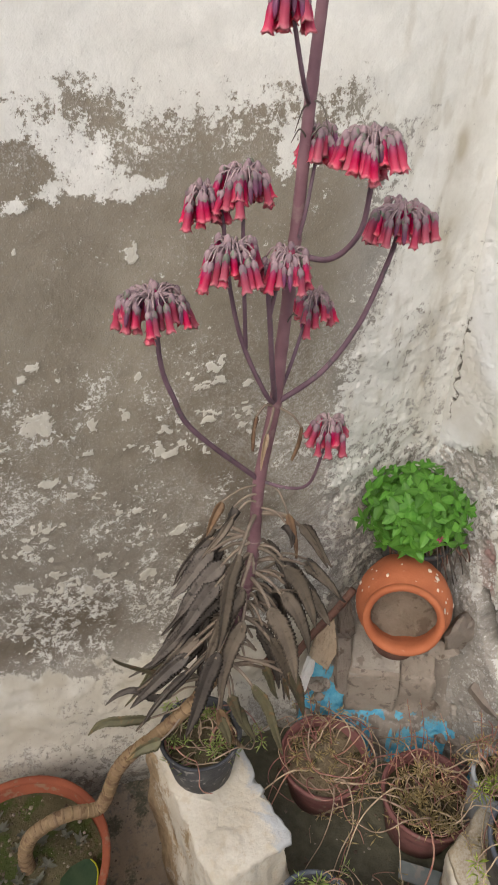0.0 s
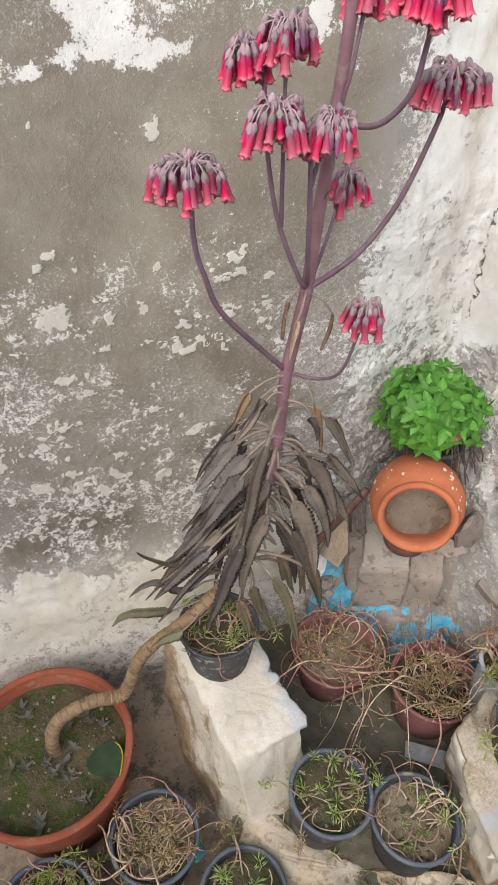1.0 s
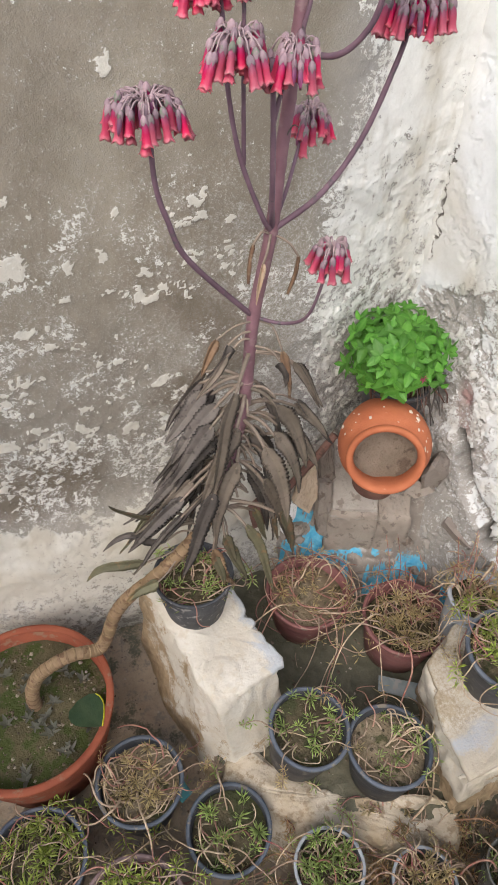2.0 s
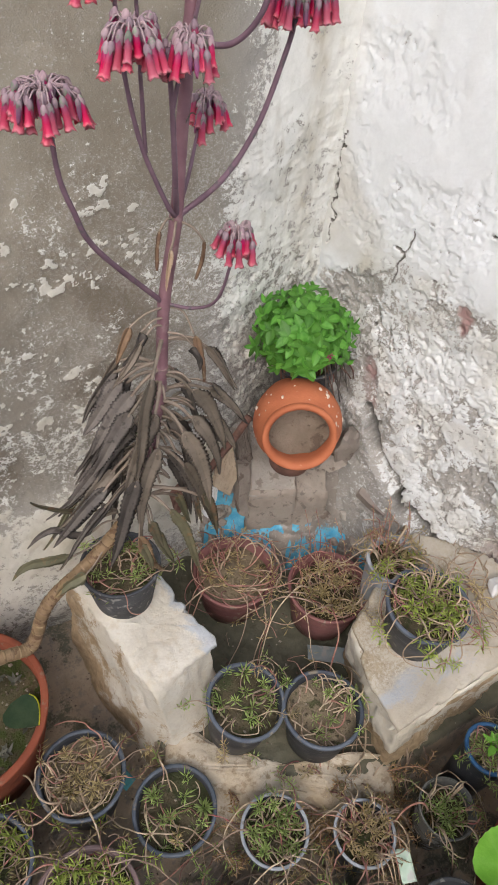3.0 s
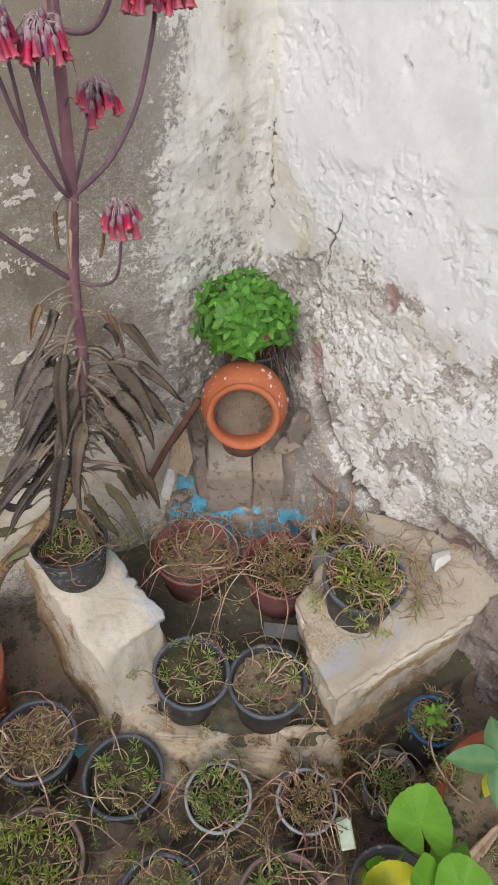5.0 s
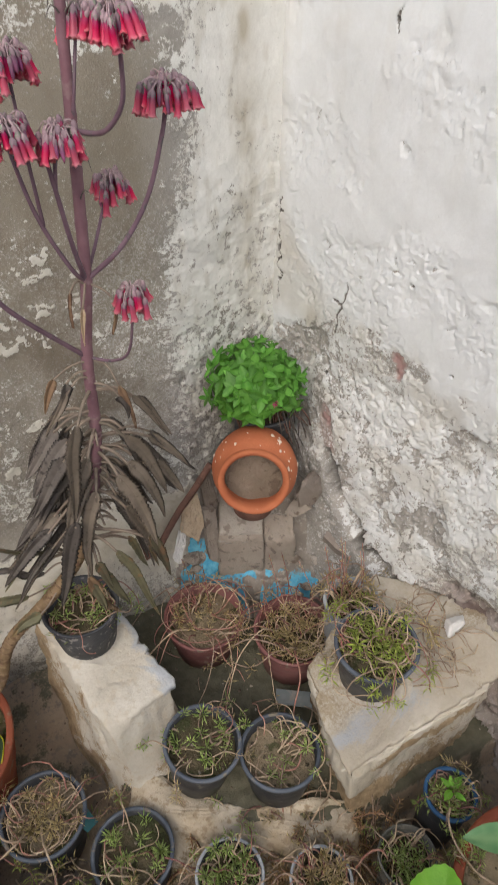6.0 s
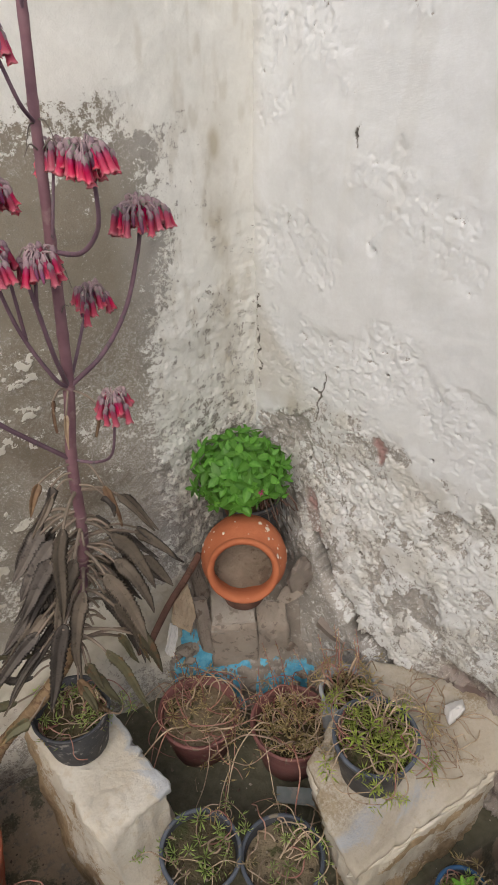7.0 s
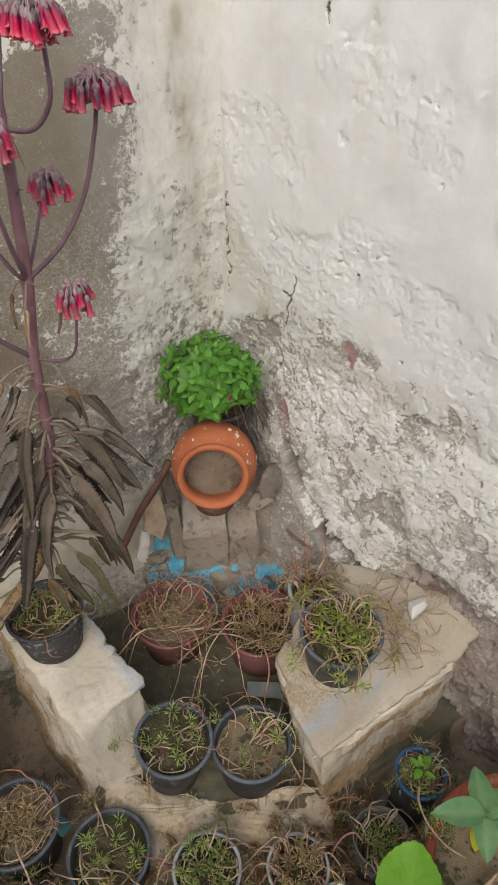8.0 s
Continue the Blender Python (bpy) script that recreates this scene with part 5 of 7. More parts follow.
def moss_rose(centre, r, rim_z, seed, stems=14, reach=1.7, green=0.6, needle=NEEDLE, label="straggling moss rose with bare tan stems and needle leaves", depth=0.025, pink=0.2, floor=None, length=0.019, curl=0.5, high=0.035, upright=0):
    """Trailing stems that wander over the earth, climb the rim and hang, with tufts of needle leaves."""
    rng = random.Random(seed)
    plant = thing("moss_rose", label, "plant", (centre[0], centre[1], rim_z - depth), "moss roses in the pots")
    soil = rim_z - depth
    for k in range(stems):
        th = rng.uniform(0, 6.283)
        r0 = rng.uniform(0.1, 0.75) * r
        inside = rng.random() < curl
        total = r * (rng.uniform(1.3, 2.6) if inside else rng.uniform(1.2, reach * 1.3))
        limit = r * (0.86 if inside else reach)
        hop = rng.uniform(0.008, high)
        n = 15
        wob = rng.uniform(0, 9)
        bend = rng.choice((-1, 1)) * rng.uniform(0.02, 0.22)
        x, y = r0 * math.cos(th), r0 * math.sin(th)
        head = th + rng.uniform(-1.9, 1.9)
        pts, fall = [], 0.0
        for j in range(n):
            u = j / (n - 1)
            rr = math.hypot(x, y)
            z = soil + 0.002 + hop * math.sin(math.pi * min(1, u * 1.1)) + 0.010 * noise.noise((u * 5, wob, 3))
            if not inside:
                lift = float(sstep(r * 0.45, r * 0.92, rr))
                z = z * (1 - lift) + max(z, rim_z + 0.006 + hop * 0.4) * lift
                if rr > r * 1.06:
                    g = float(ground_height(np.float64(x + centre[0]), np.float64(y + centre[1]))) + 0.006 if floor is None else floor
                    fall = max(fall, ((rr - r * 1.06) / r) ** 1.5 * 0.10)
                    z = max(g + 0.006 * math.sin(wob + j), z - fall)
            else:
                z = max(z, soil + 0.003)
            pts.append((x, y, z - soil))
            head += bend + 0.6 * noise.noise((u * 4.0, wob, 0)) + rng.uniform(-0.14, 0.14) + (rng.uniform(-0.9, 0.9) if rng.random() < 0.09 else 0.0)
            if rr > limit * 0.85:
                # turns along the edge again
                out = (head - math.atan2(y, x) + math.pi) % (2 * math.pi) - math.pi
                head += (0.7 if out >= 0 else -0.7) * max(0.0, math.cos(out))
            step = total / (n - 1)
            x, y = x + step * math.cos(head), y + step * math.sin(head)
            if inside and math.hypot(x, y) > r * 0.92:
                q = r * 0.92 / math.hypot(x, y)
                x, y = x * q, y * q
                head += rng.choice((-1.2, 1.2))
        path = smooth_path(pts, 3)
        rad = rng.uniform(0.0010, 0.0016) * (1.4 if rng.random() < 0.2 else 1.05)
        bm = bmesh.new()
        tube(bm, path, [rad * (1.0 - 0.4 * i / len(path)) for i in range(len(path))], 6, knots=0.15)
        stem = part("stem", bm, PINK_STEM if rng.random() < pink else DRY_STEM, plant)
        if rng.random() < green:
            bm = bmesh.new()
            end = path[-1]
            d = (path[-1] - path[-5]).normalized() + Vector((0, 0, 0.5))
            needle_tuft(bm, end, d, rng, rng.randint(10, 15), length * rng.uniform(0.8, 1.3))
            for _ in range(rng.randint(1, 4)):
                i = rng.randint(len(path) // 3, len(path) - 2)
                needle_tuft(bm, path[i] + Vector((0, 0, 0.003)), Vector((rng.uniform(-0.6, 0.6), rng.uniform(-0.6, 0.6), 1)), rng, rng.randint(5, 9), length * rng.uniform(0.6, 1.0))
            tagged(part("rosette", bm, needle if rng.random() < 0.75 else DRY_NEEDLE, stem), kind="stuff")
    # thin reddish shoots that stand up behind
    for k in range(upright):
        a, rr = rng.uniform(0.2, 2.6), r * rng.uniform(0.3, 1.15)
        foot = Vector((rr * math.cos(a), rr * math.sin(a), 0.0))
        tip = foot + Vector((rng.uniform(-0.03, 0.03), rng.uniform(0.0, 0.06), rng.uniform(0.07, 0.16)))
        bm = bmesh.new()
        path = smooth_path([foot, foot.lerp(tip, 0.5) + Vector((rng.uniform(-0.012, 0.012), rng.uniform(-0.012, 0.012), 0)), tip], 5)
        tube(bm, path, [0.0013 - 0.00006 * i for i in range(len(path))], 5)
        stem = part("stem", bm, PINK_STEM, plant)
        bm = bmesh.new()
        for q in path[3::2]:
            needle_tuft(bm, q, Vector((rng.uniform(-0.4, 0.4), rng.uniform(-0.4, 0.4), 1)), rng, 3, 0.009)
        tagged(part("rosette", bm, DRY_NEEDLE if rng.random() < 0.6 else needle, stem), kind="stuff")
    # shoots that stand in the middle
    for k in range(int(stems * green * 0.75) + 3):
        a, rr = rng.uniform(0, 6.283), r * math.sqrt(rng.random()) * 0.8
        x, y, hgt = rr * math.cos(a), rr * math.sin(a), rng.uniform(0.020, 0.058)
        bm = bmesh.new()
        d = Vector((rng.uniform(-0.5, 0.5), rng.uniform(-0.5, 0.5), 1))
        needle_tuft(bm, Vector((x, y, hgt + 0.004)), d, rng, rng.randint(10, 16), length * rng.uniform(0.8, 1.25))
        tagged(part("rosette", bm, needle, plant), kind="stuff")
    return plant


BLACKS = "black plastic nursery pot with a scuffed grey rim"
pot((0.358, 0.652, 0.222), 0.088, 0.125, RED_PLASTIC, RED_PLASTIC, POT_SOIL, "faded maroon plastic pot of dry earth", seed=1)
pot((0.516, 0.517, 0.252), 0.086, 0.13, RED_PLASTIC, RED_PLASTIC, MOSSY_SOIL, "faded maroon plastic pot full of straggling stems", depth=0.035, seed=2)
pot((0.572, 0.324, 0.445), 0.076, 0.115, BLACK_PLASTIC, GREY_PLASTIC, MOSSY_SOIL, "dark plastic pot standing on the plaster block", seed=3)
pot((0.227, 0.377, 0.262), 0.073, 0.135, BLACK_PLASTIC, GREY_PLASTIC, MOSSY_SOIL, BLACKS, tilt=(4, 3), seed=4)
pot((0.366, 0.294, 0.242), 0.076, 0.12, BLACK_PLASTIC, GREY_PLASTIC, POT_SOIL, BLACKS, tilt=(3, 2), seed=5)
pot((-0.075, 0.417, 0.162), 0.079, 0.15, BLACK_PLASTIC, GREY_PLASTIC, POT_SOIL, BLACKS, seed=6)
pot((0.066, 0.293, 0.132), 0.076, 0.13, BLACK_PLASTIC, GREY_PLASTIC, MOSSY_SOIL, BLACKS, tilt=(2, -3), seed=7)
pot((0.205, 0.177, 0.142), 0.062, 0.13, BLACK_PLASTIC, LIGHT_GREY_PLASTIC, MOSSY_SOIL, "black plastic pot with a thin pale rim", lip=0.0035, seed=8)
pot((0.352, 0.098, 0.14), 0.057, 0.12, BLACK_PLASTIC, LIGHT_GREY_PLASTIC, MOSSY_SOIL, "small black plastic pot hidden under dry stems", lip=0.003, seed=9)
pot((0.512, 0.060, 0.155), 0.054, 0.15, SMOKY_PLASTIC, SMOKY_PLASTIC, MOSSY_SOIL, "dark translucent plastic cup with earth and moss rose", depth=0.045, lip=0.002, thick=0.0015, seed=10)
pot((0.620, 0.098, 0.232), 0.047, 0.225, BLACK_PLASTIC, BLUE_PLASTIC, POT_SOIL, "tall black pot with a blue rim", seed=11)
pot((0.642, -0.137, 0.29), 0.168, 0.28, OLD_TERRACOTTA, OLD_TERRACOTTA, POT_SOIL, "wide terracotta pot with an orange rim, nearly full of earth", thick=0.010, lip=0.010, depth=0.026, seed=12, crumbs_in=400)
pot((0.409, -0.096, 0.152), 0.074, 0.14, BLACK_PLASTIC, SCUFFED_BLACK, MOSSY_SOIL, "black plastic pot with a round-leaved plant", depth=0.03, lip=0.004, seed=13)
pot((0.046, 0.070, 0.135), 0.074, 0.13, BLACK_PLASTIC, GREY_PLASTIC, POT_SOIL, BLACKS, seed=14)
pot((-0.135, 0.218, 0.15), 0.090, 0.15, PINK_PLASTIC, PINK_PLASTIC, MOSSY_SOIL, "faded pinkish plastic pot crowded with green shoots", seed=15)
pot((0.233, -0.032, 0.15), 0.083, 0.15, PINK_PLASTIC, PINK_PLASTIC, MOSSY_SOIL, "faded pinkish plastic pot crowded with shoots", seed=16)
pot((0.104, 0.642, 0.430), 0.073, 0.108, SCUFFED_BLACK, SCUFFED_BLACK, MOSSY_SOIL, "black plastic pot standing on the plaster block", tilt=(3, -2), lip=0.003, depth=0.032, seed=17)
pot((-0.275, 0.355, 0.14), 0.085, 0.14, BLACK_PLASTIC, GREY_PLASTIC, MOSSY_SOIL, "black plastic pot crowded with green shoots beside the large pot", seed=21)
pot((0.604, 0.452, 0.395), 0.055, 0.16, LIGHT_GREY_PLASTIC, LIGHT_GREY_PLASTIC, MOSSY_SOIL, "light grey plastic pot behind the others", seed=18, group="pots in the corner bed")
pot((-0.240, 0.590, 0.245), 0.157, 0.235, OLD_TERRACOTTA, OLD_TERRACOTTA, DARK_MOSS, "large old terracotta pot of mossy earth", depth=0.040, thick=0.008, lip=0.008, group="", seed=19, crumbs_in=700)
pot((0.592, 0.842, 0.615), 0.066, 0.21, BLACK_PLASTIC, BLACK_PLASTIC, MOSSY_SOIL, "black grow pot behind the terracotta pot", group="", seed=20)

moss_rose((0.358, 0.652), 0.085, 0.222, 101, 32, 2.9, 0.35, DRY_NEEDLE, pink=0.5, curl=0.2, high=0.045, upright=5)
moss_rose((0.516, 0.517), 0.083, 0.252, 102, 40, 2.8, 0.7, DRY_NEEDLE, pink=0.45, curl=0.10, length=0.022, high=0.05, upright=12)
moss_rose((0.572, 0.324), 0.074, 0.445, 103, 46, 1.6, 0.8, LIME_NEEDLE, pink=0.1, curl=0.45, floor=0.335, length=0.023, high=0.05)
moss_rose((0.227, 0.377), 0.070, 0.262, 104, 11, 1.9, 0.9, NEEDLE, pink=0.2, curl=0.5, length=0.021)
moss_rose((0.366, 0.294), 0.073, 0.242, 105, 15, 2.2, 0.35, NEEDLE, pink=0.1, curl=0.7)
moss_rose((-0.075, 0.417), 0.076, 0.162, 106, 26, 2.4, 0.6, DRY_NEEDLE, pink=0.15, curl=0.45, length=0.021)
moss_rose((0.066, 0.293), 0.073, 0.132, 107, 15, 2.7, 0.8, NEEDLE, pink=0.15, curl=0.45, length=0.021)
moss_rose((0.205, 0.177), 0.060, 0.142, 108, 28, 3.2, 0.85, NEEDLE, pink=0.25, curl=0.4, length=0.021)
moss_rose((0.352, 0.098), 0.056, 0.14, 109, 48, 3.6, 0.45, DRY_NEEDLE, pink=0.3, curl=0.25)
moss_rose((0.508, 0.058), 0.050, 0.155, 110, 18, 3.0, 0.7, NEEDLE, pink=0.15, curl=0.5, depth=0.03)
moss_rose((0.620, 0.098), 0.045, 0.232, 111, 16, 2.6, 0.7, NEEDLE, pink=0.15, curl=0.4)
moss_rose((0.046, 0.070), 0.072, 0.135, 112, 30, 2.8, 0.6, NEEDLE, pink=0.3, curl=0.4)
moss_rose((-0.135, 0.218), 0.087, 0.15, 113, 32, 2.1, 0.9, LIME_NEEDLE, pink=0.2, curl=0.45, length=0.024)
moss_rose((0.233, -0.032), 0.080, 0.15, 114, 28, 2.5, 0.8, NEEDLE, pink=0.3, curl=0.4, length=0.022)
moss_rose((0.104, 0.642), 0.069, 0.430, 115, 20, 1.5, 0.7, NEEDLE, pink=0.25, curl=0.6, floor=0.325, depth=0.030, high=0.02)
moss_rose((-0.275, 0.355), 0.082, 0.14, 117, 28, 2.0, 0.9, LIME_NEEDLE, pink=0.2, curl=0.4, length=0.024)
moss_rose((0.604, 0.452), 0.052, 0.395, 116, 30, 2.6, 0.6, DRY_NEEDLE, pink=0.2, curl=0.2, high=0.06, floor=0.35, upright=8)


def dry_litter():
    """Loose broken stems on the earth between the front pots."""
    rng = random.Random(71)
    for k in range(110):
        x, y = rng.uniform(-0.25, 0.62), rng.uniform(-0.14, 0.28)
        a, ln = rng.uniform(0, 6.283), rng.uniform(0.06, 0.20)
        pts, z = [], rng.uniform(0.004, 0.03)
        for j in range(6):
            a += rng.uniform(-0.4, 0.4)
            x, y = x + math.cos(a) * ln / 5, y + math.sin(a) * ln / 5
            pts.append((x, y, float(ground_height(np.float64(x), np.float64(y))) + z + 0.012 * math.sin(j * 1.3 + k)))
        o = Vector(pts[0])
        bm = bmesh.new()
        tube(bm, smooth_path([Vector(p) - o for p in pts], 4), rng.uniform(0.0012, 0.0022), 5)
        single("twig", bm, PINK_STEM if rng.random() < 0.2 else DRY_STEM, "broken dry stem lying on the earth", "twig", o, "broken stems between the pots")

    # rusty dead shoots, with their needles, heaped before the kerb and the large block
    for k in range(75):
        x, y = rng.gauss(0.39, 0.085), rng.gauss(0.125, 0.05)
        if k % 5 == 0:
            x, y = rng.gauss(0.13, 0.05), rng.gauss(0.20, 0.05)
        a, ln = rng.uniform(0, 6.283), rng.uniform(0.03, 0.085)
        bend = rng.uniform(-0.5, 0.5)
        pts, z = [], rng.uniform(0.02, 0.12)
        for j in range(6):
            a += bend + rng.uniform(-0.25, 0.25)
            x, y = x + math.cos(a) * ln / 5, y + math.sin(a) * ln / 5
            pts.append((x, y, max(float(ground_height(np.float64(x), np.float64(y))) + 0.006, z + 0.03 * math.sin(j * 0.7 + k))))
        o = Vector(pts[0])
        bm = bmesh.new()
        path = smooth_path([Vector(p) - o for p in pts], 4)
        tube(bm, path, rng.uniform(0.0009, 0.0017), 5)
        twig = single("dead_shoot", bm, RUSTY_STEM if rng.random() < 0.65 else DRY_STEM, "rusty-brown dead shoot tangled before the kerb", "dead shoot", o, "dead shoots before the kerb")
        bm = bmesh.new()
        for q in path[3::4]:
            needle_tuft(bm, q, Vector((rng.uniform(-0.6, 0.6), rng.uniform(-0.6, 0.6), 1)), rng, rng.randint(6, 10), rng.uniform(0.012, 0.020))
        tagged(part("dry_needles", bm, RUSTY_NEEDLE if rng.random() < 0.7 else DRY_NEEDLE, twig), kind="stuff")

    # straw and dry stems on the large block, behind and beside its pot
    for k in range(70):
        x, y = rng.uniform(0.60, 0.74), rng.uniform(0.27, 0.44)
        a, ln = rng.gauss(-0.5, 0.9), rng.uniform(0.03, 0.10)
        z = 0.338 + 0.03 * (x - 0.6) / 0.14
        pts = []
        for j in range(5):
            a += rng.uniform(-0.5, 0.5)
            x, y = x + math.cos(a) * ln / 4, y + math.sin(a) * ln / 4
            pts.append((x, y, z + 0.008 + 0.012 * rng.random() + 0.02 * math.sin(j * 0.8) * rng.random()))
        o = Vector(pts[0])
        bm = bmesh.new()
        tube(bm, smooth_path([Vector(p) - o for p in pts], 3), rng.uniform(0.0007, 0.0013), 5)
        single("straw", bm, PINK_STEM if rng.random() < 0.1 else DRY_STEM, "dry straw lying on the plaster block", "straw", o, "straw on the block")


dry_litter()


# ---- tall succulent with hanging bells ----
def blade(path, width, fold=0.5, side=None, thick=0.0016, twist=0.0, tooth=0.065):
    """A toothed leaf, rounded at its base, channelled along the midrib, tapering to a point."""
    bm = bmesh.new()
    rim = bm.verts.layers.float.new("rim")
    n = len(path)
    rows = []
    for k, p in enumerate(path):
        u = k / (n - 1)
        d = (path[min(k + 1, n - 1)] - path[max(k - 1, 0)]).normalized()
        s = side.copy() if side else d.cross(Vector((0, 0, 1)))
        s = s - d * s.dot(d)
        s = s.normalized() if s.length > 0.05 else Vector((1, 0, 0))
        if twist:
            s = Matrix.Rotation(twist * (u - 0.3), 3, d) @ s
        nrm = s.cross(d).normalized()
        w = width * 0.5 * (0.30 + 0.70 * min(1.0, u / 0.14) ** 0.7) * (1 - 0.62 * u) * (1 - u ** 5) ** 0.8 + 0.0004
        w1 = w * (1 + (tooth if k % 2 else -tooth) + 0.05 * math.sin(k * 0.9 + width * 900))
        curl = fold * (1 + 0.6 * math.sin(u * 5 + width * 700))
        rows.append([bm.verts.new(p + s * (ww * a) + nrm * (abs(a) ** 1.4 * w * curl + off)) for a, off, ww in
                     ((-1, 0, w1), (-0.55, 0.0, w), (-0.12, 0.0, w), (0, -0.0009, w), (0.12, 0.0, w), (0.55, 0.0, w), (1, 0, w1), (0.5, -thick, w), (0, -thick * 1.9, w), (-0.5, -thick, w))])
        for v, dark in zip(rows[-1], (1.0, 0.25, 0.0, 0.45, 0.0, 0.25, 1.0, 0.7, 0.7, 0.7)):
            v[rim] = dark
    for a, b in zip(rows, rows[1:]):
        for j in range(10):
            bm.faces.new((a[j], a[(j + 1) % 10], b[(j + 1) % 10], b[j]))
    bm.faces.new(rows[0][::-1])
    bm.faces.new(rows[-1])
    return bm


def bell_mesh(closed=False):
    """One hanging bell with its calyx; hangs along -z from the origin. Slot 0 petal, slot 1 calyx."""
    bm = bmesh.new()
    tip = bm.verts.layers.float.new("tip")
    n = 10
    prof = [(0.0026, -0.0065, 0.0), (0.0038, -0.011, 0.15), (0.0046, -0.018, 0.45), (0.0045, -0.024, 0.7), (0.0050, -0.029, 0.85), (0.0058, -0.0315, 0.92), (0.0072, -0.0338, 1.0)]
    if closed:
        prof = [(0.0026, -0.0065, 0.0), (0.0037, -0.011, 0.15), (0.0040, -0.018, 0.45), (0.0034, -0.024, 0.7), (0.0022, -0.0285, 0.85), (0.0008, -0.0315, 1.0)]
    rings = []
    for r, z, t in prof:
        ring = []
        for k in range(n):
            lobe = 1 + (0.16 * math.cos(4 * 2 * math.pi * k / n) if t > 0.9 else 0.05 * math.cos(4 * 2 * math.pi * k / n))
            v = bm.verts.new((r * lobe * math.cos(2 * math.pi * k / n), r * lobe * math.sin(2 * math.pi * k / n), z - (0.0015 * math.cos(4 * 2 * math.pi * k / n) if t > 0.9 else 0)))
            v[tip] = t
            ring.append(v)
        rings.append(ring)
    inner = []
    for r, z, t in (((0.0004, -0.029, 0.8), (0.0003, -0.026, 0.4)) if closed else ((0.0040, -0.029, 0.8), (0.0032, -0.018, 0.4))):
        ring = []
        for k in range(n):
            v = bm.verts.new((r * math.cos(2 * math.pi * k / n), r * math.sin(2 * math.pi * k / n), z))
            v[tip] = t
            ring.append(v)
        inner.append(ring)
    for a, b in zip(rings + inner, (rings + inner)[1:]):
        for k in range(n):
            bm.faces.new((a[k], a[(k + 1) % n], b[(k + 1) % n], b[k]))
    cal = []
    for r, z in ((0.0011, 0.001), (0.0026, -0.0005), (0.0042, -0.0035), (0.0046, -0.0062), (0.0044, -0.009)):
        cal.append([bm.verts.new((r * (1 + (0.12 * math.cos(4 * 2 * math.pi * k / n) if z < -0.006 else 0)) * math.cos(2 * math.pi * k / n), r * math.sin(2 * math.pi * k / n), z - (0.0028 * math.cos(4 * 2 * math.pi * k / n) if z < -0.0085 else 0))) for k in range(n)])
    for a, b in zip(cal, cal[1:]):
        for k in range(n):
            bm.faces.new((a[k], a[(k + 1) % n], b[(k + 1) % n], b[k])).material_index = 1
    bm.faces.new(cal[0][::-1]).material_index = 1
    return finish("bud" if closed else "bell", bm, [BUD if closed else PETAL, CALYX])


def flower_cluster(plant, centre, width, count, seed, bell):
    """A mounded umbel: short pedicels from the stalk's end, buds on top, bells hanging all round."""
    rng = random.Random(seed)
    c = Vector(centre)
    count = int(count * 2.3)
    apex = c + Vector((0, 0, 0.006))
    hub = bmesh.new()
    bmesh.ops.create_icosphere(hub, subdivisions=2, radius=0.0038, matrix=Matrix.Translation(apex - Vector((0, 0, 0.004))))
    head = part("umbel", hub, CALYX, plant, "hanging umbel of pinkish-red bells with grey-purple calyces")
    for k in range(count):
        a = 2.399 * k + rng.uniform(-0.4, 0.4)
        rho = width * 0.385 * math.sqrt((k + 0.6) / count) * rng.uniform(0.82, 1.06)
        side = Vector((math.cos(a), math.sin(a), 0))
        q = rho / (width * 0.385)
        top = apex + side * rho + Vector((0, 0, 0.010 - 0.010 * q * q + 0.004 * math.sin(3 * a + seed) + rng.uniform(-0.007, 0.004)))
        mid = apex + side * rho * 0.6 + Vector((0, 0, 0.006 + rng.uniform(-0.002, 0.005)))
        bm = bmesh.new()
        tube(bm, smooth_path([apex + Vector((0, 0, -0.004)), mid, top], 3), 0.0009, 5)
        part("pedicel", bm, PEDICEL, head)
        lean = 0.03 + 0.26 * q * rng.uniform(0.2, 1.4)
        d = (Vector((0, 0, -1)) + side * lean + Vector((rng.uniform(-0.14, 0.14), rng.uniform(-0.14, 0.14), 0))).normalized()
        late = rng.random() < 0.42 - 0.30 * q
        size = rng.uniform(0.72, 0.92) * (0.80 if late else 1.0)
        t = (-d).to_track_quat("Z", "Y").to_matrix().to_4x4()
        shared("bud" if late else "bell", bell[1 if late else 0], head, Matrix.Translation(top) @ t @ pose(0, 0, 0, 0, 0, rng.uniform(0, 360)) @ Matrix.Diagonal((size, size, size * rng.uniform(0.88, 1.12), 1)))
    return head


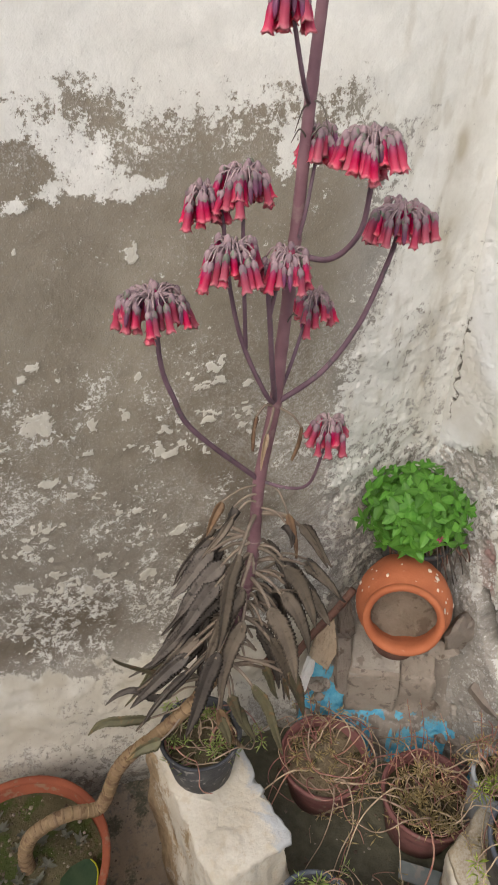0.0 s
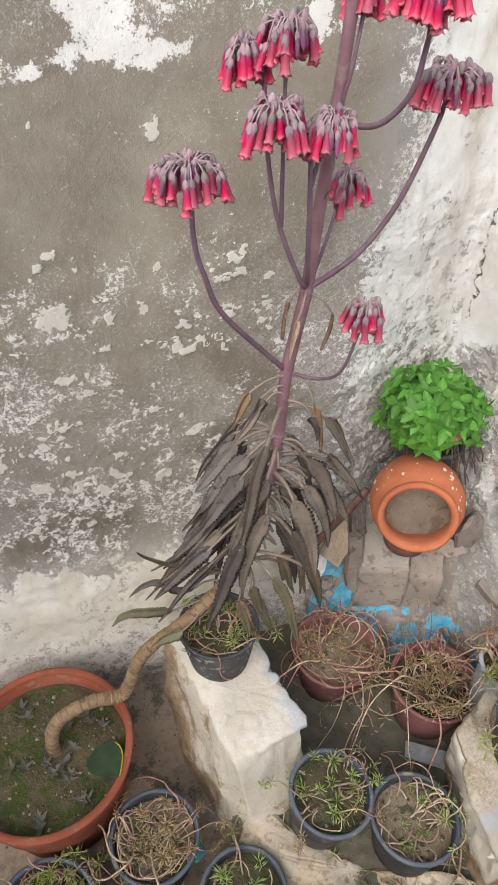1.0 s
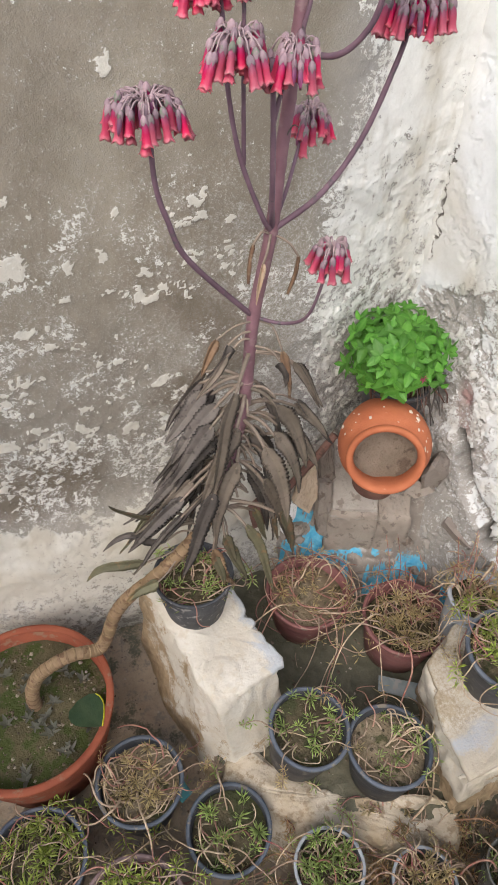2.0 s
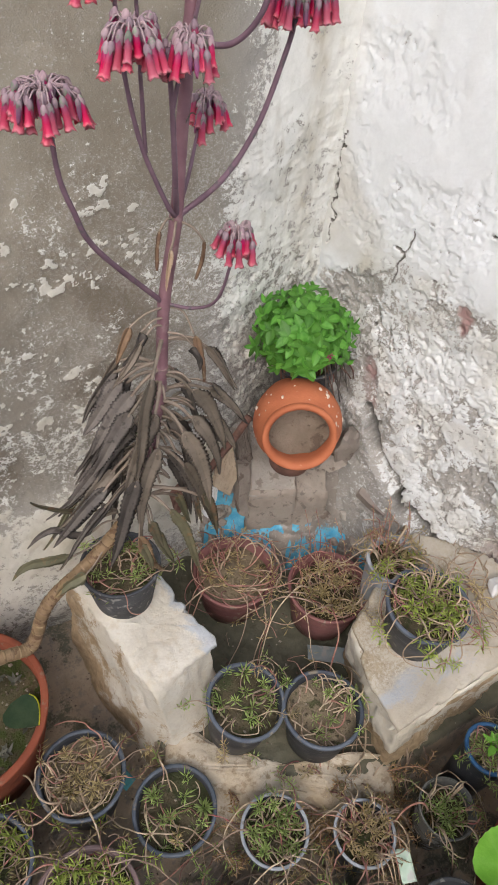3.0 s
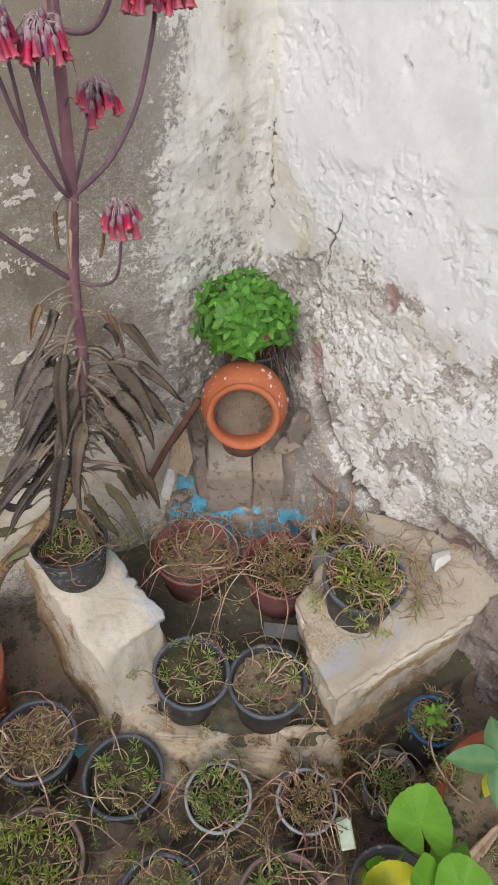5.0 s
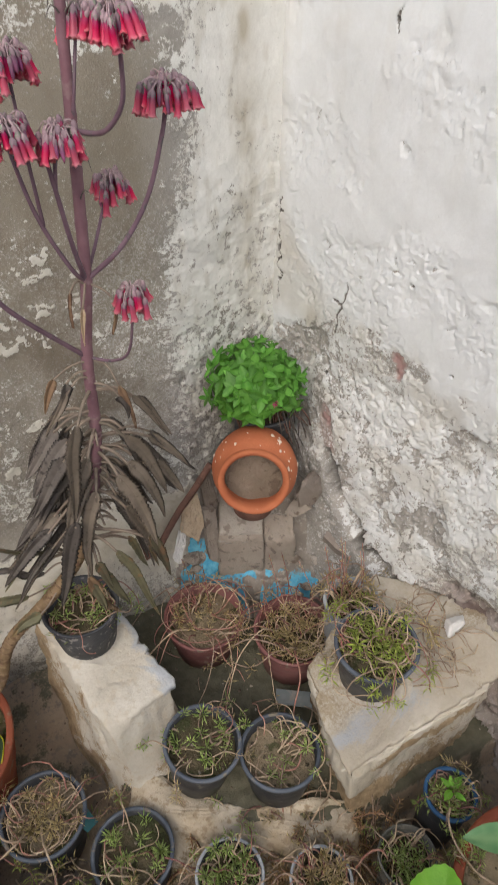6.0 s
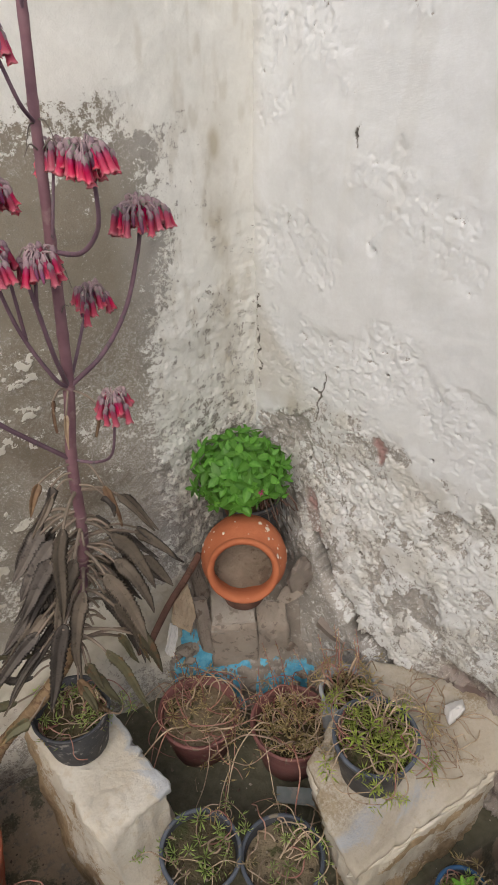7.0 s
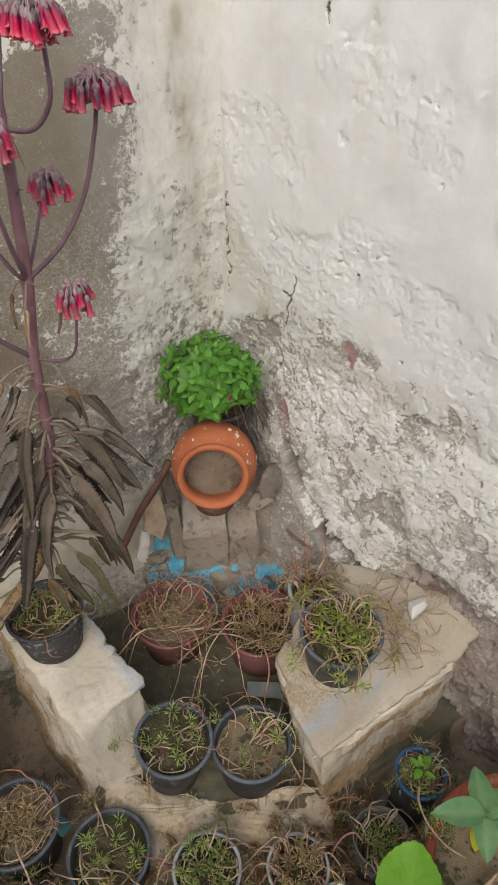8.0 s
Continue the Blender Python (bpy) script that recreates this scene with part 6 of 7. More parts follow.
def tall_succulent():
    plant = thing("tall_succulent", "tall flowering succulent with withered hanging leaves and red bells", "plant", (-0.228, 0.60, 0.18))
    o = Vector((-0.228, 0.60, 0.18))

    def loc(pts):
        return [Vector(p) - o for p in pts]
    rng = random.Random(61)
    trunk = [(-0.228, 0.60, 0.165), (-0.229, 0.602, 0.235), (-0.215, 0.607, 0.285), (-0.19, 0.611, 0.310), (-0.143, 0.617, 0.322), (-0.095, 0.622, 0.305), (-0.075, 0.626, 0.325), (-0.05, 0.63, 0.395), (-0.02, 0.63, 0.442), (0.03, 0.63, 0.485),
             (0.085, 0.635, 0.535), (0.13, 0.645, 0.585), (0.165, 0.66, 0.66)]
    p = smooth_path(loc(trunk), 8)
    bm = bmesh.new()
    tube(bm, p, [0.0125 * (1 - 0.15 * k / len(p)) * (1 + 0.08 * (k % 4 == 0)) for k in range(len(p))], 14)
    part("trunk", bm, TRUNK, plant, "bent ringed tan trunk growing out of the large pot")
    for k in range(3, len(p) - 6, 2):
        bm = bmesh.new()
        d = (p[k + 1] - p[k]).normalized() * rng.uniform(0.0018, 0.0034)
        r = 0.0128 * (1 - 0.15 * k / len(p))
        tube(bm, [p[k] - d, p[k] - d * 0.4, p[k] + d * 0.4, p[k] + d], [r * 0.97, r * 1.07, r * 1.05, r * 0.96], 14)
        part("leaf_scar", bm, TRUNK_RING, plant)
    stalk = [(0.150, 0.652, 0.62), (0.172, 0.662, 0.69), (0.192, 0.668, 0.78), (0.201, 0.671, 0.86), (0.2065, 0.672, 0.97), (0.2235, 0.672, 1.09), (0.2305, 0.677, 1.17), (0.2345, 0.673, 1.24), (0.237, 0.670, 1.30), (0.243, 0.674, 1.38), (0.248, 0.677, 1.45), (0.255, 0.68, 1.53), (0.264, 0.68, 1.68)]
    p = smooth_path(loc(stalk), 8)
    bm = bmesh.new()
    tube(bm, p, [0.0102 * (1 - 0.50 * k / len(p)) * (1 + 0.10 * (k % 8 == 0)) for k in range(len(p))], 12)
    part("stalk", bm, STALK, plant, "purple-brown flower stalk")
    bell = (bell_mesh(), bell_mesh(True))
    n0, n1, n2 = (0.2065, 0.672, 0.97), (0.2235, 0.671, 1.092), (0.2365, 0.670, 1.285)
    low_arms = (
        ([n0, (0.116, 0.65, 1.083), (0.092, 0.646, 1.14), (0.081, 0.645, 1.184), (0.079, 0.645, 1.25)], (0.078, 0.645, 1.255), 0.094, 28, 0.0058),
        ([n1, (0.205, 0.655, 1.12), (0.176, 0.655, 1.192), (0.161, 0.657, 1.267), (0.155, 0.66, 1.345)], (0.137, 0.66, 1.352), 0.050, 12, 0.0050),
        ([(0.18, 0.655, 1.185), (0.178, 0.655, 1.24), (0.176, 0.655, 1.30), (0.175, 0.655, 1.355)], (0.176, 0.653, 1.368), 0.066, 17, 0.0040),
        ([n1, (0.208, 0.64, 1.16), (0.196, 0.62, 1.24), (0.188, 0.612, 1.30)], (0.152, 0.607, 1.313), 0.070, 18, 0.0056),
    )
    middle_arms = (
        ([(0.196, 0.62, 1.24), (0.20, 0.612, 1.275), (0.205, 0.606, 1.295)], (0.207, 0.604, 1.302), 0.058, 14, 0.0040),
        ([n1, (0.274, 0.655, 1.139), (0.314, 0.652, 1.198), (0.338, 0.648, 1.272), (0.345, 0.645, 1.31)], (0.346, 0.643, 1.323), 0.092, 25, 0.0058),
        ([n2, (0.262, 0.63, 1.292), (0.280, 0.605, 1.325), (0.280, 0.59, 1.37), (0.277, 0.585, 1.40)], (0.272, 0.583, 1.412), 0.074, 22, 0.0052),
        ([n1, (0.247, 0.69, 1.13), (0.272, 0.72, 1.165), (0.285, 0.732, 1.185)], (0.290, 0.735, 1.19), 0.064, 16, 0.0042),
    )
    high_arms = (
        ([n0, (0.238, 0.645, 0.972), (0.255, 0.612, 1.005), (0.262, 0.59, 1.085)], (0.262, 0.585, 1.106), 0.056, 10, 0.0040),
        ([n2, (0.243, 0.66, 1.33), (0.255, 0.675, 1.37), (0.260, 0.68, 1.39)], (0.262, 0.68, 1.397), 0.042, 8, 0.0036),
        ([(0.246, 0.676, 1.43), (0.228, 0.645, 1.455), (0.216, 0.635, 1.49), (0.210, 0.63, 1.51)], (0.207, 0.63, 1.517), 0.042, 8, 0.0040),
        ([(0.255, 0.68, 1.53), (0.255, 0.67, 1.56), (0.262, 0.68, 1.60)], (0.255, 0.68, 1.60), 0.060, 12, 0.0038),
    )
    for k, (pts, centre, width, count, rad) in enumerate(low_arms + middle_arms + high_arms):
        bm = bmesh.new()
        q = smooth_path(loc(pts), 8)
        tube(bm, q, [rad * 0.64 * (1 - 0.3 * i / len(q)) * (1 + 0.04 * math.sin(i * 1.9)) for i in range(len(q))], 9)
        part("branch", bm, BRANCH, plant)
        flower_cluster(plant, Vector(centre) - o, width, count, 300 + k, bell)
    for at, way in (((0.2445, 0.672, 1.40), (-0.020, -0.01, 0.006)), ((0.2455, 0.672, 1.40), (0.022, -0.008, 0.010)), ((0.247, 0.674, 1.435), (0.016, -0.012, -0.022)), ((0.247, 0.674, 1.43), (-0.018, -0.008, -0.016)),
                    ((0.2365, 0.668, 1.29), (-0.018, -0.012, -0.030)), ((0.2375, 0.668, 1.28), (0.012, -0.010, -0.034)), ((0.229, 0.674, 1.19), (0.014, -0.012, 0.030))):
        # dry curled bracts at the nodes
        a, w = Vector(at), Vector(way)
        bm = bmesh.new()
        q = smooth_path(loc([a, a + w * 0.55 + Vector((0, -0.002, 0.008)), a + w + Vector((0, 0, -0.006))]), 5)
        tube(bm, q, [0.0013 - 0.00009 * i for i in range(len(q))], 5)
        part("bract", bm, DARK_OR_SHADED_LEAF, plant)
    # withered leaves hanging in tiers round the lower stalk: root x, z, tip x, z, depth, width
    rng = random.Random(44)
    st = smooth_path(stalk, 8)
    low = [q for q in st if q.z < 0.98]
    left = ((0.139, 0.847, 0.079, 0.770, 0.68, 0.036), (0.153, 0.836, 0.079, 0.746, 0.66, 0.034), (0.139, 0.818, 0.074, 0.723, 0.64, 0.034), (0.146, 0.786, 0.069, 0.683, 0.65, 0.032), (0.106, 0.706, 0.013, 0.623, 0.64, 0.036),
            (0.089, 0.682, -0.005, 0.594, 0.63, 0.028), (0.107, 0.713, 0.034, 0.646, 0.66, 0.032))
    front = ((0.161, 0.899, 0.135, 0.716, 0.61, 0.030), (0.170, 0.821, 0.110, 0.673, 0.62, 0.028), (0.173, 0.745, 0.131, 0.563, 0.62, 0.027), (0.128, 0.712, 0.076, 0.526, 0.60, 0.031),
             (0.186, 0.608, 0.234, 0.390, 0.60, 0.021), (0.146, 0.597, 0.161, 0.525, 0.60, 0.020), (0.129, 0.541, 0.144, 0.464, 0.60, 0.020))
    right = ((0.238, 0.827, 0.289, 0.681, 0.64, 0.029), (0.234, 0.779, 0.278, 0.632, 0.63, 0.031), (0.211, 0.776, 0.255, 0.588, 0.61, 0.034), (0.218, 0.689, 0.265, 0.504, 0.62, 0.030), (0.249, 0.605, 0.272, 0.486, 0.61, 0.024),
             (0.287, 0.779, 0.350, 0.691, 0.68, 0.022), (0.295, 0.712, 0.337, 0.623, 0.68, 0.023), (0.268, 0.883, 0.315, 0.793, 0.66, 0.018))
    rows = [(*r, k) for k, g in enumerate((left, front, right)) for r in g]
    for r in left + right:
        # leaves half hidden behind each tier, mostly in the darker tone as painted shade
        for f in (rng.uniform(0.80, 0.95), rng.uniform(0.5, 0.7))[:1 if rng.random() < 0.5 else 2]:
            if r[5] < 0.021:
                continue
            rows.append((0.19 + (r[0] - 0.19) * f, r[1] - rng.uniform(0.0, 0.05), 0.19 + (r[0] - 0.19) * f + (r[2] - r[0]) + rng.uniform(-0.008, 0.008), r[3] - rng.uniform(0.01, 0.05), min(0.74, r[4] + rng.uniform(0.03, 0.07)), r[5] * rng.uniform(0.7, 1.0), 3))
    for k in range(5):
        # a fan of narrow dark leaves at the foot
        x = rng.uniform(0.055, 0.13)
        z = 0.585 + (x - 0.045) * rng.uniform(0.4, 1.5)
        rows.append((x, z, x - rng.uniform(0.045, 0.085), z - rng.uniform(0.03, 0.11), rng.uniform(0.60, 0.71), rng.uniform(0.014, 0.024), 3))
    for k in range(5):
        # leaves that hang close round the stalk, their shade put in by the darker tone
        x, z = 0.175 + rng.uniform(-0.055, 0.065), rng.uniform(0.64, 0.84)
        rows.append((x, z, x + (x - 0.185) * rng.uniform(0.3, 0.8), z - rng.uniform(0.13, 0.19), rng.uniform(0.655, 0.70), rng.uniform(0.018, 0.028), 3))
    for x0, z0, x1, z1, y, width, tier in rows:
        root, tip = Vector((x0, y, z0)), Vector((x1, y - 0.012, z1))
        base = min(low, key=lambda q: abs(q.z - (z0 + 0.012 + 0.25 * abs(x0 - 0.19))))
        if z0 < 0.60 and x0 > 0.1:
            base = Vector((0.150, 0.645, 0.61))
        if x0 < 0.07:
            base = Vector((0.105, 0.64, 0.60))
        fall = (tip - root)
        ln = fall.length
        swing = -1 if x1 < x0 else 1
        arch_up = ln * rng.uniform(0.02, 0.09)
        bow = Vector((swing * 0.8, -0.25, 0.55)) * arch_up
        flick = Vector((swing * rng.uniform(-0.02, 0.07) * ln, 0, 0))
        pts = [root, root + fall * 0.3 + bow * 0.8, root + fall * 0.68 + bow * 0.75, tip + flick]
        bm = bmesh.new()
        arch = base.lerp(root, 0.55) + Vector((0, -0.004, 0.010))
        petiole = smooth_path(loc([base, arch, root + fall * 0.06]), 5)
        tube(bm, petiole, [0.0034 - 0.00012 * i for i in range(len(petiole))], 7)
        part("petiole", bm, PALE_PETIOLE if rng.random() < 0.75 else DEAD_LEAF, plant)
        face = Vector((rng.uniform(-0.35, 0.35) + (-0.35, 0.0, 0.3, 0.0)[tier], -0.9, rng.uniform(0.0, 0.4)))
        # left and hidden leaves mostly get the darker tone, shade included
        mat = OLIVE_LEAF if (z0 < 0.62 and rng.random() < 0.75) else DARK_OR_SHADED_LEAF if rng.random() < (0.75, 0.0 if z0 > 0.74 else 0.5, 0.15, 0.85)[tier] else DEAD_LEAF
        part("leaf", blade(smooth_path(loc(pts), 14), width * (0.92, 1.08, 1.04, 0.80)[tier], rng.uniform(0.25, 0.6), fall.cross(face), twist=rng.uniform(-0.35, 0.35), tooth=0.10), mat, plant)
    # bare petioles left round the stalk
    for q in low:
        for _ in range(2):
            if 0.62 < q.z < 0.86 and rng.random() < 0.6:
                a = rng.uniform(math.pi * 0.9, math.pi * 2.1)
                d = Vector((math.cos(a), 0.7 * math.sin(a), rng.uniform(-0.35, 0.25)))
                ln = rng.uniform(0.025, 0.06)
                bm = bmesh.new()
                tube(bm, smooth_path(loc([q, q + d * ln * 0.6 + Vector((0, 0, 0.006)), q + d * ln - Vector((0, 0, 0.010))]), 4), 0.0022, 6)
                part("petiole", bm, PALE_PETIOLE, plant)
    # pale scars round the stalk where leaves have gone
    for q in low:
        if q.z > 0.66 and rng.random() < 0.30:
            bm = bmesh.new()
            tube(bm, loc([q - Vector((0, 0, 0.0022)), q - Vector((0, 0, 0.0008)), q + Vector((0, 0, 0.0008)), q + Vector((0, 0, 0.0022))]), [0.0096, 0.0105, 0.0105, 0.0096], 12)
            part("leaf_scar", bm, SCAR, plant)
    # dry leaves hanging from bare arched petioles, and curled ones at the foot
    for stem_pts, leaf_pts, width, mat in (
            (((0.208, 0.668, 0.967), (0.178, 0.662, 0.968), (0.150, 0.655, 0.958)), ((0.150, 0.654, 0.958), (0.138, 0.650, 0.940), (0.127, 0.650, 0.905)), 0.016, BROWN_LEAF),
            (((0.206, 0.668, 0.950), (0.185, 0.660, 0.955), (0.166, 0.655, 0.945)), ((0.166, 0.655, 0.945), (0.158, 0.653, 0.922), (0.137, 0.652, 0.898)), 0.020, DARK_OR_SHADED_LEAF),
            (((0.206, 0.668, 0.935), (0.186, 0.660, 0.945), (0.163, 0.652, 0.928)), ((0.163, 0.652, 0.928), (0.146, 0.650, 0.900), (0.120, 0.652, 0.862)), 0.014, DEAD_LEAF),
            (((0.212, 0.668, 0.966), (0.230, 0.660, 0.957), (0.242, 0.648, 0.922)), ((0.242, 0.648, 0.922), (0.251, 0.643, 0.883), (0.259, 0.643, 0.833)), 0.013, BROWN_LEAF),
            (((0.206, 0.668, 0.912), (0.238, 0.658, 0.914), (0.260, 0.648, 0.898)), ((0.260, 0.648, 0.898), (0.284, 0.645, 0.856), (0.312, 0.645, 0.796)), 0.013, DEAD_LEAF),
            (((0.206, 0.668, 0.925), (0.225, 0.652, 0.925), (0.240, 0.645, 0.905)), ((0.240, 0.645, 0.905), (0.246, 0.64, 0.885), (0.248, 0.64, 0.862)), 0.017, DARK_OR_SHADED_LEAF),
            (((0.200, 0.668, 0.81), (0.25, 0.675, 0.815), (0.290, 0.68, 0.786)), ((0.290, 0.680, 0.786), (0.335, 0.680, 0.715), (0.368, 0.680, 0.660)), 0.015, DARK_OR_SHADED_LEAF),
            (((0.221, 0.668, 1.090), (0.208, 0.662, 1.098), (0.197, 0.660, 1.085)), ((0.197, 0.660, 1.085), (0.194, 0.660, 1.060), (0.192, 0.662, 1.030)), 0.006, BROWN_LEAF),
            (((0.223, 0.668, 1.091), (0.242, 0.660, 1.080), (0.256, 0.658, 1.060)), ((0.256, 0.658, 1.060), (0.254, 0.658, 1.036), (0.247, 0.658, 1.006)), 0.006, BROWN_LEAF),
            (((0.220, 0.664, 1.092), (0.213, 0.655, 1.075), (0.209, 0.655, 1.06)), ((0.209, 0.655, 1.06), (0.206, 0.655, 1.035), (0.203, 0.656, 1.0)), 0.008, TAN_LEAF),
            (((0.120, 0.640, 0.575), (0.10, 0.65, 0.59), (0.077, 0.660, 0.596)), ((0.077, 0.660, 0.596), (0.027, 0.660, 0.621), (-0.006, 0.655, 0.655), (-0.023, 0.650, 0.680)), 0.012, OLIVE_LEAF),
            (((0.115, 0.640, 0.57), (0.085, 0.645, 0.575), (0.059, 0.640, 0.567)), ((0.059, 0.640, 0.567), (0.027, 0.640, 0.585), (0.002, 0.640, 0.612), (-0.022, 0.640, 0.606), (-0.046, 0.640, 0.584)), 0.017, DARK_OR_SHADED_LEAF),
            (((0.105, 0.635, 0.56), (0.06, 0.640, 0.528), (0.021, 0.640, 0.519)), ((0.021, 0.640, 0.519), (-0.016, 0.640, 0.531), (-0.053, 0.640, 0.538), (-0.082, 0.640, 0.512)), 0.024, OLIVE_LEAF),
            (((0.075, 0.628, 0.53), (0.05, 0.615, 0.51), (0.032, 0.610, 0.498)), ((0.032, 0.610, 0.498), (0.001, 0.608, 0.494), (-0.028, 0.608, 0.465)), 0.026, OLIVE_LEAF),
            (((0.150, 0.645, 0.61), (0.155, 0.62, 0.605), (0.154, 0.600, 0.574)), ((0.154, 0.600, 0.574), (0.173, 0.598, 0.500), (0.190, 0.598, 0.446)), 0.022, OLIVE_LEAF),
            (((0.140, 0.640, 0.60), (0.135, 0.615, 0.595), (0.127, 0.600, 0.565)), ((0.127, 0.600, 0.565), (0.146, 0.598, 0.492), (0.170, 0.60, 0.428)), 0.024, BROWN_LEAF)):
        bm = bmesh.new()
        tube(bm, smooth_path(loc(stem_pts), 5), 0.0017, 6)
        part("petiole", bm, PALE_PETIOLE, plant)
        q = [Vector(v) for v in leaf_pts]
        face = Vector((rng.uniform(-0.5, 0.5), -0.9, 0.3))
        part("leaf", blade(smooth_path(loc(q), 12), width, rng.uniform(0.4, 0.9), (q[-1] - q[0]).cross(face), twist=rng.uniform(-1.5, 1.5)), mat, plant)


tall_succulent()


# ---- green bush behind the terracotta pot ----
def leaf_blade(length, width, cup=0.2, droop=0.3, rows=8):
    """A broad leaf with a midrib; lies along +x from the origin."""
    bm = bmesh.new()
    vein = bm.verts.layers.float.new("vein")
    grid = []
    for i in range(rows + 1):
        u = i / rows
        w = width * 0.5 * math.sin(math.pi * min(1, u ** 0.8)) ** 0.75 * (1 - 0.25 * u) + 0.0004
        row = []
        for j, a in enumerate((-1, -0.5, 0, 0.5, 1)):
            v = bm.verts.new((length * u, w * a, abs(a) * w * cup - droop * length * u * u + 0.03 * width * math.sin(u * 9) * abs(a)))
            v[vein] = 1.0 if a == 0 else (0.3 if i % 2 else 0.0)
            row.append(v)
        grid.append(row)
    for a, b in zip(grid, grid[1:]):
        for j in range(4):
            bm.faces.new((a[j], a[j + 1], b[j + 1], b[j]))
    return bm


def green_bush():
    c = Vector((0.560, 0.815, 0.712))
    bush = thing("flowering_shrub", "compact bright green leafy plant behind the pot", "plant", (0.575, 0.85, 0.45))
    o = Vector((0.575, 0.85, 0.45))
    rng = random.Random(8)
    meshes = [finish("leaf", leaf_blade(0.030, 0.0175, rng.uniform(0.1, 0.3), rng.uniform(0.05, 0.30)), BUSH_LEAF) for _ in range(6)]
    sprigs = []
    for k in range(108):
        z = 1 - 1.62 * (k + 0.5) / 108
        a = 2.399 * k
        s = math.sqrt(max(0, 1 - z * z))
        d = Vector((s * math.cos(a), s * math.sin(a), z))
        r = 0.080 * (1 + 0.22 * noise.noise(d * 2.3)) * rng.uniform(0.82, 1.08)
        p = c + Vector((d.x * r * 1.14, d.y * r * 0.95, d.z * r * (0.90 if d.z > 0 else 1.0) - 0.018 * max(0.0, d.x)))
        sprigs.append((p, (d + Vector((0, -0.2, 0.35))).normalized()))
    for k in range(12):
        d = Vector((rng.uniform(-1, 1), rng.uniform(-1, 1), rng.uniform(-0.6, 1)))
        sprigs.append((c + d * 0.045, (d.normalized() + Vector((0, 0, 0.5))).normalized()))
    for p, d in sprigs:
        q = d.to_track_quat("Z", "Y").to_matrix().to_4x4()
        twist = rng.uniform(0, 360)
        for j in range(6):
            inner = j > 3
            tilt = rng.uniform(-20, 35) + (38 if inner else 0)
            sc = rng.uniform(0.8, 1.15) * (0.6 if inner else 1)
            m = Matrix.Translation(p - o + d * (0.006 if inner else 0)) @ q @ pose(0, 0, 0, 0, 0, twist + 90 * j + (45 if inner else 0) + rng.uniform(-15, 15)) @ pose(0, 0, 0, rng.uniform(-15, 15), -tilt, 0) @ Matrix.Diagonal((sc, sc, sc, 1))
            shared("leaf", rng.choice(meshes), bush, m)
    for k in range(9):
        bm = bmesh.new()
        end = c + Vector((rng.uniform(-0.07, 0.07), rng.uniform(-0.05, 0.05), rng.uniform(-0.06, 0.03)))
        tube(bm, smooth_path([(0.0 + rng.uniform(-0.02, 0.02), rng.uniform(-0.02, 0.02), -0.03), (end - o) * 0.5 + Vector((0, 0, -0.01)), end - o], 5), 0.0028, 6)
        part("twig", bm, RUST, bush)
    # dry stems hanging beside the pot, coloured dark to fill in the shadow there
    for k in range(26):
        a = Vector((0.615 + rng.uniform(-0.03, 0.035), 0.80 + rng.uniform(-0.02, 0.02), 0.655 + rng.uniform(-0.02, 0.02))) - o
        b = a + Vector((rng.uniform(0.0, 0.035), rng.uniform(-0.035, -0.005), -rng.uniform(0.05, 0.13)))
        bm = bmesh.new()
        tube(bm, smooth_path([a, a.lerp(b, 0.5) + Vector((rng.uniform(-0.012, 0.012), rng.uniform(-0.01, 0.01), 0)), b], 5), rng.uniform(0.0010, 0.0018), 5)
        part("dry_twig", bm, DARK_OR_SHADED_LEAF if k % 3 else RUST, bush)
    bm = bmesh.new()
    needle_tuft(bm, Vector((0.556, 0.722, 0.722)) - o, Vector((-0.3, -0.8, 0.4)), rng, 12, 0.010)
    part("flower", bm, PINK, bush, "small pink flower")


green_bush()


# ---- round-leaved plant and thick-leaved plant ----
def round_leaf(radius, seed, cup=0.12):
    """A kidney-shaped scalloped leaf with veins from its notch."""
    bm = bmesh.new()
    vein = bm.verts.layers.float.new("vein")
    n, rings = 44, 6
    mid = bm.verts.new((0, 0, 0))
    mid[vein] = 1.0
    prev = None
    for k in range(1, rings + 1):
        ring = []
        for j in range(n + 1):
            a = radians(3) + (2 * math.pi - radians(6)) * j / n
            notch = min(a, 2 * math.pi - a)
            r = radius * k / rings * (1 + 0.016 * math.cos(a * 22) * (k == rings)) * (0.90 + 0.13 * abs(math.sin(a / 2))) * (1 + 0.05 * math.sin(a * 3 + seed)) * (0.22 + 0.78 * float(sstep(0.0, 0.20, notch)) ** 0.7)
            z = (cup + 0.10) * r * r / radius * (1 + 0.7 * math.cos(a * 2 + seed)) + 0.07 * r * math.sin(a * 5 + seed) * k / rings + 0.012 * r * math.cos(a * 7)
            v = bm.verts.new((r * math.cos(a), r * math.sin(a), z))
            v[vein] = max(0.0, math.cos(a * 7)) ** 8 * (1 - 0.4 * k / rings)
            ring.append(v)
        for j in range(n):
            if prev:
                bm.faces.new((prev[j], ring[j], ring[j + 1], prev[j + 1]))
            else:
                bm.faces.new((mid, ring[j], ring[j + 1]))
        prev = ring
    return bm


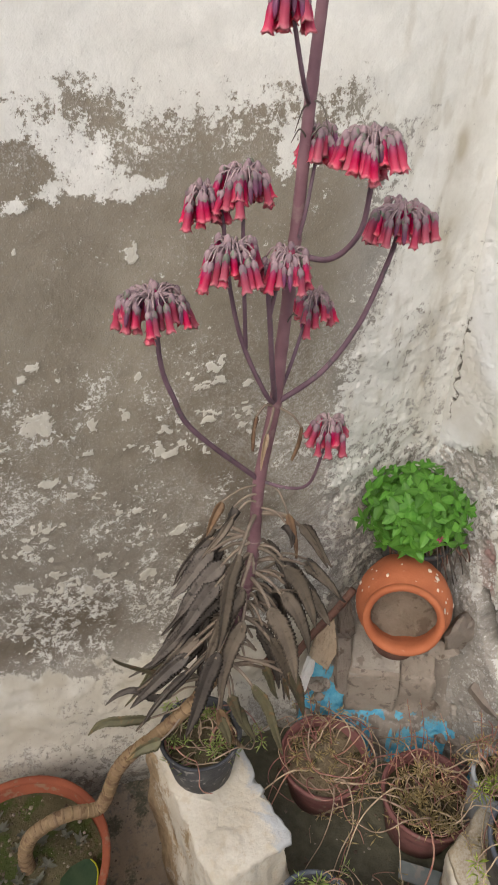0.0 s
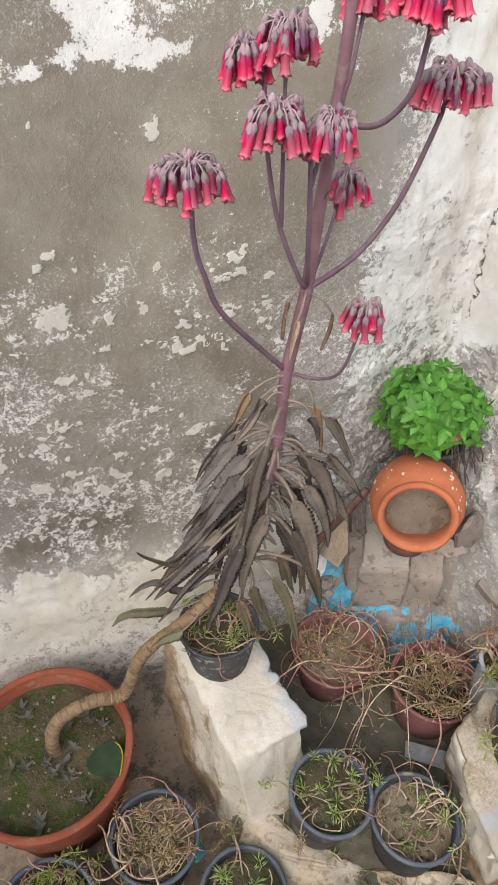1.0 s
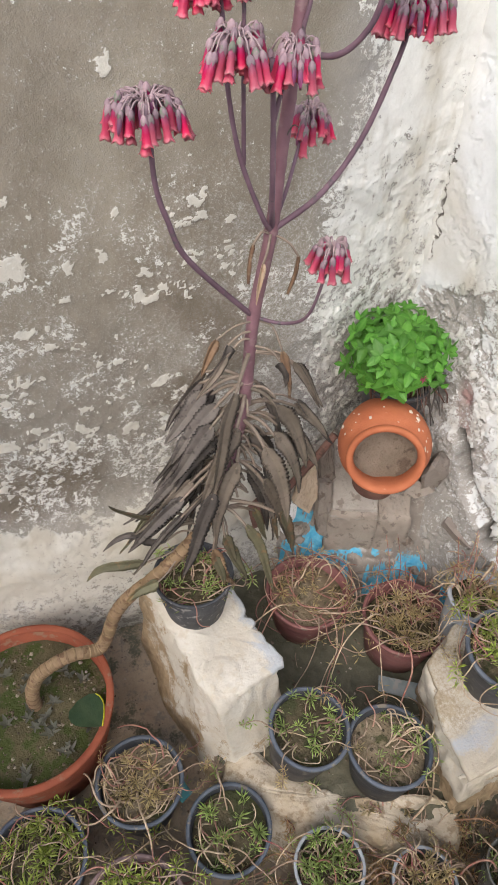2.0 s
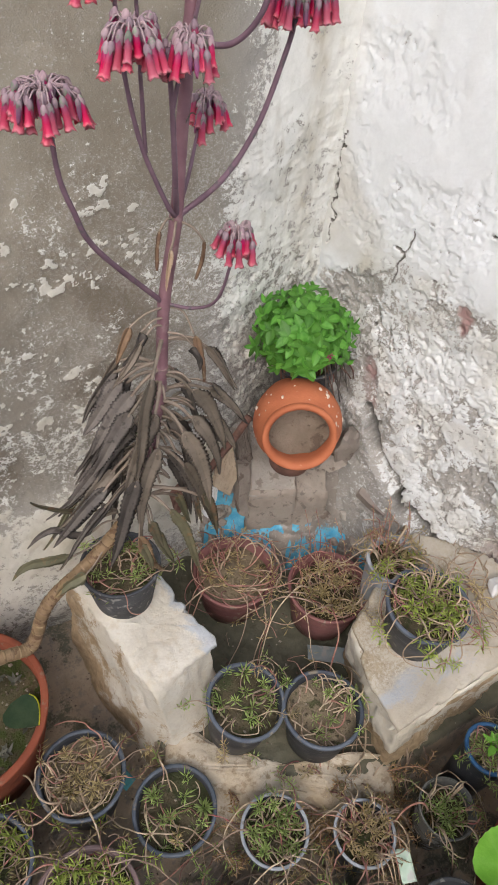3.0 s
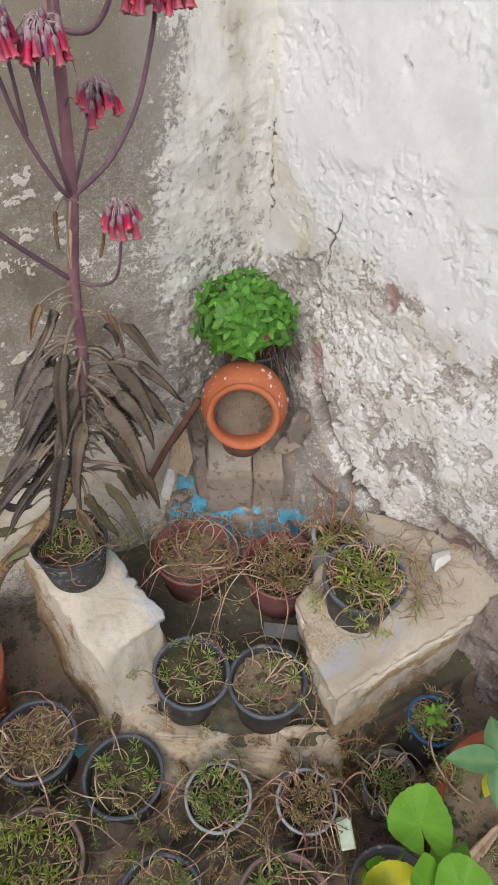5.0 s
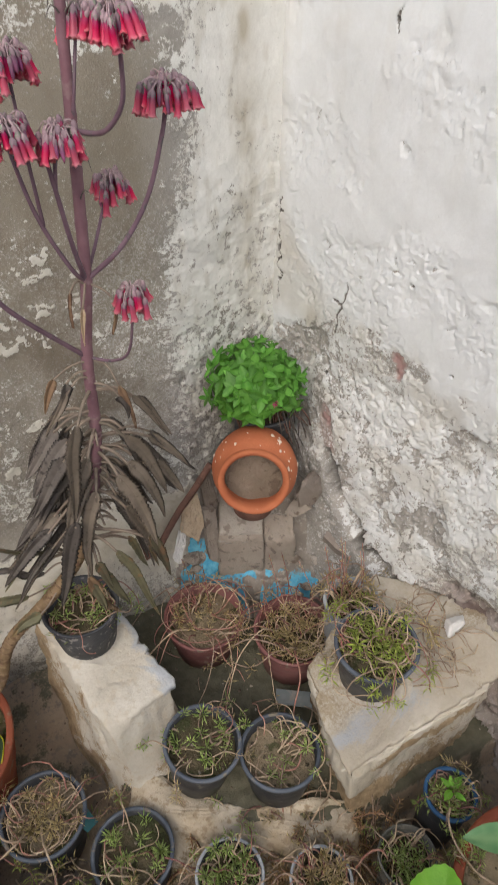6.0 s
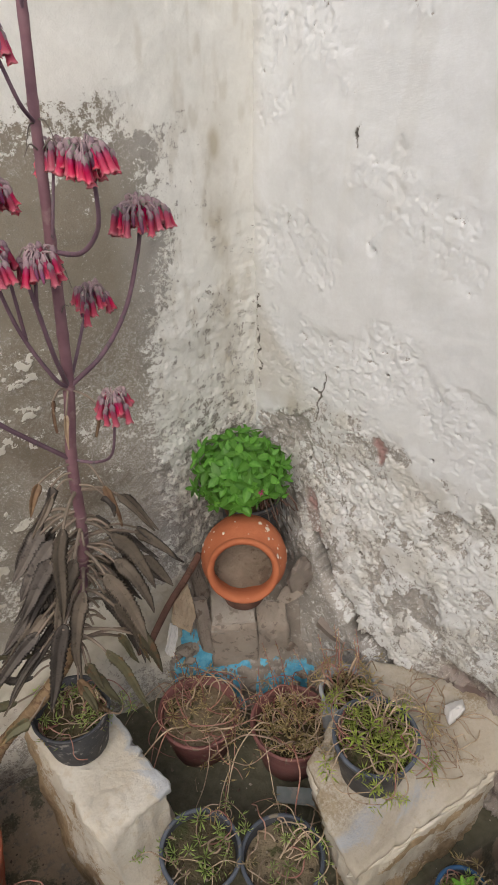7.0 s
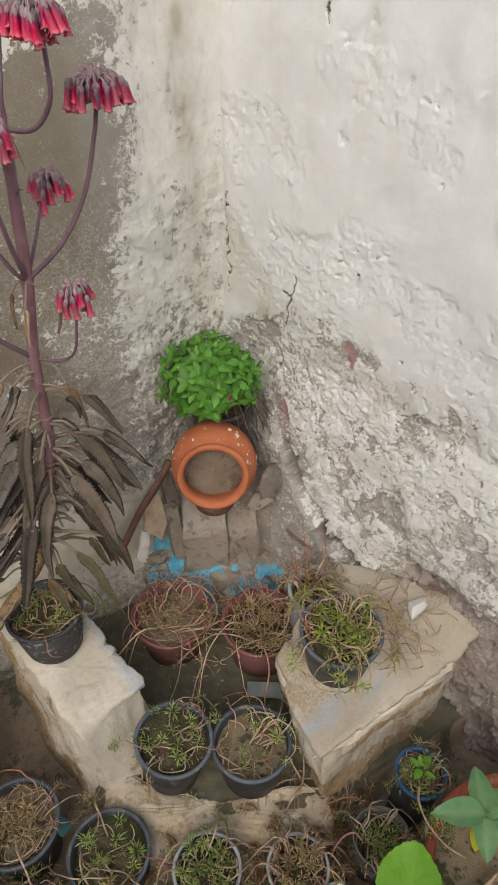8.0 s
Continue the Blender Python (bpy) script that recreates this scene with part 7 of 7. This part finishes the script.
def round_leaved():
    o = Vector((0.409, -0.088, 0.125))
    plant = thing("round_leaved_plant", "plant with large round bright green leaves, one turned yellow", "plant", o)
    rng = random.Random(3)
    for k, (x, y, z, r, mat, turn, lean) in enumerate(((0.432, -0.056, 0.402, 0.050, ROUND_LEAF, 246, (-14, 6)), (0.352, -0.105, 0.375, 0.041, YELLOW_LEAF, 250, (6, -6)), (0.393, -0.123, 0.405, 0.037, ROUND_LEAF, -20, (0, 34)),
                                                       (0.436, -0.150, 0.400, 0.043, ROUND_LEAF, 240, (-6, -12)), (0.302, -0.115, 0.405, 0.033, ROUND_LEAF, 190, (4, 6)), (0.352, -0.074, 0.330, 0.026, ROUND_LEAF, 130, (6, 6)),
                                                       (0.468, -0.105, 0.335, 0.034, ROUND_LEAF, 30, (6, 0)), (0.395, -0.17, 0.335, 0.028, ROUND_LEAF, 300, (4, 8)))):
        bm = bmesh.new()
        top = Vector((x, y, z))
        foot = Vector((0.409 + rng.uniform(-0.02, 0.02), -0.088 + rng.uniform(-0.02, 0.02), 0.12))
        tube(bm, smooth_path([foot - o, foot.lerp(top, 0.55) - o + Vector((rng.uniform(-0.015, 0.015), rng.uniform(-0.01, 0.01), 0.03)), top - o], 6), 0.0023, 7)
        stem = part("leaf_stalk", bm, ROUND_LEAF, plant)
        bm = round_leaf(r, k * 1.3)
        bm.transform(Matrix.Translation(top - o) @ pose(0, 0, 0, lean[0] + 14, lean[1], 0) @ pose(0, 0, 0, 0, 0, turn))
        part("leaf", bm, mat, stem, "yellowing round leaf" if mat is YELLOW_LEAF else "")


def thick_leaved():
    o = Vector((0.604, -0.052, 0.255))
    plant = thing("thick_leaved_plant", "young plant with thick grey-green leaves in the terracotta pot", "plant", o)
    head = Vector((0.580, -0.042, 0.445))
    bm = bmesh.new()
    tube(bm, smooth_path([(0, 0, -0.01), (-0.012, 0.0, 0.08), head - o], 6), 0.0042, 8)
    part("stalk", bm, THICK_LEAF, plant)
    for k, (turn, lift, ln, w, mat) in enumerate(((150, 4, 0.082, 0.048, THICK_LEAF), (60, 12, 0.070, 0.044, THICK_LEAF), (235, -8, 0.062, 0.040, THICK_LEAF), (-45, 0, 0.074, 0.046, THICK_LEAF), (5, 10, 0.070, 0.042, THICK_LEAF), (105, -25, 0.052, 0.032, YELLOW_LEAF), (228, -42, 0.050, 0.027, YELLOW_LEAF))):
        bm = leaf_blade(ln, w, 0.25, 0.18)
        bm.transform(Matrix.Translation(head - o + Vector((0, 0, -0.006 * k))) @ pose(0, 0, 0, 0, 0, turn) @ pose(0, 0, 0, 0, -lift, 0))
        part("leaf", bm, mat, plant, "leaf turned yellow and brown" if mat is YELLOW_LEAF else "")
    bm = bmesh.new()
    needle_tuft(bm, head - o + Vector((0, 0, 0.008)), Vector((0, 0, 1)), random.Random(2), 7, 0.014)
    part("shoot_tip", bm, LIME_NEEDLE, plant)


round_leaved()
thick_leaved()


# ---- small things ----
def slip(place, size, turn, tilt, material, name, label, category):
    bm = bmesh.new()
    bmesh.ops.create_grid(bm, x_segments=6, y_segments=10, size=0.5)
    top = [v for v in bm.verts]
    for v in top:
        v.co = Vector((v.co.x * size[0], v.co.y * size[1], 0.003 * math.sin(v.co.y * 5)))
    ext = bmesh.ops.extrude_face_region(bm, geom=bm.faces[:])
    for v in ext["geom"]:
        if isinstance(v, bmesh.types.BMVert):
            v.co.z += size[2]
    ob = single(name, bm, material, label, category, place)
    ob.rotation_euler = (radians(tilt[0]), radians(tilt[1]), radians(turn))
    return ob


slip((0.393, 0.022, 0.125), (0.027, 0.054, 0.0006), -18, (4, -6), TAG, "plant_label", "pale green paper label caught on the stems", "label")
slip((0.211, -0.034, 0.150), (0.026, 0.032, 0.0006), -20, (8, 5), TAG, "paper_scrap", "pale green paper scrap among the shoots", "paper")
slip((-0.008, 0.394, 0.12), (0.030, 0.050, 0.0012), 30, (10, 20), TEAL, "plastic_scrap", "scrap of teal plastic beside a pot", "plastic scrap")
ring = [(0.449, 0.462), (0.545, 0.404), (0.512, 0.362), (0.494, 0.392), (0.433, 0.433)]
bm = lump([(x - 0.485, y - 0.42, 0.0) for x, y in ring], [(x - 0.485, y - 0.42, 0.003) for x, y in ring], 2, 0, 0.0004, 30.0, 0.0, 90.0)
single("glass_piece", bm, GLASS, "broken piece of glass lying in the bed, sky reflection in its colour", "glass", (0.485, 0.42, 0.132), smooth=False)


def large_pot_litter():
    rng = random.Random(12)
    for k in range(14):
        a, r = rng.uniform(0, 6.283), 0.125 * math.sqrt(rng.random())
        x, y = -0.238 + r * math.cos(a), 0.588 + r * math.sin(a)
        bm = bmesh.new()
        bmesh.ops.create_icosphere(bm, subdivisions=1, radius=rng.uniform(0.0015, 0.0036))
        for v in bm.verts:
            v.co = Vector((v.co.x * 1.2, v.co.y * (1 + 0.3 * math.sin(k)), v.co.z * 0.6)) * (1 + 0.25 * noise.noise(v.co * 300 + Vector((k, 0, 0))))
        single("pebble", bm, STONE, "small pebble on the mossy earth", "pebble", (x, y, 0.2085), "pebbles in the large pot")
    for k in range(24):
        a, r = rng.uniform(0, 6.283), rng.uniform(0.03, 0.125)
        x, y = (-0.228 + rng.uniform(-0.035, 0.035), 0.585 + rng.uniform(-0.03, 0.02)) if k < 6 else (-0.238 + r * math.cos(a), 0.588 + r * math.sin(a))
        weed = thing("seedling", "tiny grey-green seedling in the large pot", "seedling", (x, y, 0.205), "seedlings in the large pot")
        for j in range(rng.randint(5, 8)):
            bm = leaf_blade(rng.uniform(0.008, 0.022), rng.uniform(0.004, 0.009), 0.2, 0.1, rows=4)
            bm.transform(pose(0, 0, 0.003, 0, 0, j * 75 + rng.uniform(0, 50)) @ pose(0, 0, 0, 0, -rng.uniform(15, 50), 0))
            part("leaf", bm, SEEDLING, weed)
    leaf = thing("fallen_leaf", "fallen dark green leaf with a yellow edge at the pot's rim", "leaf", (-0.153, 0.574, 0.222))
    bm = leaf_blade(0.084, 0.074, 0.12, 0.04)
    lie = pose(0, 0, 0, 0, 0, -63) @ pose(0, 0, 0, 0, -19, 0)
    bm.transform(lie)
    back = lie.inverted()
    edge = {}
    for v in bm.verts:
        c = back @ v.co
        key = round(c.x, 3)
        if key not in edge or c.y > edge[key].y:
            edge[key] = c
    margin = [lie @ edge[key] for key in sorted(edge) if key > 0.02 and edge[key].y > -0.001]
    part("blade", bm, FALLEN, leaf)
    bm = bmesh.new()
    tube(bm, margin, 0.0013, 6)
    part("dry_edge", bm, YELLOW_LEAF, leaf, "yellowed dry leaf edge")


large_pot_litter()


def small_weed():
    weed = thing("seedling", "bright green seedling in the blue-rimmed pot", "seedling", (0.618, 0.098, 0.212))
    for k, (turn, ln) in enumerate(((20, 0.026), (110, 0.022), (200, 0.028), (290, 0.024), (65, 0.018))):
        bm = bmesh.new()
        lift = Vector((0.006 * math.cos(radians(turn)), 0.006 * math.sin(radians(turn)), 0.034 + 0.006 * (k % 3)))
        tube(bm, smooth_path([(0, 0, 0), lift * 0.6, lift], 4), 0.0011, 5)
        stem = part("stem", bm, ROUND_LEAF, weed)
        bm = leaf_blade(ln, ln * 0.55, 0.2, 0.1)
        bm.transform(Matrix.Translation(lift) @ pose(0, 0, 0, 0, 0, turn) @ pose(0, 0, 0, 0, -20, 0))
        part("leaf", bm, ROUND_LEAF, stem)


small_weed()
bm = bmesh.new()
tube(bm, smooth_path([(0.0, 0.0, 0.0), (-0.022, -0.02, 0.012), (-0.030, -0.055, 0.006), (-0.018, -0.095, -0.012), (0.005, -0.122, -0.030)], 6), 0.0019, 7)
single("bare_stem", bm, DRY_STEM, "long bare stem hanging over the terracotta rim", "twig", (0.575, 0.066, 0.300))


def dry_leaf(path, width, label):
    o = Vector(path[0])
    ob = single("dry_leaf", blade(smooth_path([Vector(p) - o for p in path], 8), width, 0.9), TAN_LEAF, label, "leaf", o, "fallen dry leaves")
    return ob


dry_leaf([(0.511, -0.121, 0.277), (0.545, -0.114, 0.285), (0.58, -0.106, 0.281), (0.616, -0.098, 0.277)], 0.022, "folded tan dry leaf on the earth of the wide pot")
dry_leaf([(0.518, -0.195, 0.276), (0.54, -0.192, 0.284), (0.575, -0.188, 0.276)], 0.030, "curled tan dry leaf on the earth of the wide pot")
moss_rose((0.570, -0.145), 0.028, 0.29, 118, 5, 1.2, 0.9, NEEDLE, label="small tuft of moss rose in the wide terracotta pot", curl=0.8, length=0.018)
moss_rose((0.565, -0.005), 0.026, 0.29, 119, 6, 1.2, 0.9, NEEDLE, label="small tuft of moss rose at the terracotta rim", curl=0.8, length=0.016)
